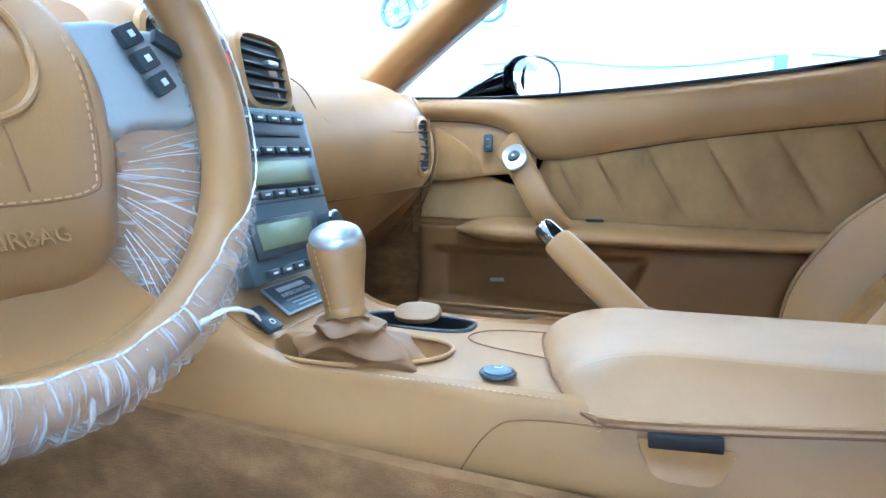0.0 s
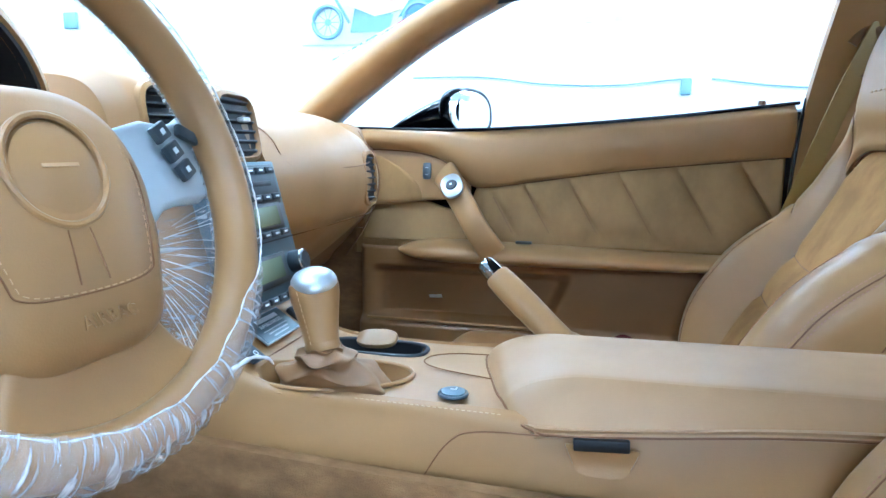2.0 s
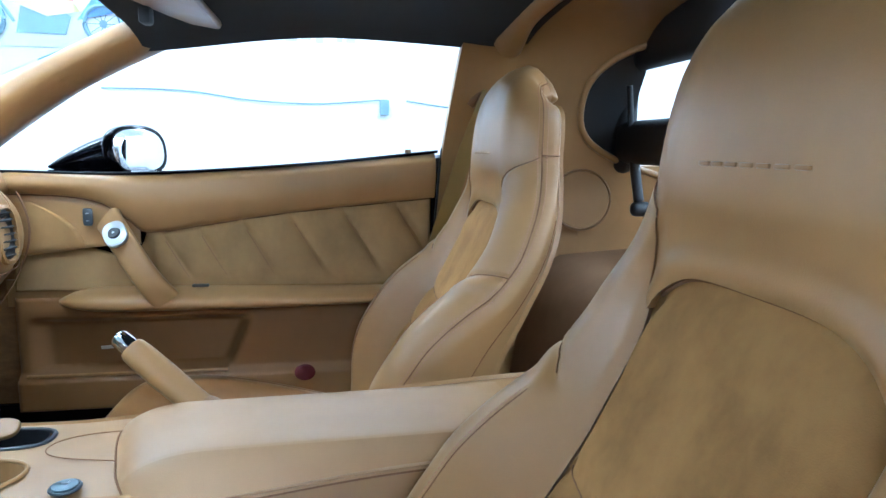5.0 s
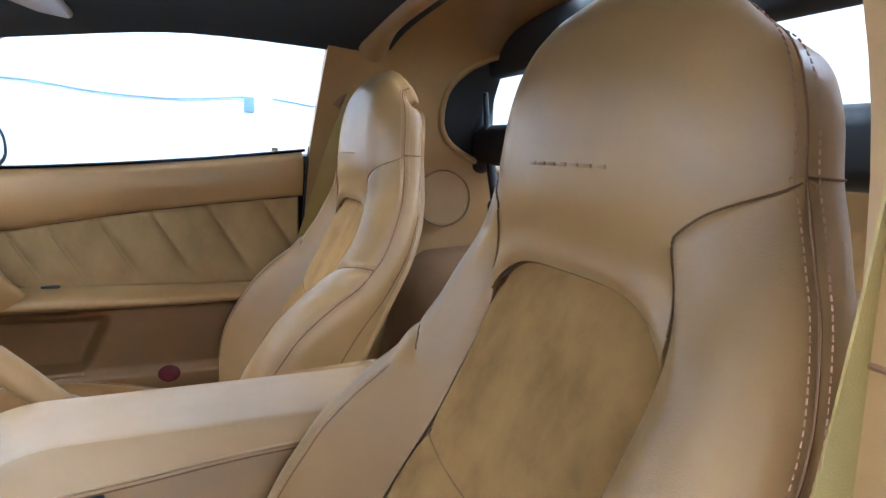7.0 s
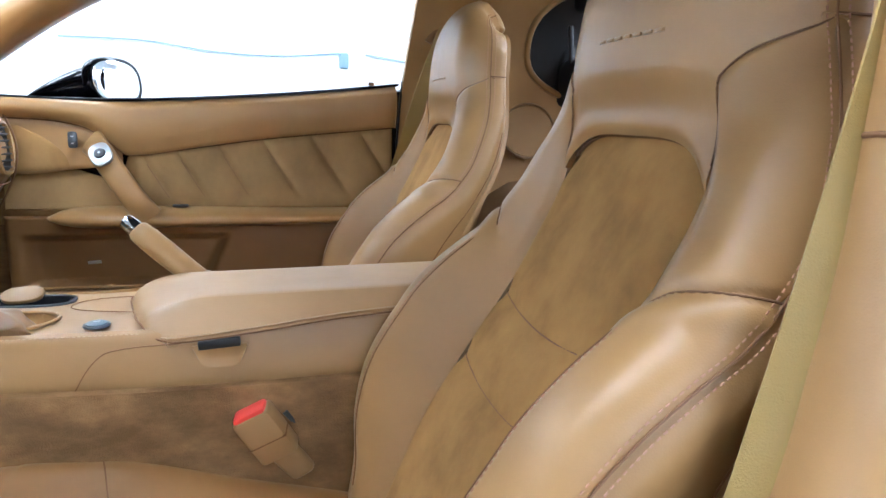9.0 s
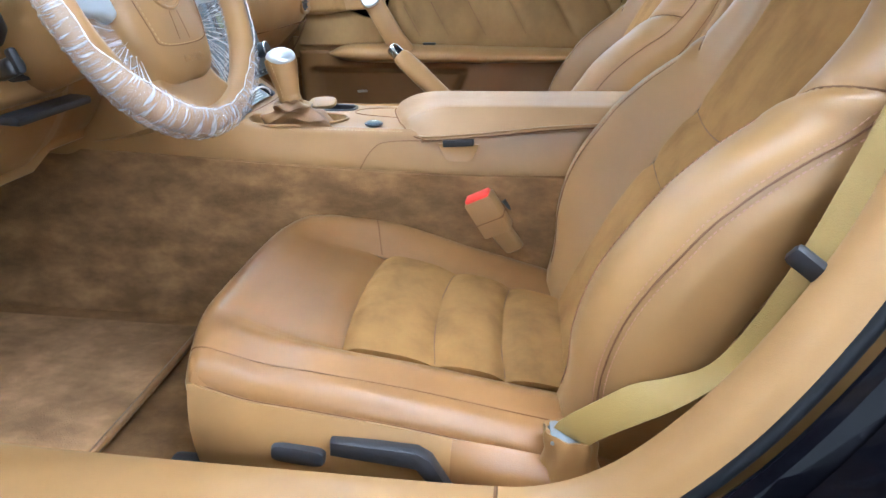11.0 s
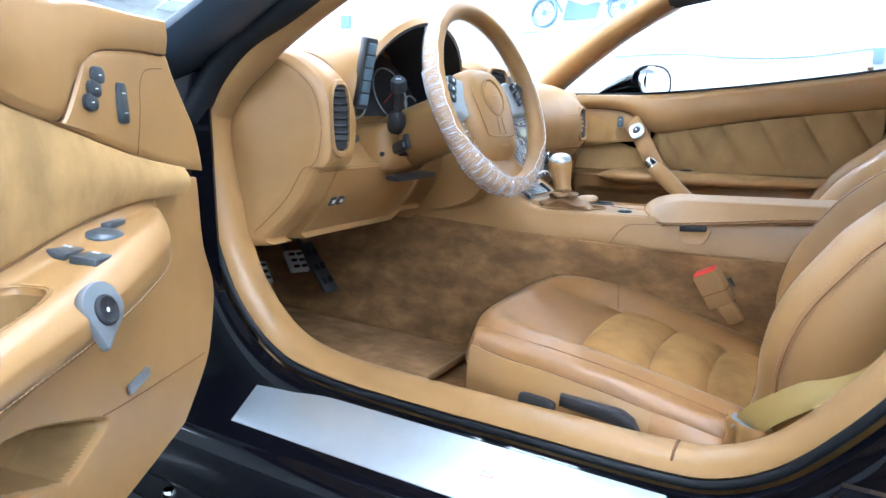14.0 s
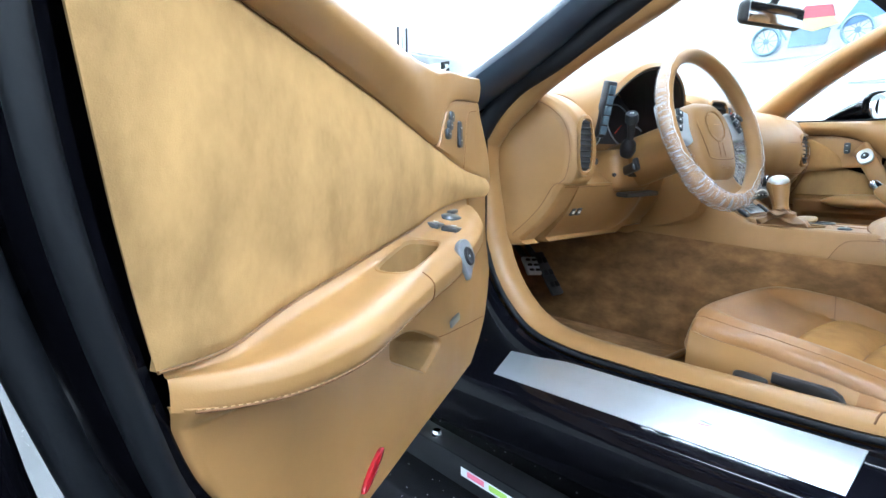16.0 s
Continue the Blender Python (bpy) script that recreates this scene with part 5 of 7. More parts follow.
        for piece, bulge, name_, mat_, say in ((top[cut:], 0.0, "seat_skirt", m_leather, "tan leather seat skirt"), (top[:cut + 1], 1.0, "bolster_side", m_seat, "tan leather bolster side reaching down behind the skirt")):
            swing = 0.014 * bulge * np.clip((piece[:, 0] - 0.335) / 0.06, 0, 1) * (1 - step(piece[:, 0], 0.44, 0.53))
            rows_k = [piece]
            for k in np.linspace(0.12, 1, 9):
                z_k = piece[:, 2] + (0.312 - piece[:, 2]) * k
                rows_k.append(np.stack([piece[:, 0], piece[:, 1] + s * (0.010 * math.sin(math.pi * min(k * 1.1, 1)) + swing * math.sin(math.pi * min(0.15 + k, 1)) + 0.004 * k), z_k], 1))
            sk = part(name_, sheet(np.array(rows_k), 0.006, s > 0), mat_, root, say)
            if bulge:
                part("seam", tube(np.array(rows_k)[:, -1] + [0, 0.001 * s, 0], 0.0013, 6), m_seam_shade, sk)
    u, v = np.meshgrid(np.linspace(0, 1, 40), np.linspace(-1, 1, 30), indexing="ij")
    T = t_front + 0.012 * (1 - v**2) + u * (1 - t_front - 0.012 * (1 - v**2))
    part("cushion_front", sheet(cush(T, v * ce(T), -0.008 * np.exp(-((u / 0.05) ** 2))), 0.01, True), m_seat, root, "glossy tan leather cushion front")
    vv = np.linspace(-1, 1, 30)
    tq = t_front + 0.012 * (1 - vv**2)
    part("seam", tube(cush(tq, vv * ce(tq), -0.006), 0.0010, 6), m_seam, ci)
    # front valance below the roll
    top = cush(np.full(30, 1.0), np.linspace(-1, 1, 30))
    part("seat_skirt", sheet(np.array([top, top + [0.004, 0, -0.02], top * [1, 1, 0] + [0.03, 0, 0.305]]), 0.006, True), m_leather, root)
    part("seat_base", box((0.46, 0.40, 0.07), pose(0.29, yc, 0.312), 0.01), m_black_plastic, root, "black seat base")
    for dx in (0.06, 0.46):
        for dy in (-0.17, 0.17):
            part("rail", box((0.10, 0.03, 0.03), pose(dx + 0.03, yc + dy, 0.275), 0.005), m_black_plastic, root)
    if out < 0:
        part("power_switch", prism(oval(0.030, 0.011, 24, 4), 0.016, facing((0.176, yc - 0.274, 0.380), (0, -1, 0.1)) @ pose(0, 0, 0, 0, 0, -5), 0.005), m_black_plastic, root, "black seat adjuster switch")
        lever = [(-0.062, 0.012), (0.03, 0.012), (0.046, 0.004), (0.072, -0.036), (0.052, -0.036), (0.030, -0.010), (-0.062, -0.006)]
        part("recline_lever", prism(lever, 0.018, facing((0.274, yc - 0.271, 0.387), (0, -1, 0.08)) @ pose(0, 0, 0, 0, 0, -3), 0.004), m_black_plastic, root, "black reclining lever")
        part("rail_cover", box((0.07, 0.03, 0.03), pose(0.04, yc - 0.255, 0.318), 0.008), m_black_plastic, root)
    return root


seat("driver_seat", -0.362, -1, "tan leather bucket seat with suede centre")
seat("passenger_seat", 0.425, 1, "tan leather bucket seat beside the door")

# ---- seat belts and buckle ----
def ribbon(pts, width_dirs, half, n=60, thick=0.0016):
    p = spline(pts, n)
    w = spline(width_dirs, n)
    w /= np.linalg.norm(w, axis=1, keepdims=True)
    return sheet(np.array([p + w * k for k in np.linspace(-half, half, 6)]), thick)


belt = thing("seat_belt", (0.47, -0.62, 0.37), "tan webbing seat belt beside the driver seat", "seat belt", "seat belts")
part("webbing", ribbon([(0.745, -0.615, 1.02), (0.720, -0.628, 0.92), (0.698, -0.640, 0.83), (0.668, -0.648, 0.72), (0.635, -0.656, 0.625), (0.598, -0.648, 0.536), (0.560, -0.638, 0.495), (0.520, -0.630, 0.466), (0.490, -0.624, 0.440), (0.468, -0.618, 0.417), (0.462, -0.612, 0.404)],
     [(0.9, 0.25, 0.2), (0.9, 0.1, 0.2), (0.88, -0.25, 0.2), (0.82, -0.45, 0.3), (0.75, -0.50, 0.35), (0.70, -0.60, 0.40), (0.55, -0.75, 0.05), (0.35, -0.65, -0.60), (0.30, -0.40, -0.85), (0.60, -0.30, -0.60), (0.85, -0.30, -0.10)], 0.0185, 90), m_belt, belt, "tan woven webbing folded over at its lower end")
part("belt_guide", box((0.062, 0.012, 0.020), pose(0.640, -0.668, 0.632, 15, 30, -30), 0.005), m_black_plastic, belt, "black plastic belt guide")
part("anchor", box((0.040, 0.030, 0.006), pose(0.460, -0.610, 0.404, 14, 16, 10), 0.002), m_gun, belt, "small grey metal anchor plate")
boot = []
for k, (r, x, z) in enumerate(((0.020, 0.460, 0.409), (0.026, 0.462, 0.411), (0.029, 0.463, 0.404), (0.027, 0.465, 0.385), (0.034, 0.468, 0.362), (0.040, 0.472, 0.335), (0.042, 0.474, 0.300))):
    boot.append([(x + r * (1 + 0.07 * math.sin(7 * a + k)) * math.cos(a), -0.612 + 0.72 * r * (1 + 0.07 * math.sin(7 * a + k)) * math.sin(a), z - 0.20 * r * math.cos(a)) for a in np.linspace(0, 2 * math.pi, 48, endpoint=False)])
part("anchor_sleeve", ringloft(boot, cap=False), m_leather, belt, "gathered tan leather boot round the anchor")
pbelt = thing("seat_belt", (0.66, 0.70, 0.60), "tan webbing seat belt beside the passenger seat", "seat belt", "seat belts")
part("webbing", ribbon([(0.78, 0.655, 1.10), (0.735, 0.665, 0.98), (0.695, 0.672, 0.85), (0.66, 0.675, 0.74), (0.60, 0.66, 0.60), (0.56, 0.66, 0.45)], [(0.9, 0.2, 0.2)] * 6, 0.022), m_belt, pbelt, "tan woven webbing")
part("belt_loop", tube(spline([(0.735, 0.67, 1.06), (0.755, 0.665, 1.09), (0.78, 0.66, 1.07), (0.785, 0.665, 1.02), (0.76, 0.668, 0.995)], 20), 0.010, 10), m_leather_dark, pbelt, "tan belt loop on the pillar")

buckle = thing("belt_buckle", (0.42, -0.16, 0.38), "tan seat belt buckle with red release button", "seat belt buckle")
bm_ = facing((0.352, -0.166, 0.478), (-0.50, -0.12, 0.86), (0.1, 0.9, 0.2))
part("body", box((0.052, 0.030, 0.075), bm_, 0.006), m_buckle, buckle, "tan plastic buckle body")
part("release_button", box((0.044, 0.024, 0.012), bm_ @ pose(0, 0, 0.036), 0.004), m_red, buckle, "bright red release button")
part("moulding_line", box((0.053, 0.031, 0.0015), bm_ @ pose(0, 0, -0.006), 0), m_seam, buckle)
part("stem", box((0.036, 0.022, 0.050), bm_ @ pose(0.006, 0.0, -0.056, 0, -8), 0.008, 3), m_buckle, buckle, "tan sleeve under the buckle")
part("lead", tube(spline([(0.375, -0.155, 0.50), (0.41, -0.150, 0.455), (0.445, -0.150, 0.42), (0.47, -0.155, 0.385)], 16), 0.004, 8), m_black_plastic, buckle, "black buckle lead")

# floor mat and pedals
mat = single("floor_mat", box((0.60, 0.42, 0.014), pose(-0.43, -0.47, 0.283, 0, 0.8), 0.006), m_mat, "brown carpet floor mat in the driver footwell", "floor mat")
mat.data.materials.append(m_seam)
part("binding", tube(spline([(-0.130, -0.675, 0.288), (-0.128, -0.47, 0.288), (-0.130, -0.265, 0.288)], 12), 0.006, 8), m_leather_dark, mat, "stitched brown edge binding")


def pedal(name, place, w, h, mat_face, label, rot):
    root = thing(name, (place[0] - 0.02, place[1], place[2] - 0.02), label, "pedal", "pedals")
    m = facing(place, (0.80, 0.0, 0.60)) @ pose(0, 0, 0, 0, 0, rot)
    pad = part("pad", box((w, h, 0.012), m, 0.005), mat_face, root)
    for k in range(3):
        for j in (-1, 1):
            part("grip", box((w * 0.30, h * 0.12, 0.004), m @ pose(j * w * 0.22, (k - 1) * h * 0.28, 0.008), 0.0012), m_rubber, pad)
    arm = spline([tuple(m @ Vector((0, h * 0.3, -0.008))), (place[0] - 0.10, place[1], place[2] + 0.10), (place[0] - 0.20, place[1], place[2] + 0.24)], 12)
    part("arm", tube(arm, 0.009, 8), m_black_plastic, root, "black pedal arm")


pedal("brake_pedal", (-0.570, -0.372, 0.460), 0.056, 0.060, m_silver, "ribbed metal brake pedal", -8)
pedal("clutch_pedal", (-0.610, -0.455, 0.442), 0.056, 0.060, m_silver, "ribbed metal clutch pedal", -8)
pedal("accelerator_pedal", (-0.60, -0.262, 0.42), 0.050, 0.15, m_black_plastic, "long black accelerator pedal", 0)


# ---- dashboard ----
dash = thing("dashboard", (-0.5, 0.0, 0.58), "tan leather dashboard with rounded pads", "dashboard")
P_PAS = [(-0.80, 0.90), (-0.60, 0.922), (-0.42, 0.930), (-0.29, 0.922), (-0.212, 0.896), (-0.168, 0.85), (-0.153, 0.80), (-0.158, 0.752), (-0.176, 0.720), (-0.225, 0.672), (-0.32, 0.60), (-0.42, 0.56), (-0.80, 0.56)]
P_MID = [(-0.80, 0.90), (-0.60, 0.928), (-0.42, 0.942), (-0.30, 0.946), (-0.215, 0.936), (-0.182, 0.905), (-0.172, 0.86), (-0.166, 0.80), (-0.158, 0.75), (-0.150, 0.68), (-0.20, 0.60), (-0.42, 0.55), (-0.80, 0.55)]
P_COL = [(-0.80, 0.90), (-0.60, 0.92), (-0.46, 0.93), (-0.40, 0.92), (-0.345, 0.88), (-0.325, 0.83), (-0.30, 0.78), (-0.268, 0.735), (-0.248, 0.718), (-0.240, 0.708), (-0.273, 0.650), (-0.331, 0.590), (-0.363, 0.574), (-0.80, 0.572)]
P_TUN = [(-0.80, 0.90), (-0.60, 0.92), (-0.46, 0.93), (-0.40, 0.92), (-0.345, 0.88), (-0.325, 0.83), (-0.31, 0.78), (-0.295, 0.735), (-0.285, 0.718), (-0.288, 0.707), (-0.305, 0.655), (-0.345, 0.605), (-0.40, 0.58), (-0.80, 0.58)]
P_DRV = [(-0.80, 0.90), (-0.60, 0.918), (-0.42, 0.926), (-0.33, 0.922), (-0.268, 0.905), (-0.222, 0.862), (-0.205, 0.80), (-0.210, 0.740), (-0.222, 0.718), (-0.238, 0.709), (-0.272, 0.650), (-0.330, 0.590), (-0.362, 0.574), (-0.80, 0.572)]


def shrink(p, k):
    p = np.array(p)
    c = np.array([-0.42, 0.75])
    d = c - p
    return p + d / np.linalg.norm(d, axis=1, keepdims=True) * k


def dash_rings(stations, n=90):
    out = []
    for y, p in stations:
        q = spline([(a, 0, b) for a, b in p], n)
        q[:, 1] = y
        out.append(q)
    R = np.array(out)
    k = len(stations)
    t = np.linspace(0, k - 1, (k - 1) * 5 + 1)
    i = np.minimum(t.astype(int), k - 2)
    f = (t - i)[:, None, None]
    return R[i] * (1 - f) + R[i + 1] * f


part("passenger_pad", ringloft(dash_rings([(0.095, P_PAS), (0.30, shrink(P_PAS, -0.004)), (0.50, P_PAS), (0.59, shrink(P_PAS, 0.018)), (0.645, shrink(P_PAS, 0.045)), (0.685, shrink(P_PAS, 0.075)), (0.715, shrink(P_PAS, 0.13))])), m_leather, dash, "smooth tan leather passenger dash pad")
part("centre_pad", ringloft(dash_rings([(-0.155, shrink(P_MID, 0.02)), (-0.13, P_MID), (0.075, P_MID), (0.10, shrink(P_MID, 0.012))])), m_leather, dash, "tan centre dash pad")
def slanted(rings):
    R = np.array(rings)
    R[..., 1] += 0.41 * (np.clip(R[..., 0], -0.42, 0) + 0.23)
    return R


part("driver_pad", ringloft(slanted(dash_rings([(-0.663, shrink(P_DRV, 0.030)), (-0.661, shrink(P_DRV, 0.014)), (-0.655, shrink(P_DRV, 0.004)), (-0.644, P_DRV), (-0.60, P_DRV)]))), m_leather, dash, "tan leather dash end beside the door")
cover_line = slanted(dash_rings([(-0.6635, shrink(P_DRV, 0.018)), (-0.6635, shrink(P_DRV, 0.018))]))[0]
part("end_panel_seam", tube(cover_line[14:78], 0.0008, 6), m_seam, dash, "dark seam round the dash end panel")
part("column_pad", ringloft(dash_rings([(-0.602, P_DRV), (-0.575, [(0.5 * a[0] + 0.5 * b[0], 0.5 * a[1] + 0.5 * b[1]) for a, b in zip(P_DRV, P_COL)]), (-0.55, P_COL), (-0.32, P_COL), (-0.24, P_TUN), (-0.15, P_TUN)])), m_leather, dash, "tan knee panel under the wheel")
# seams of the passenger pad
ring = spline([(a, 0, b) for a, b in P_PAS], 90)
low = [(-0.172, y, 0.722) for y in np.linspace(0.10, 0.52, 12)] + [(-0.186, 0.59, 0.722), (-0.208, 0.645, 0.728), (-0.235, 0.685, 0.74)]
part("glovebox_seam", tube(spline(low, 50), 0.0014, 8), m_seam, dash, "dark seam over the glovebox")
part("airbag_seam", tube(spline([(-0.300, 0.13, 0.925), (-0.190, 0.135, 0.882), (-0.163, 0.150, 0.84), (-0.157, 0.19, 0.824), (-0.155, 0.30, 0.822), (-0.155, 0.46, 0.824), (-0.163, 0.53, 0.842), (-0.20, 0.55, 0.89)], 60), 0.0011, 6), m_leather_dark, dash)
part("door_gap", tube(spline([(-0.36, 0.72, 0.915), (-0.262, 0.715, 0.895), (-0.215, 0.70, 0.83), (-0.205, 0.69, 0.76), (-0.235, 0.69, 0.68), (-0.29, 0.695, 0.60)], 40), 0.0020, 8), m_seam, dash, "dark gap against the door")
# knee area below the passenger pad, in the leather darkened for its shade
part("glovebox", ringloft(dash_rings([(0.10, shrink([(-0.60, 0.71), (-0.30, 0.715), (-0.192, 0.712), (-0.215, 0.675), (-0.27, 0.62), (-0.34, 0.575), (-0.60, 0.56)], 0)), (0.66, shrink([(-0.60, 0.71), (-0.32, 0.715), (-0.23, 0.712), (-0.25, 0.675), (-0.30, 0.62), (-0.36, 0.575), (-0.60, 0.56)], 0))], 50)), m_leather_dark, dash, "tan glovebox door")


def vent(name, place, normal, rx, ry, slats, up=(0, 0, 1), power=2.6, mat=m_leather, upright=False):
    m = facing(place, normal, up)
    o = np.array(oval(rx, ry, 40, power))
    root = part(name, ringloft([[tuple(m @ Vector((x * k, y * k, h))) for x, y in o] for k, h in ((1.22, -0.004), (1.18, 0.003), (1.06, 0.005), (1.0, 0.0), (0.98, -0.02))], cap=False), mat, dash, "dark vent outlet in a tan surround")
    part("throat", prism([tuple(q) for q in o * 1.0], 0.004, m @ pose(0, 0, -0.0055), 0), m_vent, root, "black vent throat")
    for k in range(slats):
        f = (k + 0.5) / slats * 2 - 1
        if upright:
            half = ry * (1 - abs(f) ** power) ** (1 / power) * 0.96
            part("slat", box((0.002, 2 * half, 0.008), m @ pose(f * rx, 0, 0.001, 0, 25), 0.0006), m_vent, root)
        else:
            half = rx * (1 - abs(f) ** power) ** (1 / power) * 0.96
            part("slat", box((2 * half, 0.003, 0.007), m @ pose(0, f * ry, 0.0, -25), 0.0008), m_vent, root)
    return root, m


_, mv = vent("centre_vent", (-0.172, 0.046, 0.882), (0.98, 0.10, 0.18), 0.047, 0.038, 6, power=4)
part("vent_tab", box((0.022, 0.006, 0.010), mv @ pose(0.004, 0.008, 0.008), 0.002), m_silver, dash, "silver vent tab")
vent("centre_vent", (-0.170, -0.088, 0.882), (0.98, -0.10, 0.18), 0.036, 0.037, 6, power=4)
hz = facing((-0.174, -0.022, 0.885), (0.98, 0, 0.18))
hb = part("hazard_switch", box((0.022, 0.050, 0.012), hz, 0.006), m_button, dash, "dark hazard switch")
part("triangle", prism([(-0.006, -0.005), (0.006, -0.005), (0, 0.006)], 0.001, hz @ pose(0, 0.004, 0.006), 0), m_red, hb)
vent("side_vent", (-0.1535, 0.488, 0.797), (0.98, -0.16, 0.06), 0.021, 0.045, 7, power=3)
_, mv = vent("side_vent", (-0.2005, -0.636, 0.800), (0.93, -0.36, 0.02), 0.015, 0.054, 9, power=3)
part("vent_knob", lathe([(0, 0.016), (0.007, 0.016), (0.009, 0.0)], facing((-0.222, -0.585, 0.766), (1, -0.1, 0)), 16), m_black_plastic, dash, "black vent knob")
part("knee_seam", tube(spline([(-0.2385, -0.652, 0.7095), (-0.2375, -0.62, 0.7095), (-0.2375, -0.602, 0.7095), (-0.2385, -0.56, 0.709), (-0.2395, -0.48, 0.7085)], 30), 0.0008, 6), m_seam, dash)
for yb in (-0.578, -0.556):
    m = facing((-0.2735, yb, 0.650), (0.87, -0.03, -0.49))
    b = part("dash_switch", box((0.016, 0.020, 0.008), m, 0.002), m_button, dash, "small dark dash switch")
    part("mark", box((0.007, 0.007, 0.001), m @ pose(0, 0, 0.004), 0.0), m_mark, b)
part("dash_switch", lathe([(0, 0.006), (0.012, 0.006), (0.013, 0)], facing((-0.300, -0.235, 0.690), (0.9, 0.1, -0.4)), 16), m_button, dash)
part("column_tray", box((0.034, 0.150, 0.012), pose(-0.224, -0.383, 0.686, 0, 4, 2), 0.005), m_black_plastic, dash, "dark column trim")
part("column_cover", box((0.13, 0.17, 0.100), pose(-0.285, -0.392, 0.742, 0, -4), 0.030, 5), m_leather, dash, "tan column cover")
ign_m = pose(-0.205, -0.452, 0.748, 8, -14, -28)
ign = part("ignition", box((0.060, 0.022, 0.022), ign_m, 0.008, 3), m_black_plastic, dash, "black ignition housing")
part("blade", box((0.016, 0.010, 0.030), ign_m @ pose(0.030, 0, 0.004), 0.004), m_black_plastic, ign)
part("column_slot", box((0.030, 0.085, 0.012), pose(-0.232, -0.432, 0.735, 0, 6, -20), 0.005), m_vent, dash, "black slot in the column cover")
part("fuse_box", box((0.05, 0.06, 0.05), pose(-0.48, -0.075, 0.52), 0.006), m_black_plastic, dash, "black box under the dash")
part("dash_corner", ringloft([[(-0.30 + r * 1.5 * math.cos(a), y, 0.872 + r * math.sin(a)) for a in np.linspace(0, 2 * math.pi, 28, endpoint=False)] for y, r in ((0.60, 0.030), (0.65, 0.038), (0.70, 0.040), (0.735, 0.036))]), m_leather, dash, "tan dash corner beside the door")
# instrument hood and dials
ang = np.linspace(-0.12, np.pi + 0.12, 50)
rows = []
for x, ry, rz, zc in ((-0.165, 0.186, 0.158, 0.826), (-0.172, 0.196, 0.168, 0.826), (-0.20, 0.205, 0.174, 0.824), (-0.28, 0.212, 0.168, 0.818), (-0.38, 0.22, 0.150, 0.81), (-0.52, 0.225, 0.12, 0.80)):
    rows.append([(x - 0.06 * (1 - np.sin(np.clip(a, 0, np.pi))), -0.385 - ry * np.cos(a), zc + rz * np.sin(a)) for a in ang])
part("instrument_hood", sheet(np.array(rows), 0.012, True), m_leather, dash, "tan leather instrument hood")
rows = [[(x - 0.06 * (1 - np.sin(np.clip(a, 0, np.pi))), -0.385 - ry * np.cos(a), 0.826 + rz * np.sin(a)) for a in ang] for x, ry, rz in ((-0.168, 0.184, 0.156), (-0.26, 0.178, 0.150), (-0.335, 0.17, 0.14))]
part("hood_lining", sheet(np.array(rows), 0.004, True), m_black_plastic, dash, "black hood lining")
cl = facing((-0.335, -0.385, 0.845), (0.95, 0, 0.30))
cluster = part("instrument_panel", prism(oval(0.178, 0.105, 40, 3), 0.008, cl, 0.002), m_black_plastic, dash, "black instrument panel with dials")
for dx, dy, r in ((-0.075, 0.01, 0.058), (0.075, 0.01, 0.058), (-0.150, -0.02, 0.028), (0.150, -0.02, 0.028)):
    part("dial", tube([tuple(cl @ Vector((dx + r * math.cos(a), dy + r * math.sin(a), 0.010))) for a in np.linspace(0, 2 * math.pi, 36, endpoint=False)], 0.002, 6, True), m_silver_paint, cluster)
    part("needle", box((r * 0.8, 0.002, 0.001), cl @ pose(dx - r * 0.3, dy - r * 0.2, 0.012, 0, 0, 30), 0), m_red, cluster)
part("warning_light", box((0.046, 0.004, 0.002), cl @ pose(-0.120, -0.070, 0.010, 0, 0, 8), 0), m_led, cluster, "red glowing warning light")
part("warning_light", box((0.010, 0.006, 0.002), cl @ pose(-0.135, -0.058, 0.010), 0), m_led, cluster)
sm_ = facing((-0.207, -0.560, 0.880), (0.94, -0.26, -0.22), (0.227, 0, 0.974))
strip = part("switch_strip", box((0.026, 0.124, 0.020), sm_, 0.004), m_black_plastic, dash, "black strip of display switches")
for k in range(5):
    part("key", box((0.017, 0.0185, 0.006), sm_ @ pose(0, -0.044 + 0.022 * k, 0.0105), 0.0015), m_stack, strip)

# ---- steering wheel ----
WC, WN = Vector((-0.051, -0.373, 0.841)), Vector((0.9435, -0.0527, 0.327))
WM = facing(WC, WN)
wheel = thing("steering_wheel", tuple(WC - 0.06 * WN), "tan leather steering wheel partly wrapped in clear film", "steering wheel")


def wheel_pt(x, y, z):
    x, y, z = np.broadcast_arrays(np.asarray(x, float), y, z)
    M = np.array(WM)
    return np.stack([x, y, z], -1) @ M[:3, :3].T + M[:3, 3]


ra = np.linspace(0, 2 * np.pi, 120, endpoint=False)
rs = np.linspace(0, 2 * np.pi, 20, endpoint=False)
A, S = np.meshgrid(ra, rs, indexing="ij")
rr = 0.0160
part("rim", ringloft(wheel_pt((0.172 + rr * np.cos(S)) * np.cos(A), (0.172 + rr * np.cos(S)) * np.sin(A), rr * 1.15 * np.sin(S)), closed=True), m_leather, wheel, "tan leather rim")
# padded hub: a rounded shield, set low in the rim
HY = -0.030
th = np.linspace(0, 2 * np.pi, 72, endpoint=False)
shield = crv((0, 0.081), (0.45, 0.090), (0.9, 0.096), (1.57, 0.090), (2.24, 0.096), (2.69, 0.090), (3.1416, 0.081), (3.7, 0.084), (4.15, 0.097), (4.71, 0.089), (5.27, 0.097), (5.72, 0.084), (6.2832, 0.081))(th)
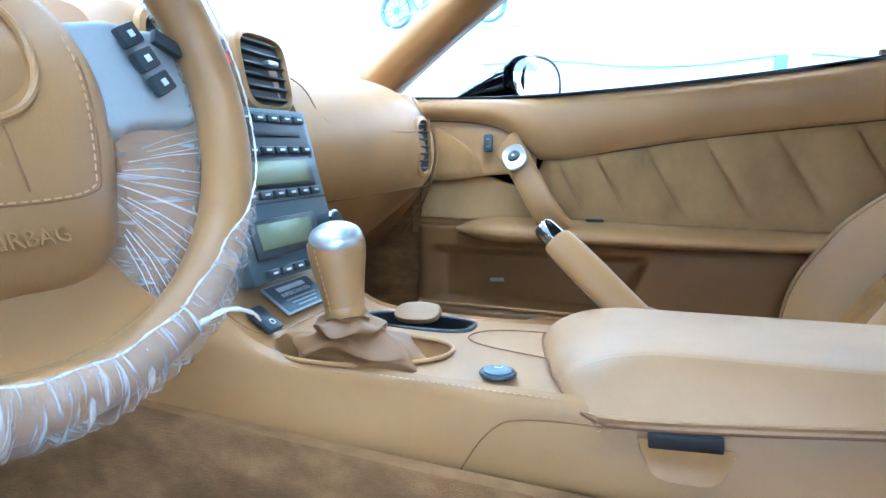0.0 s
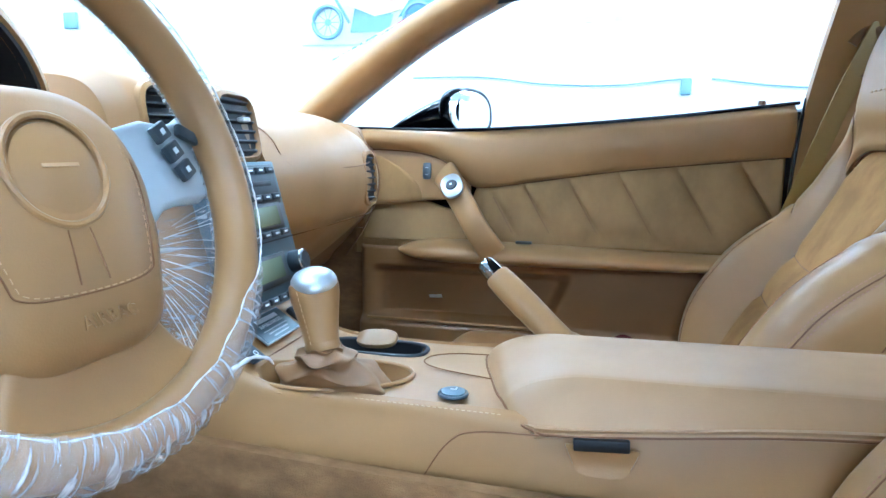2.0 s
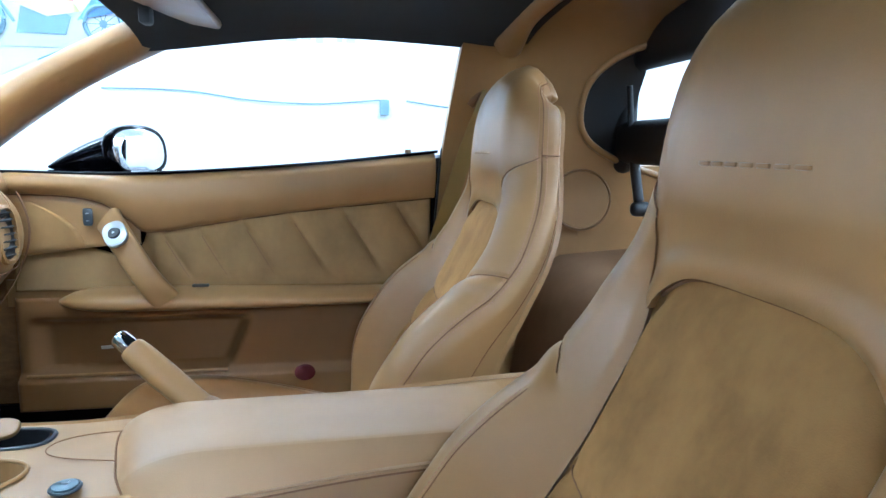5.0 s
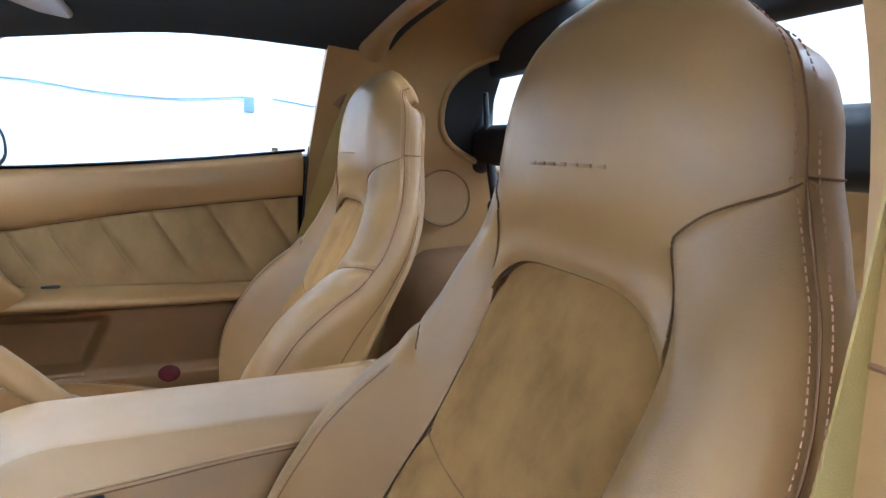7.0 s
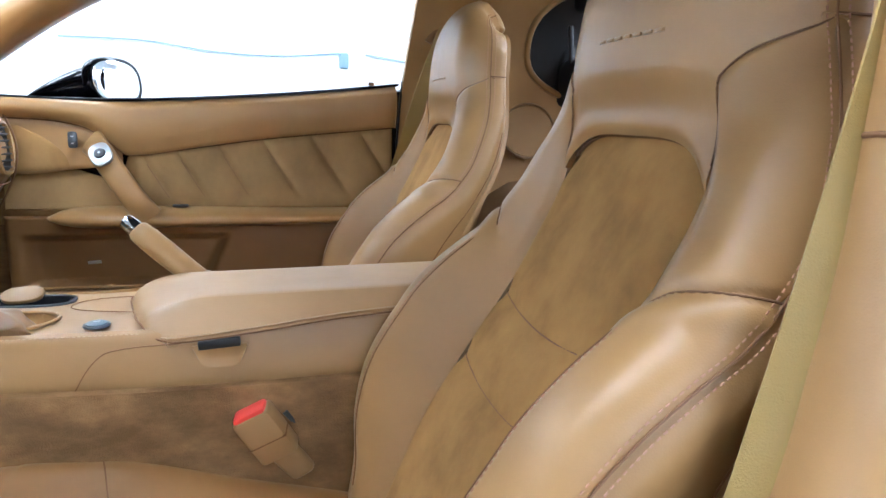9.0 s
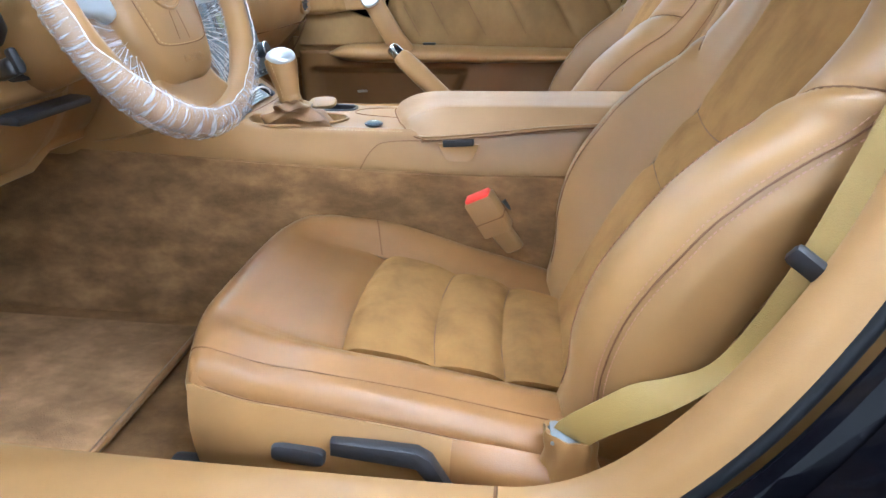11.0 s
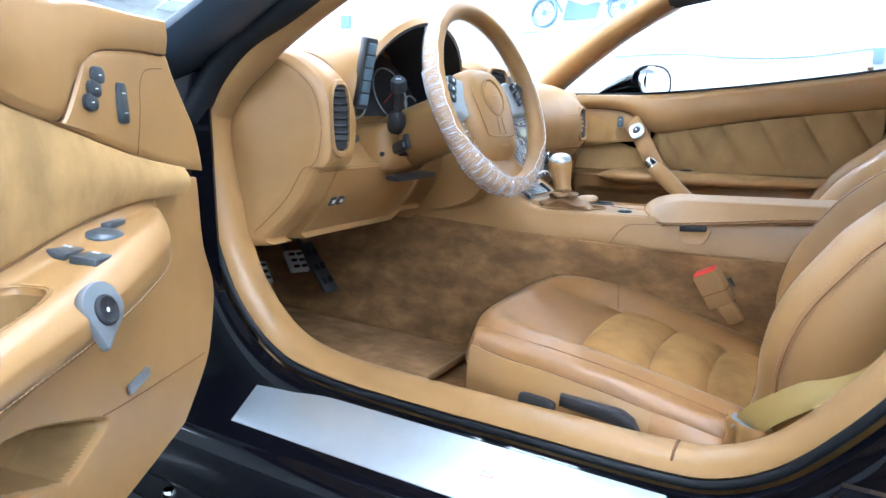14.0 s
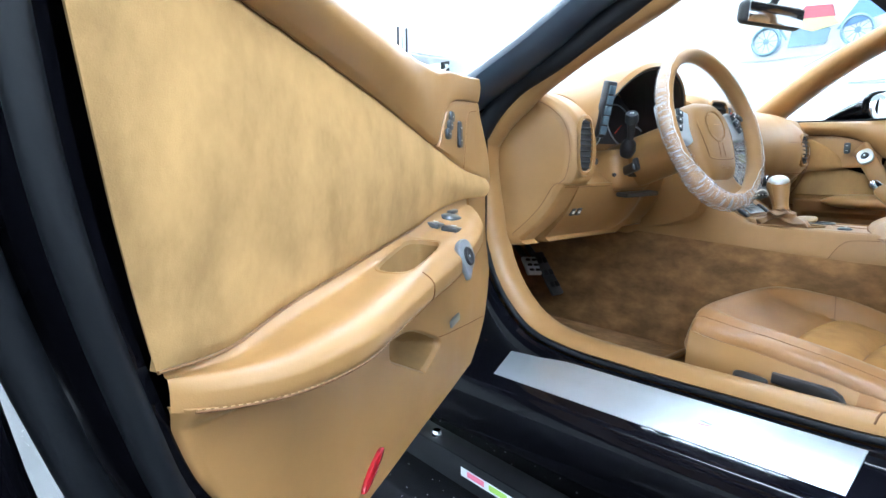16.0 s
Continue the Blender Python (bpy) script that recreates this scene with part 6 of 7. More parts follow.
rings = [[wheel_pt(k * r * np.cos(t), HY + k * r * np.sin(t), h) for r, t in zip(shield, th)] for k, h in ((1.0, -0.066), (1.05, -0.036), (1.03, -0.016), (0.97, -0.004), (0.85, 0.003), (0.5, 0.008), (0.2, 0.009), (0.02, 0.009))]
hub = part("hub_pad", ringloft(rings), m_leather, wheel, "tan leather hub pad")


def hub_z(x, y):
    k = np.hypot(x, y - HY) / 0.089
    return crv((0, 0.009), (0.2, 0.009), (0.5, 0.008), (0.85, 0.003), (0.97, -0.004), (1.03, -0.016))(k)


def on_hub(pts, lift=0.0006):
    p = np.asarray(pts, float)
    return wheel_pt(p[:, 0], p[:, 1], hub_z(p[:, 0], p[:, 1]) + lift)


cover = spline([(-0.060, 0.040, 0), (-0.066, 0.0, 0), (-0.056, -0.058, 0), (-0.046, -0.074, 0), (0.0, -0.078, 0), (0.046, -0.074, 0), (0.056, -0.058, 0), (0.066, 0.0, 0), (0.060, 0.040, 0)], 70)
part("pad_seam", tube(on_hub(cover, -0.0002), 0.0006, 6), m_seam, hub)
part("stitching", stitches(on_hub(cover * [0.94, 0.97, 1] + [0, -0.001, 0])), m_stitch, hub)
er = np.linspace(0, 2 * math.pi, 48, endpoint=False)
part("emblem_ring", tube(wheel_pt(0.035 * np.cos(er), 0.035 * np.sin(er), 0.0082), 0.0026, 8, True), m_leather, hub, "raised tan ring")
part("emblem_disc", lathe([(0.0, 0.0120), (0.022, 0.0112), (0.030, 0.0085), (0.032, 0.004)], WM), m_leather, hub, "plain tan emblem disc")
part("emblem_bar", box((0.026, 0.0022, 0.001), WM @ pose(0, 0.002, 0.0122), 0), m_stitch, hub)
for s in (-1, 1):
    part("tongue_seam", tube(on_hub([(s * (0.008 + 0.003 * k), y, 0) for k, y in zip(np.linspace(0, 1, 8), np.linspace(-0.038, -0.072, 8))], 0.0), 0.0006, 6), m_seam, hub)
writing("AIRBAG", 0.0125, WM @ pose(0.004, -0.095, 0.0068, -8), m_leather, hub, "lettering", 0.0005, "embossed capital letters")
# lower spoke: a wide leather chin that flares into the rim
aa, ff = np.meshgrid(np.linspace(-1.04, -2.10, 40), np.linspace(0, 1, 18), indexing="ij")
ix, iy = 0.112 * np.cos(aa), HY + 0.080 * np.sin(aa)
ox, oy = 0.168 * np.cos(aa), 0.168 * np.sin(aa)
rim_in = np.clip(np.minimum(-1.04 - aa, aa + 2.10) / 0.08, 0, 1)
part("lower_spoke", sheet(wheel_pt(ix + (ox - ix) * ff, iy + (oy - iy) * ff, crv((0, -0.010), (0.35, -0.010), (0.8, -0.004), (1, 0.004))(ff) - 0.010 * (1 - np.sqrt(1 - (1 - rim_in) ** 2))), 0.022), m_leather, wheel, "broad tan leather lower spoke")
sa_ = np.linspace(-0.80, -2.34, 30)
part("chin_seam", tube(wheel_pt(0.086 * np.cos(sa_), HY + 0.087 * np.sin(sa_), -0.0095), 0.0014, 6), m_seam, wheel)
for s in (-1, 1):
    out = [(0.070 * s, 0.034), (0.106 * s, 0.043), (0.130 * s, 0.041), (0.150 * s, 0.044), (0.166 * s, 0.052), (0.170 * s, 0.013), (0.164 * s, -0.020), (0.150 * s, -0.026), (0.125 * s, -0.026), (0.100 * s, -0.030), (0.088 * s, -0.038), (0.070 * s, -0.030)]
    spoke = part("spoke", prism(out, 0.018, WM @ pose(0, 0, -0.021, 0, 3 * s), 0.006, 4), m_silver_paint, wheel, "silver painted spoke")
    for k in range(3):
        km_ = WM @ pose((0.1135 + 0.0075 * k) * s, 0.030 - 0.0155 * k, -0.0025, 0, 3 * s, 26 * s)
        key = part("key", box((0.0185, 0.0140, 0.006), km_, 0.0016), m_button, spoke, "dark thumb key")
        part("mark", box((0.005, 0.0045, 0.0006), km_ @ pose(0, 0, 0.0032), 0), m_mark, spoke)
    part("thumb_switch", box((0.024, 0.011, 0.006), WM @ pose(0.145 * s, 0.029, -0.0035, 0, 3 * s, -22 * s), 0.002), m_button, spoke, "dark thumb key")
# clear film: round the rim, and drawn tight over the lower openings
rng = np.random.default_rng(5)
A, S = np.meshgrid(np.linspace(0, 2 * np.pi, 900), np.linspace(0, 1, 24), indexing="ij")
S = -2.75 + (3.70 + 1.15 * step(-np.sin(A), 0.30, 0.80)) * S
wob = 0.0006 * np.sin(A * 67 + 3 * np.sin(S * 2 + A * 11)) + 0.0004 * np.sin(A * 131 + S * 5)
low_part = step(np.cos(A + np.pi / 2), 0.35, 0.8)
rf = rr + 0.0022 + 0.0035 * low_part + wob * (0.7 + low_part)
film = part("film_wrap", sheet(wheel_pt((0.172 + rf * np.cos(S)) * np.cos(A), (0.172 + rf * np.cos(S)) * np.sin(A), rf * 1.15 * np.sin(S)), 0, False), m_film, wheel, "wrinkled clear plastic film", 180)
wrap_coords(film, (900, 24))
ridge = np.linspace(0, 2 * np.pi, 300, endpoint=False)
rad = rr + 0.003
psi = 0.95 + 0.05 * np.sin(ridge * 23) + 1.15 * step(-np.sin(ridge), 0.30, 0.80)
line = wheel_pt((0.172 + rad * np.cos(psi)) * np.cos(ridge), (0.172 + rad * np.cos(psi)) * np.sin(ridge), rad * 1.15 * np.sin(psi) + 0.0003 * np.sin(ridge * 140))
m_bunch = solid("bunched_clear_film", (0.72, 0.70, 0.68), 0.25, 0.0, 0.5, 1.0, 300)
part("film_edge", tube(line, 0.0007 + 0.0003 * np.sin(ridge * 61), 6, True), m_bunch, wheel, "white bunched film edge")
tail = spline([tuple(wheel_pt(0.074, -0.160, 0.020)), tuple(wheel_pt(0.090, -0.157, 0.029)), tuple(wheel_pt(0.106, -0.163, 0.031)), tuple(wheel_pt(0.116, -0.170, 0.027))], 16)
part("film_tail", tube(tail, np.linspace(0.0020, 0.0009, 16) * (1 + 0.25 * np.sin(np.arange(16) * 2.1)), 8), m_bunch, wheel)
for s in (-1, 1):
    gu, gv = np.meshgrid(np.linspace(0, 1, 14), np.linspace(0, 1, 60), indexing="ij")
    a_ = -0.14 - 0.96 * gv
    x0, y0 = crv((0, 0.090), (0.35, 0.074), (0.75, 0.060), (1, 0.066))(gv), crv((0, -0.026), (0.35, -0.068), (0.75, -0.108), (1, -0.134))(gv)
    x1, y1 = 0.161 * np.cos(a_), 0.161 * np.sin(a_)
    px, py = x0 + (x1 - x0) * gu, y0 + (y1 - y0) * gu
    pz = -0.018 + 0.0022 * np.sin(gv * 46 + 2 * np.sin(gv * 9)) * np.sin(np.pi * gu)
    web = part("film_web", sheet(wheel_pt(s * px, py, pz), 0, s < 0), m_web, wheel, "clear film drawn across the wheel opening")
    wrap_coords(web, (14, 60))
    # pale threads standing in for the highlights along the stretched creases
    for k in range(19):
        f = (k + rng.uniform(-0.5, 0.5)) / 18
        a0 = -0.16 - 0.92 * np.clip(f, 0, 1)
        e0, e1 = np.array([0.080 - 0.012 * np.clip(f, 0, 1), -0.048 - 0.030 * np.clip(f, 0, 1), -0.014]), np.array([0.161 * math.cos(a0), 0.161 * math.sin(a0), -0.013])
        k0 = rng.uniform(0.0, 0.45)
        e0 = e0 + (e1 - e0) * k0
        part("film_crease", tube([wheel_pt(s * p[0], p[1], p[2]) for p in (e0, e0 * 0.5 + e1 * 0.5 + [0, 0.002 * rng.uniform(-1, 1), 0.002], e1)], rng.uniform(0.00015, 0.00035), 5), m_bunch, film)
# column
col = [WC - WN * d for d in (0.030, 0.07, 0.12, 0.20, 0.30)]
part("column_shroud", ringloft([[tuple(facing(c, WN) @ Vector((r * math.cos(a), r * 0.85 * math.sin(a) - 0.012, 0))) for a in np.linspace(0, 2 * math.pi, 28, endpoint=False)] for c, r in zip(col, (0.050, 0.062, 0.068, 0.070, 0.072))]), m_leather, wheel, "tan column shroud")
part("stalk_boot", tube([(-0.215, -0.455, 0.782), (-0.206, -0.463, 0.795), (-0.199, -0.470, 0.808), (-0.196, -0.474, 0.816)], [0.015, 0.019, 0.016, 0.008], 16), m_black_plastic, wheel, "black stalk base")
part("column_stalk", tube([(-0.200, -0.468, 0.805), (-0.190, -0.478, 0.830), (-0.186, -0.484, 0.852)], [0.007, 0.0085, 0.010], 12), m_black_plastic, wheel, "black column stalk")
sm = facing((-0.183, -0.488, 0.864), (0.35, -0.55, 0.75))
part("stalk_tip", lathe([(0, 0.013), (0.012, 0.012), (0.015, 0.006), (0.015, -0.010), (0.011, -0.014)], sm, 20), m_button, wheel)
part("tip_mark", box((0.010, 0.003, 0.001), sm @ pose(0, 0, 0.0132), 0), m_mark, wheel)
part("column_stalk", tube(spline([(-0.135, -0.326, 0.80), (-0.15, -0.29, 0.825), (-0.160, -0.255, 0.855)], 12), np.linspace(0.009, 0.012, 12), 12), m_black_plastic, wheel)


# ---- centre console ----
console = thing("center_console", (0.15, 0.0, 0.265), "tan leather centre console with padded lid", "console")
top_z = crv((-0.42, 0.72), (-0.22, 0.690), (-0.150, 0.660), (-0.115, 0.640), (-0.085, 0.619), (-0.055, 0.608), (0.0, 0.605), (0.2, 0.603), (0.30, 0.602), (0.456, 0.614), (0.64, 0.627), (0.72, 0.63))
left_y = crv((-0.42, -0.150), (-0.2, -0.132), (-0.10, -0.116), (0.0, -0.108), (0.2, -0.106), (0.72, -0.095))
right_y = crv((-0.42, 0.16), (-0.2, 0.135), (-0.10, 0.115), (0.0, 0.100), (0.08, 0.098), (0.2, 0.115), (0.72, 0.13))
xg = np.concatenate([np.linspace(-0.42, -0.12, 24), np.linspace(-0.115, 0.19, 110), np.linspace(0.20, 0.72, 30)])
fg = np.linspace(0, 1, 72)
X, F = np.meshgrid(xg, fg, indexing="ij")
Y = left_y(X) + (right_y(X) - left_y(X)) * F
Z = top_z(X) - 0.0012 * (Y * 30) ** 2 * 0.4
# well of the gear lever, turned a little, and the cup holder beside it
ca, sa = math.cos(0.30), math.sin(0.30)
ex, ey = X - 0.004, Y + 0.060
wu, wv = ex * ca + ey * sa, -ex * sa + ey * ca
well = (wu / 0.086) ** 2 + (wv / 0.046) ** 2
Z = Z - 0.045 * (1 - step(well, 0.80, 1.0))
cupm = (np.abs((X - 0.016) / 0.066)) ** 3 + (np.abs((Y - 0.046) / 0.028)) ** 3
Z = Z - 0.05 * (1 - step(cupm, 0.75, 1.0))
body_top = part("top", sheet(np.stack([X, Y, Z], -1), 0.006, False), m_leather, console, "tan leather console top with gear lever well")
# left flank, rounded over the edge
ln = np.linspace(0, 1, 26)
flank = []
for x in xg:
    zt, yl = float(top_z(x)), float(left_y(x))
    base = float(crv((-0.42, 0.560), (-0.23, 0.537), (0.125, 0.528), (0.45, 0.522), (0.72, 0.525))(x))
    yb = float(crv((-0.42, -0.165), (-0.2, -0.140), (0.125, -0.126), (0.72, -0.118))(x))
    flank.append(spline([(x, yl + 0.004, zt - 0.0005), (x, yl - 0.005, zt - 0.006), (x, yl - 0.010, zt - 0.020), (x, yb + 0.002, (zt + base) / 2 - 0.01), (x, yb, base + 0.006), (x, yb + 0.006, base)], 26))
part("left_flank", sheet(np.array(flank), 0.006, True), m_leather, console, "smooth tan leather console side")
flank = []
for x in xg:
    zt, yr = float(top_z(x)), float(right_y(x))
    flank.append(spline([(x, yr - 0.003, zt - 0.0005), (x, yr + 0.006, zt - 0.008), (x, yr + 0.012, zt - 0.03), (x, yr + 0.022, 0.50), (x, yr + 0.03, 0.42)], 14))
part("right_flank", sheet(np.array(flank), 0.006, False), m_leather, console)
xs = np.linspace(0.045, 0.20, 60)
part("stitching", stitches(np.stack([xs, left_y(xs) - 0.003, top_z(xs) - 0.0035], 1)), m_stitch, body_top)
part("well_rim", tube([(0.004 + 0.087 * math.cos(a) * ca - 0.047 * math.sin(a) * sa, -0.060 + 0.087 * math.cos(a) * sa + 0.047 * math.sin(a) * ca, 0.6045) for a in np.linspace(0, 2 * math.pi, 60, endpoint=False)], 0.0025, 8, True), m_leather, body_top)
cup_o = np.array(oval(0.0600, 0.0245, 48, 3.0))
part("cup_lining", ringloft([[(0.016 + x * k, 0.046 + y * k, h) for x, y in cup_o] for k, h in ((1.0, 0.6045), (0.985, 0.596), (0.93, 0.565), (0.90, 0.5625), (0.02, 0.5625))], cap=False), m_vent, console, "black cup holder lining")
part("cup_trim", tube([(0.016 + 0.066 * math.copysign(abs(math.cos(a)) ** 0.66, math.cos(a)), 0.046 + 0.028 * math.copysign(abs(math.sin(a)) ** 0.66, math.sin(a)), 0.604) for a in np.linspace(0, 2 * math.pi, 48, endpoint=False)], 0.003, 8, True), m_black_plastic, console)
part("cup_lid", prism(oval(0.028, 0.016, 24, 2.6), 0.008, pose(0.010, 0.066, 0.606, 28, -3), 0.003), m_leather, console, "tan cup holder flap")
part("ashtray_seam", tube(spline([(0.178, 0.052, 0.6052), (0.125, 0.046, 0.6052), (0.095, 0.030, 0.6052), (0.090, 0.005, 0.6052), (0.115, -0.014, 0.6052), (0.178, -0.030, 0.6052)], 40), 0.0007, 6), m_seam, body_top)
hb = pose(0.145, -0.085, 0.6045)
btn = part("hatch_button", lathe([(0, 0.006), (0.009, 0.0065), (0.0125, 0.005), (0.013, 0.0)], hb, 28), m_stack, console, "dark round hatch release button")
part("ring", tube([tuple(hb @ Vector((0.0145 * math.cos(a), 0.0145 * math.sin(a), 0.002))) for a in np.linspace(0, 2 * math.pi, 30, endpoint=False)], 0.0018, 6, True), m_button, btn)
part("mark", box((0.006, 0.0014, 0.0006), hb @ pose(0, 0, 0.0067), 0), m_mark, btn)
part("mark", box((0.0014, 0.005, 0.0006), hb @ pose(0.003, 0.002, 0.0067), 0), m_mark, btn)

# padded lid: a sloping side up to a crease, a flat top, and a front that sweeps forward on the passenger side
lid_front = crv((-0.120, 0.233), (-0.105, 0.211), (-0.078, 0.194), (-0.03, 0.178), (0.021, 0.164), (0.05, 0.160), (0.064, 0.162))
lid_low = crv((0.16, 0.589), (0.232, 0.589), (0.33, 0.597), (0.456, 0.612), (0.64, 0.624))
section = spline([(-0.114, 0.000, 0), (-0.1205, 0.002, 0), (-0.1195, 0.06, 0), (-0.104, 0.52, 0), (-0.090, 0.88, 0), (-0.0865, 0.935, 0), (-0.080, 0.962, 0), (-0.06, 0.975, 0), (0.0, 1.0, 0), (0.043, 0.975, 0), (0.057, 0.87, 0), (0.063, 0.55, 0), (0.064, 0.0, 0)], 80)
s_ = np.linspace(0, 1, 70) ** 1.7
Yl, Hl = np.broadcast_to(section[:, 0], (70, 80)), np.broadcast_to(section[:, 1], (70, 80))
xf = lid_front(section[:, 0])
Xl = xf + s_[:, None] * (0.645 - xf)
foot = lid_low(Xl) + (0.602 - lid_low(Xl)) * step(Yl, -0.118, -0.085)
swell_up = crv((0, 0.04), (0.005, 0.28), (0.015, 0.52), (0.035, 0.78), (0.06, 0.94), (0.085, 1.0), (1, 1.0))(Xl - xf)
top_l = crv((0.16, 0.640), (0.30, 0.642), (0.64, 0.648))(Xl)
lid = part("lid", sheet(np.stack([Xl, Yl, foot + (top_l - foot) * Hl * swell_up], -1), 0.006), m_lid, console, "padded tan leather console lid")
gy = np.linspace(0.05, -0.119, 40)
gap = np.vstack([np.stack([lid_front(gy) - 0.0008, gy, 0.602 + (lid_low(lid_front(gy)) - 0.602) * (1 - step(gy, -0.118, -0.085)) + 0.0022], 1), [(x, -0.1205, float(lid_low(x)) - 0.0005) for x in np.linspace(0.24, 0.64, 20)]])
part("lid_gap", tube(gap, 0.0013, 8), m_seam, console, "dark gap round the lid")
# storage door on the flank, with latch
seam = spline([(0.238, -0.1215, 0.588), (0.20, -0.1225, 0.587), (0.172, -0.1235, 0.584), (0.157, -0.1238, 0.578), (0.141, -0.1250, 0.561), (0.123, -0.1265, 0.530)], 60)
part("storage_seam", tube(seam, 0.0008, 6), m_seam, console, "seam round the storage door")
part("latch", box((0.052, 0.008, 0.012), pose(0.296, -0.1225, 0.586, 0, -4, 0), 0.002), m_vent, console, "black storage latch")
scoop = np.array([[(0.297 + (0.034 - 0.010 * v) * u, -0.1262 + 0.0035 * math.sin(math.pi * (0.15 + 0.85 * v)) * (1 - u**4), 0.585 - 0.030 * v * (1 - 0.18 * u**4)) for v in np.linspace(0, 1, 12)] for u in np.linspace(-1, 1, 24)])
part("latch_scoop", sheet(scoop, 0.002, True), m_leather, console)

# ---- centre stack ----
stack = thing("car_stereo", (-0.15, -0.008, 0.64), "dark blue-grey radio and climate panel in the dash", "car stereo")
SM = facing((-0.124, -0.006, 0.750), (0.965, 0.0, 0.262))


def on_stack(x, y, z=0.0, *r):
    return SM @ pose(x, y, z, *r)


part("fascia", box((0.170, 0.182, 0.020), on_stack(0, 0, -0.004), 0.004), m_stack, stack, "blue-grey fascia")
part("split_line", box((0.168, 0.0016, 0.001), on_stack(0, -0.012, 0.0064), 0), m_black_plastic, stack)
part("upper_frame", box((0.150, 0.052, 0.004), on_stack(0, 0.060, 0.006), 0.003), m_button, stack)
part("disc_slot", box((0.112, 0.006, 0.003), on_stack(0.0, 0.061, 0.009), 0.001), m_black_plastic, stack, "black disc slot")
for row_y, n, w in ((0.078, 6, 0.021), (0.043, 6, 0.021), (-0.004, 6, 0.020), (-0.083, 6, 0.019)):
    for k in range(n):
        xk = (k - (n - 1) / 2) * (w + 0.0035)
        key = part("key", box((w, 0.0085, 0.006), on_stack(xk, row_y, 0.0085), 0.0018), m_button, stack, "")
        part("mark", box((w * 0.4, 0.0022, 0.0006), on_stack(xk, row_y, 0.0118), 0), m_mark, key)
frame_up = part("display_frame", box((0.140, 0.034, 0.004), on_stack(-0.004, 0.019, 0.007), 0.003), m_button, stack)
part("display", box((0.118, 0.025, 0.002), on_stack(-0.004, 0.019, 0.0092), 0.0008), m_lcd, frame_up, "grey-green display")
frame_low = part("display_frame", box((0.118, 0.040, 0.004), on_stack(-0.014, -0.048, 0.007), 0.003), m_button, stack)
part("display", box((0.096, 0.027, 0.002), on_stack(-0.016, -0.046, 0.0092), 0.0008), m_lcd, frame_low, "grey-green display")
part("knob", lathe([(0, 0.026), (0.011, 0.026), (0.0135, 0.022), (0.0145, 0.006)], on_stack(0.064, -0.046, 0), 28), m_button, stack, "round dark knob with chrome edge")
part("knob_ring", tube([tuple(on_stack(0.064, -0.046, 0) @ Vector((0.0135 * math.cos(a), 0.0135 * math.sin(a), 0.023))) for a in np.linspace(0, 2 * math.pi, 30, endpoint=False)], 0.0015, 6, True), m_chrome, stack)
# leather apron under it, with plaque and switch
PM = facing((-0.1035, -0.008, 0.6375), (0.56, 0.0, 0.83), (-0.83, 0, 0.56))
plq = part("plaque", box((0.084, 0.042, 0.003), PM @ pose(0, 0, 0.001, 0, 0, 0), 0.001), m_silver_paint, console, "dark engraved plaque with silver edge")
part("field", box((0.080, 0.038, 0.0012), PM @ pose(0, 0, 0.0025), 0), m_stack, plq)
part("word_bar", box((0.050, 0.0060, 0.0006), PM @ pose(0, 0.0115, 0.0033), 0), m_mark, plq)
writing("SUPERCHARGED", 0.0072, PM @ pose(0, 0.0030, 0.0033), m_mark, plq, "lettering", 0.0002, "white capital letters")
for k in range(3):
    part("word_bar", box((0.056 - 0.010 * k, 0.0016, 0.0005), PM @ pose(0, -0.0045 - 0.0050 * k, 0.0033), 0), m_silver_paint, plq)
sw = PM @ pose(-0.076, -0.014, 0.001)
key = part("traction_switch", box((0.022, 0.034, 0.008), sw, 0.003), m_button, console, "dark rocker switch")
part("mark", tube([tuple(sw @ Vector((0.003 * math.cos(a), -0.008 + 0.003 * math.sin(a), 0.0045))) for a in np.linspace(0, 2 * math.pi, 16, endpoint=False)], 0.0005, 5, True), m_mark, key)
sw = PM @ pose(0.062, -0.006, 0.001)
part("traction_switch", box((0.016, 0.034, 0.008), sw, 0.003), m_button, console, "dark rocker switch")
part("apron_seam", tube(spline([(-0.128, -0.112, 0.650), (-0.098, -0.108, 0.630), (-0.082, -0.095, 0.621), (-0.078, -0.05, 0.6185), (-0.078, 0.04, 0.6185), (-0.082, 0.085, 0.620)], 40), 0.0007, 6), m_seam, console)

# ---- gear lever ----
shifter = thing("gear_shifter", (0.0, -0.07, 0.56), "tan leather gear lever with silver cap and gaiter", "gear lever")
axis = [(0.020, -0.060, 0.560), (0.018, -0.064, 0.585), (0.006, -0.074, 0.610), (0.002, -0.082, 0.632), (0.0, -0.086, 0.646)]
rings = []
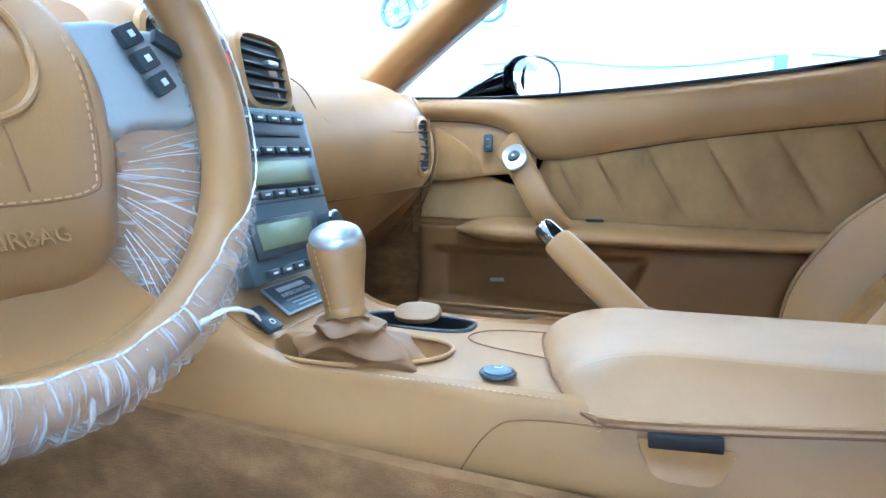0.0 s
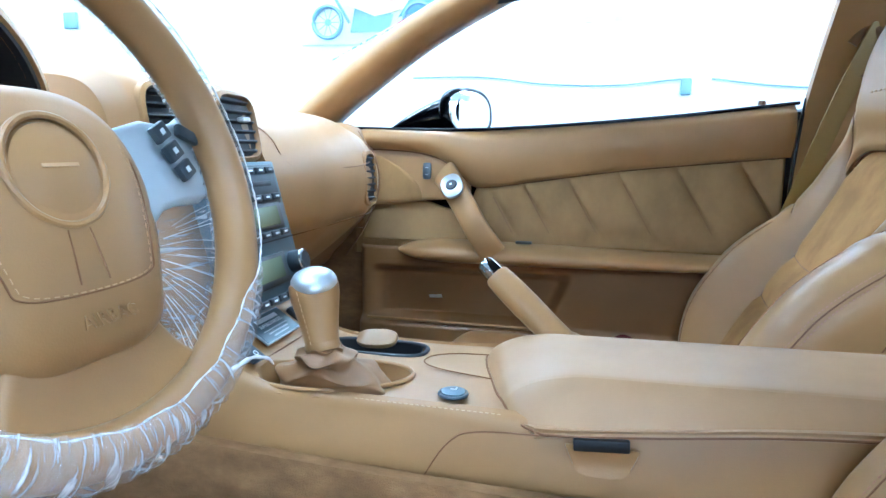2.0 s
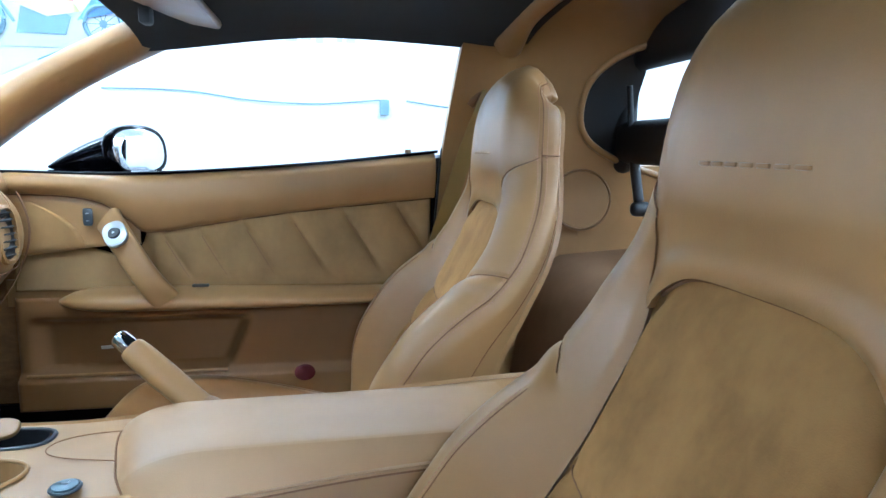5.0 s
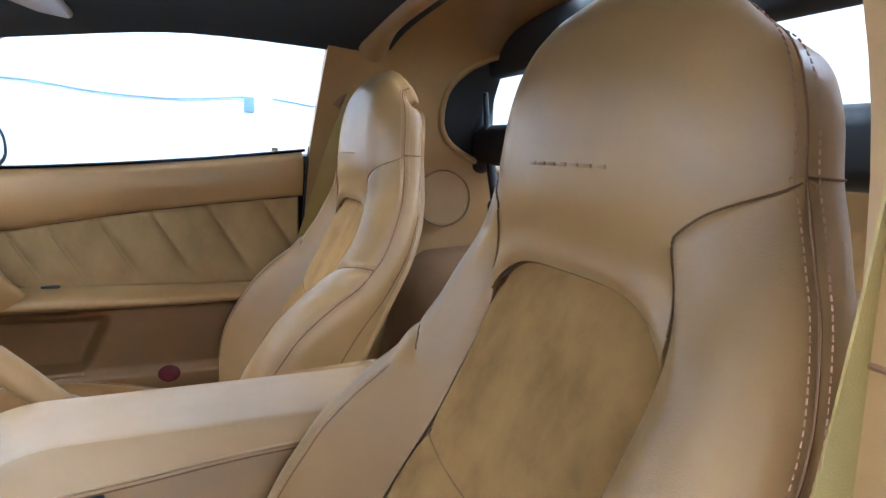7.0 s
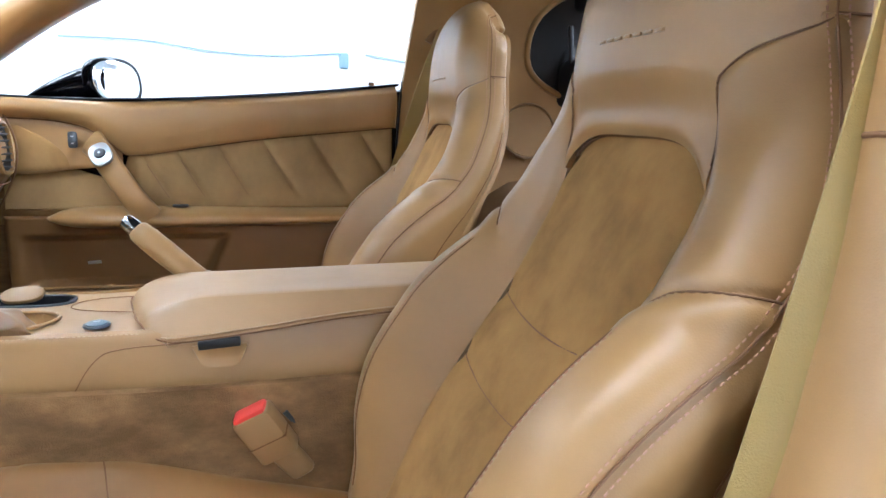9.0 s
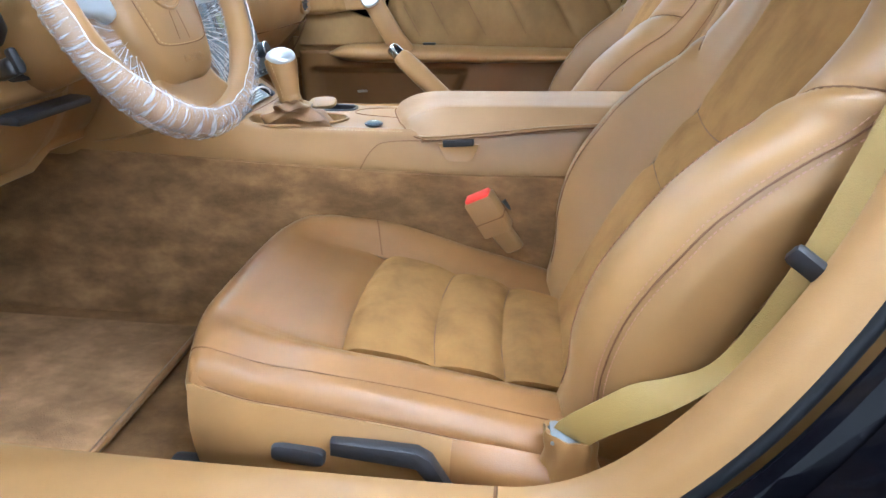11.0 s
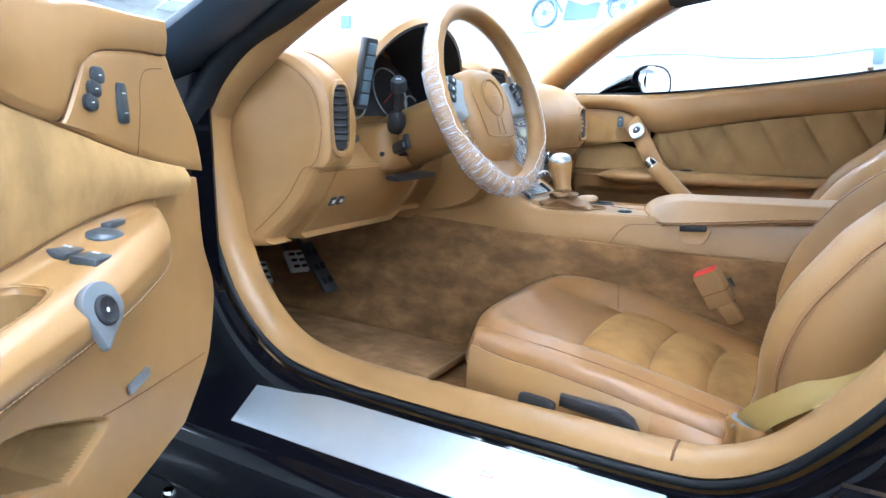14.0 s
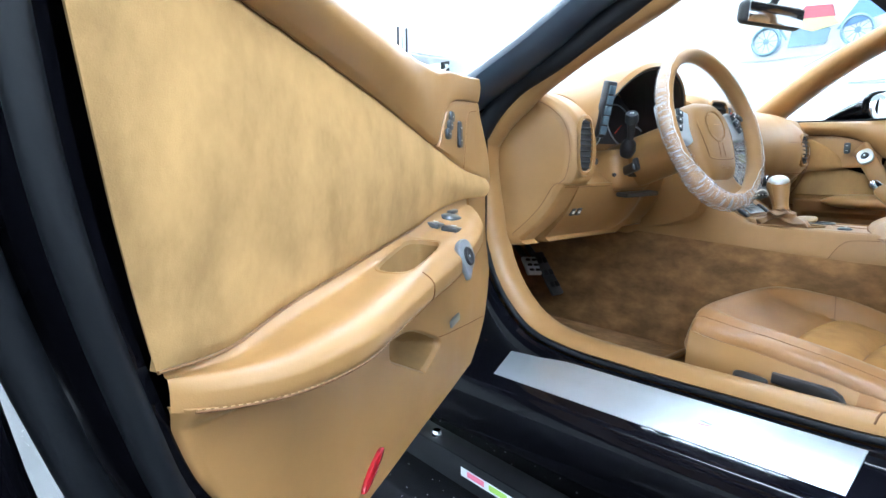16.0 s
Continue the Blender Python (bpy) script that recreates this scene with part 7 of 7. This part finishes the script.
for k, f in enumerate(np.linspace(0, 1, 44)):
    c = spline(axis, 44)[k]
    fold = 0.0050 * math.sin(26 * f) * float(step(np.array(f), 0.42, 0.60)) * (1 - float(step(np.array(f), 0.94, 1.0)))
    rx = fold + float(crv((0, 0.064), (0.25, 0.066), (0.45, 0.062), (0.60, 0.047), (0.75, 0.030), (0.86, 0.028), (1, 0.018))(f))
    ry = fold + float(crv((0, 0.038), (0.25, 0.040), (0.45, 0.037), (0.60, 0.032), (0.75, 0.027), (0.86, 0.026), (1, 0.018))(f))
    ring_g = []
    for a in np.linspace(0, 2 * math.pi, 72, endpoint=False):
        lobes = 0.11 * math.sin(3 * a + 7 * f) + 0.07 * abs(math.sin(2.5 * a - 6 * f)) + 0.03 * math.sin(8 * a - 12 * f)
        ring_g.append((c[0] + rx * math.cos(a) * (1 + lobes * (1 - 0.6 * f)), c[1] + ry * math.sin(a) * (1 + lobes * (1 - 0.6 * f)), c[2] + 0.008 * math.sin(3 * a + 11 * f) * (1 - f) + 0.004 * math.sin(5 * a - 16 * f) * (1 - 0.5 * f)))
    rings.append(ring_g)
part("gaiter", ringloft(rings), m_gaiter, shifter, "creased tan leather gaiter")
kd = Vector((-0.016, 0.012, 0.07)).normalized()
km = facing((0.0, -0.087, 0.648), kd, (0, 1, 0))
part("collar", lathe([(0.0, -0.006), (0.018, -0.006), (0.0195, -0.002), (0.018, 0.004), (0.0, 0.004)], km, 32), m_leather, shifter)
part("grip", lathe([(0.0, 0.0), (0.0180, 0.0), (0.0192, 0.012), (0.0215, 0.026), (0.0242, 0.040), (0.0264, 0.051), (0.0273, 0.059), (0.0268, 0.066), (0.0235, 0.069), (0.0, 0.055)], km, 36), m_leather, shifter, "tan leather grip")
kc = facing(km @ Vector((0.003, -0.004, 0.066)), kd + Vector((0.27, -0.45, 0)), (0, 1, 0))
part("cap", lathe([(0.0, 0.0), (0.0248, 0.001), (0.0246, 0.0045), (0.0225, 0.0085), (0.017, 0.0125), (0.008, 0.0150), (0.0, 0.0155)], kc, 40), m_cap, shifter, "satin silver cap")
part("stitching", stitches(np.array([tuple(km @ Vector(((r + 0.0006) * -0.25, (r + 0.0006) * -0.968, h))) for r, h in ((0.0181, 0.002), (0.0192, 0.012), (0.0215, 0.026), (0.0242, 0.040), (0.0264, 0.051), (0.0273, 0.059))])), m_stitch, shifter)

# ---- parking brake ----
brake = thing("parking_brake", (0.245, 0.080, 0.60), "tan leather handbrake lever with chrome button", "handbrake")
b0, b1 = Vector((0.252, 0.078, 0.618)), Vector((0.150, 0.113, 0.702))
bd = (b1 - b0).normalized()
ln_ = (b1 - b0).length
bmx = facing(b0, bd, (0.5, -0.8, 0.3))
prof_b = [(0.0, -0.02), (0.017, -0.02), (0.0185, 0.0), (0.0185, 0.03), (0.0195, 0.07), (0.019, 0.105), (0.0175, 0.122), (0.0150, 0.126), (0.0, 0.127)]
part("grip", lathe(prof_b, bmx, 28, 0.82), m_leather, brake, "stitched tan leather grip")
part("button", lathe([(0.0, 0.120), (0.0128, 0.120), (0.0135, 0.130), (0.0130, 0.145), (0.0105, 0.149), (0.0, 0.150)], bmx, 24, 0.9), m_chrome, brake, "chrome release button")
part("seam", tube([tuple(bmx @ Vector((0.0, -0.0165, h))) for h in np.linspace(-0.01, 0.12, 14)], 0.0006, 6), m_seam, brake)
part("boot", lathe([(0.036, -0.045), (0.030, -0.03), (0.024, -0.012), (0.021, 0.0), (0.019, 0.004)], bmx, 24), m_leather_dark, brake, "tan leather boot")

# ---- sun visor, inside mirror ----
visor = thing("sun_visor", (0.10, 0.36, 1.19), "tan leather sun visor folded up to the header", "sun visor")
part("board", box((0.13, 0.36, 0.018), pose(0.16, 0.36, 1.195, 0, 8, 0), 0.008), m_leather, visor)
part("clip", box((0.02, 0.03, 0.03), pose(0.118, 0.430, 1.178), 0.006), m_black_plastic, visor, "dark visor clip")
rv = thing("rear_view_mirror", (-0.09, 0.05, 1.18), "black rear view mirror hanging from the windscreen", "mirror")
part("housing", box((0.035, 0.24, 0.062), pose(-0.112, 0.05, 1.150, 0, 8, -14), 0.022, 4), m_black_plastic, rv, "black mirror housing")
part("glass", box((0.003, 0.22, 0.048), pose(-0.0935, 0.045, 1.148, 0, 8, -14), 0.001), m_chrome, rv, "mirror glass")
part("stem", tube([(-0.115, 0.05, 1.17), (-0.09, 0.045, 1.20), (-0.04, 0.04, 1.215)], 0.010, 8), m_black_plastic, rv)
wind = thing("windscreen", (-0.3, 0.03, 1.0), "clear raked car windscreen with a black border", "windscreen")


def screen_pt(s, k):
    w, x, z = crv((0, 0.79), (0.36, 0.76), (0.7, 0.69), (1, 0.60))(k), -0.78 + 0.90 * k, crv((0, 0.885), (0.36, 1.015), (0.7, 1.14), (1, 1.225))(k)
    return np.stack(np.broadcast_arrays(x, 0.03 + w * s, z + 0.03 * (1 - s * s)), -1)


gs, gk = np.meshgrid(np.linspace(-1, 1, 24), np.linspace(0, 1, 16), indexing="ij")
pane = part("glass", sheet(screen_pt(gs, gk), 0.004), glass_material("windscreen_glass", (0.97, 1.0, 0.99)), wind, "clear windscreen glass")
pane.visible_shadow = False
gs, gk = np.meshgrid(np.linspace(-0.99, 0.99, 24), np.linspace(0.90, 0.99, 4), indexing="ij")
part("border", sheet(screen_pt(gs, gk) - [0, 0, 0.006], 0.001), m_vent, wind, "black printed border")
gs, gk = np.meshgrid(np.linspace(-0.99, 0.99, 24), np.linspace(0.0, 0.06, 4), indexing="ij")
part("border", sheet(screen_pt(gs, gk) - [0, 0, 0.006], 0.001), m_vent, wind)

# ---- along the workshop walls ----
cable = thing("wall_cable", (0.70, 2.88, 1.18), "thin grey cable sagging along the white wall", "cable")
part("wire", tube(spline([(-0.75, 2.875, 1.245), (-0.35, 2.875, 1.245), (0.0, 2.875, 1.205), (0.35, 2.875, 1.195), (0.70, 2.875, 1.225)], 50), 0.005, 6), m_wire, cable)
part("junction_box", box((0.052, 0.04, 0.085), pose(0.725, 2.87, 1.185), 0.008), m_wire, cable, "grey junction box")
part("wire", tube(spline([(0.85, 2.875, 1.225), (1.2, 2.875, 1.185), (1.6, 2.875, 1.175), (2.2, 2.875, 1.22)], 40), 0.005, 6), m_wire, cable)

# poster of a motorcycle on the far wall
poster = thing("motorcycle_poster", (-1.0, 2.885, 1.60), "white wall poster of a red and blue motorcycle", "poster")


def on_wall(x, z, lift=0.0):
    return facing((x, 2.884 - lift, z), (0, -1, 0))


part("card", box((0.92, 0.34, 0.006), on_wall(-0.98, 1.61, 0.0), 0.001), m_poster, poster, "white poster card")
for cx in (-1.27, -0.72):
    ringp = [(cx + 0.088 * math.cos(a), 2.872, 1.565 + 0.088 * math.sin(a)) for a in np.linspace(0, 2 * math.pi, 36, endpoint=False)]
    wh = part("wheel_print", tube(ringp, 0.012, 6, True), m_wire, poster, "dark tyre shape")
    part("hub_print", lathe([(0.0, 0.003), (0.02, 0.002)], on_wall(cx, 1.565, 0.006), 14), m_wire, poster)
    for k in range(5):
        part("spoke_print", box((0.15, 0.003, 0.002), on_wall(cx, 1.565, 0.006) @ pose(0, 0, 0, 0, 0, 36 * k), 0), m_wire, wh)
part("fork_print", box((0.016, 0.24, 0.003), on_wall(-1.20, 1.66, 0.007) @ pose(0, 0, 0, 0, 0, 32), 0), m_wire, poster)
part("engine_print", prism([(-0.13, -0.07), (0.10, -0.07), (0.13, 0.02), (0.04, 0.08), (-0.10, 0.07)], 0.003, on_wall(-1.0, 1.575, 0.008), 0), m_wire, poster)
part("frame_print", prism([(-0.20, 0.05), (0.0, -0.03), (0.16, 0.0), (0.12, 0.05), (-0.05, 0.06)], 0.003, on_wall(-0.98, 1.62, 0.011), 0), m_yellow, poster, "yellow frame shape")
part("tank_print", prism([(-0.13, -0.02), (0.12, -0.03), (0.10, 0.045), (-0.06, 0.06)], 0.003, on_wall(-0.97, 1.70, 0.011), 0), m_red_print, poster, "red tank shape")
part("tail_print", prism([(-0.14, -0.08), (0.12, -0.02), (0.16, 0.14), (0.0, 0.12)], 0.003, on_wall(-0.70, 1.66, 0.011), 0), m_blue, poster, "blue tail shape")
# faint marks drawn on the wall over the cable
marks = thing("wall_marking", (0.35, 2.885, 1.53), "faint grey handwriting on the white wall", "marking")
m_faint = solid("faint_grey_print", (0.55, 0.58, 0.60), 0.6)
for k, (x, w) in enumerate(((0.15, 0.05), (0.22, 0.06), (0.30, 0.05), (0.37, 0.04), (0.48, 0.03), (0.54, 0.05))):
    part("stroke", box((w, 0.022 + 0.008 * (k % 2), 0.002), on_wall(x, 1.535 + 0.004 * (k % 3), 0.001), 0), m_faint, marks)
single("wall_socket", box((0.10, 0.10, 0.02), on_wall(-3.05, 1.63, 0.005), 0.006), m_wire, "small grey box on the white wall", "socket")
# tall cabinets and a black rack in the corner
cab = thing("wall_cabinet", (-4.36, 1.95, 1.72), "white workshop wall cabinet with dark handles", "cabinet")
part("body", box((0.36, 1.30, 1.10), pose(-4.36, 1.95, 2.29), 0.004), m_cabinet, cab)
for y0 in (1.63, 2.27):
    dr = part("door", box((0.02, 0.62, 1.06), pose(-4.17, y0, 2.29), 0.004), m_cabinet, cab, "white cabinet door")
    for s in (-1, 1):
        part("handle", box((0.02, 0.015, 0.22), pose(-4.15, 1.95 + (0.05 if y0 > 1.9 else -0.05) + 0.0 * s, 1.86), 0.004), m_black_plastic, dr)
        break
rack = thing("tool_rack", (-4.50, 2.80, 1.66), "black slotted tool rack on the wall", "rack")
part("rail", box((0.04, 0.09, 0.36), pose(-4.51, 2.80, 1.85), 0.004), m_black_plastic, rack)
for k in range(4):
    part("slot", box((0.01, 0.045, 0.03), pose(-4.485, 2.80, 1.74 + 0.075 * k), 0.003), m_cabinet, rack)
hose = single("coiled_hose", tube([(-4.49 + 0.0 * a, 2.84 - 0.35 + 0.05 * math.cos(a), 1.90 + 0.10 * math.sin(a)) for a in np.linspace(0, 6.0, 30)], 0.008, 8), m_wire, "grey coiled air hose hanging on the wall", "hose")
red = single("red_fire_box", box((0.06, 0.10, 0.30), pose(-4.52, 1.1, 2.25), 0.01), m_red, "red box on the white wall", "box")

# lifting arm under the sill, with a sticker
lift = thing("lift_arm", (-0.35, -0.83, 0.0), "black steel lift arm under the car sill", "car lift")
part("beam", box((1.5, 0.075, 0.055), pose(-0.25, -0.845, 0.085, 0, 0, -4), 0.004), m_black_plastic, lift, "black steel beam")
part("flange", box((1.5, 0.006, 0.065), pose(-0.25, -0.886, 0.090, 0, 0, -4), 0.001), m_rubber, lift)
for fx in (-0.9, 0.4):
    part("foot", box((0.10, 0.09, 0.06), pose(fx, -0.84, 0.03), 0.004), m_black_plastic, lift)
stk = part("sticker", box((0.17, 0.0012, 0.020), pose(-0.24, -0.8895, 0.094, 0, 0, -4), 0), m_poster, lift, "pink and green warning sticker")
part("sticker_field", box((0.055, 0.001, 0.012), pose(-0.275, -0.8878, 0.095, 0, 0, -4), 0), m_pink, stk)
part("sticker_field", box((0.055, 0.001, 0.012), pose(-0.205, -0.8926, 0.095, 0, 0, -4), 0), m_green, stk)
part("pin", lathe([(0.0, 0.016), (0.010, 0.016), (0.014, 0.006), (0.014, 0.0)], pose(-0.462, -0.835, 0.112), 16), m_chrome, lift, "bright steel pin")
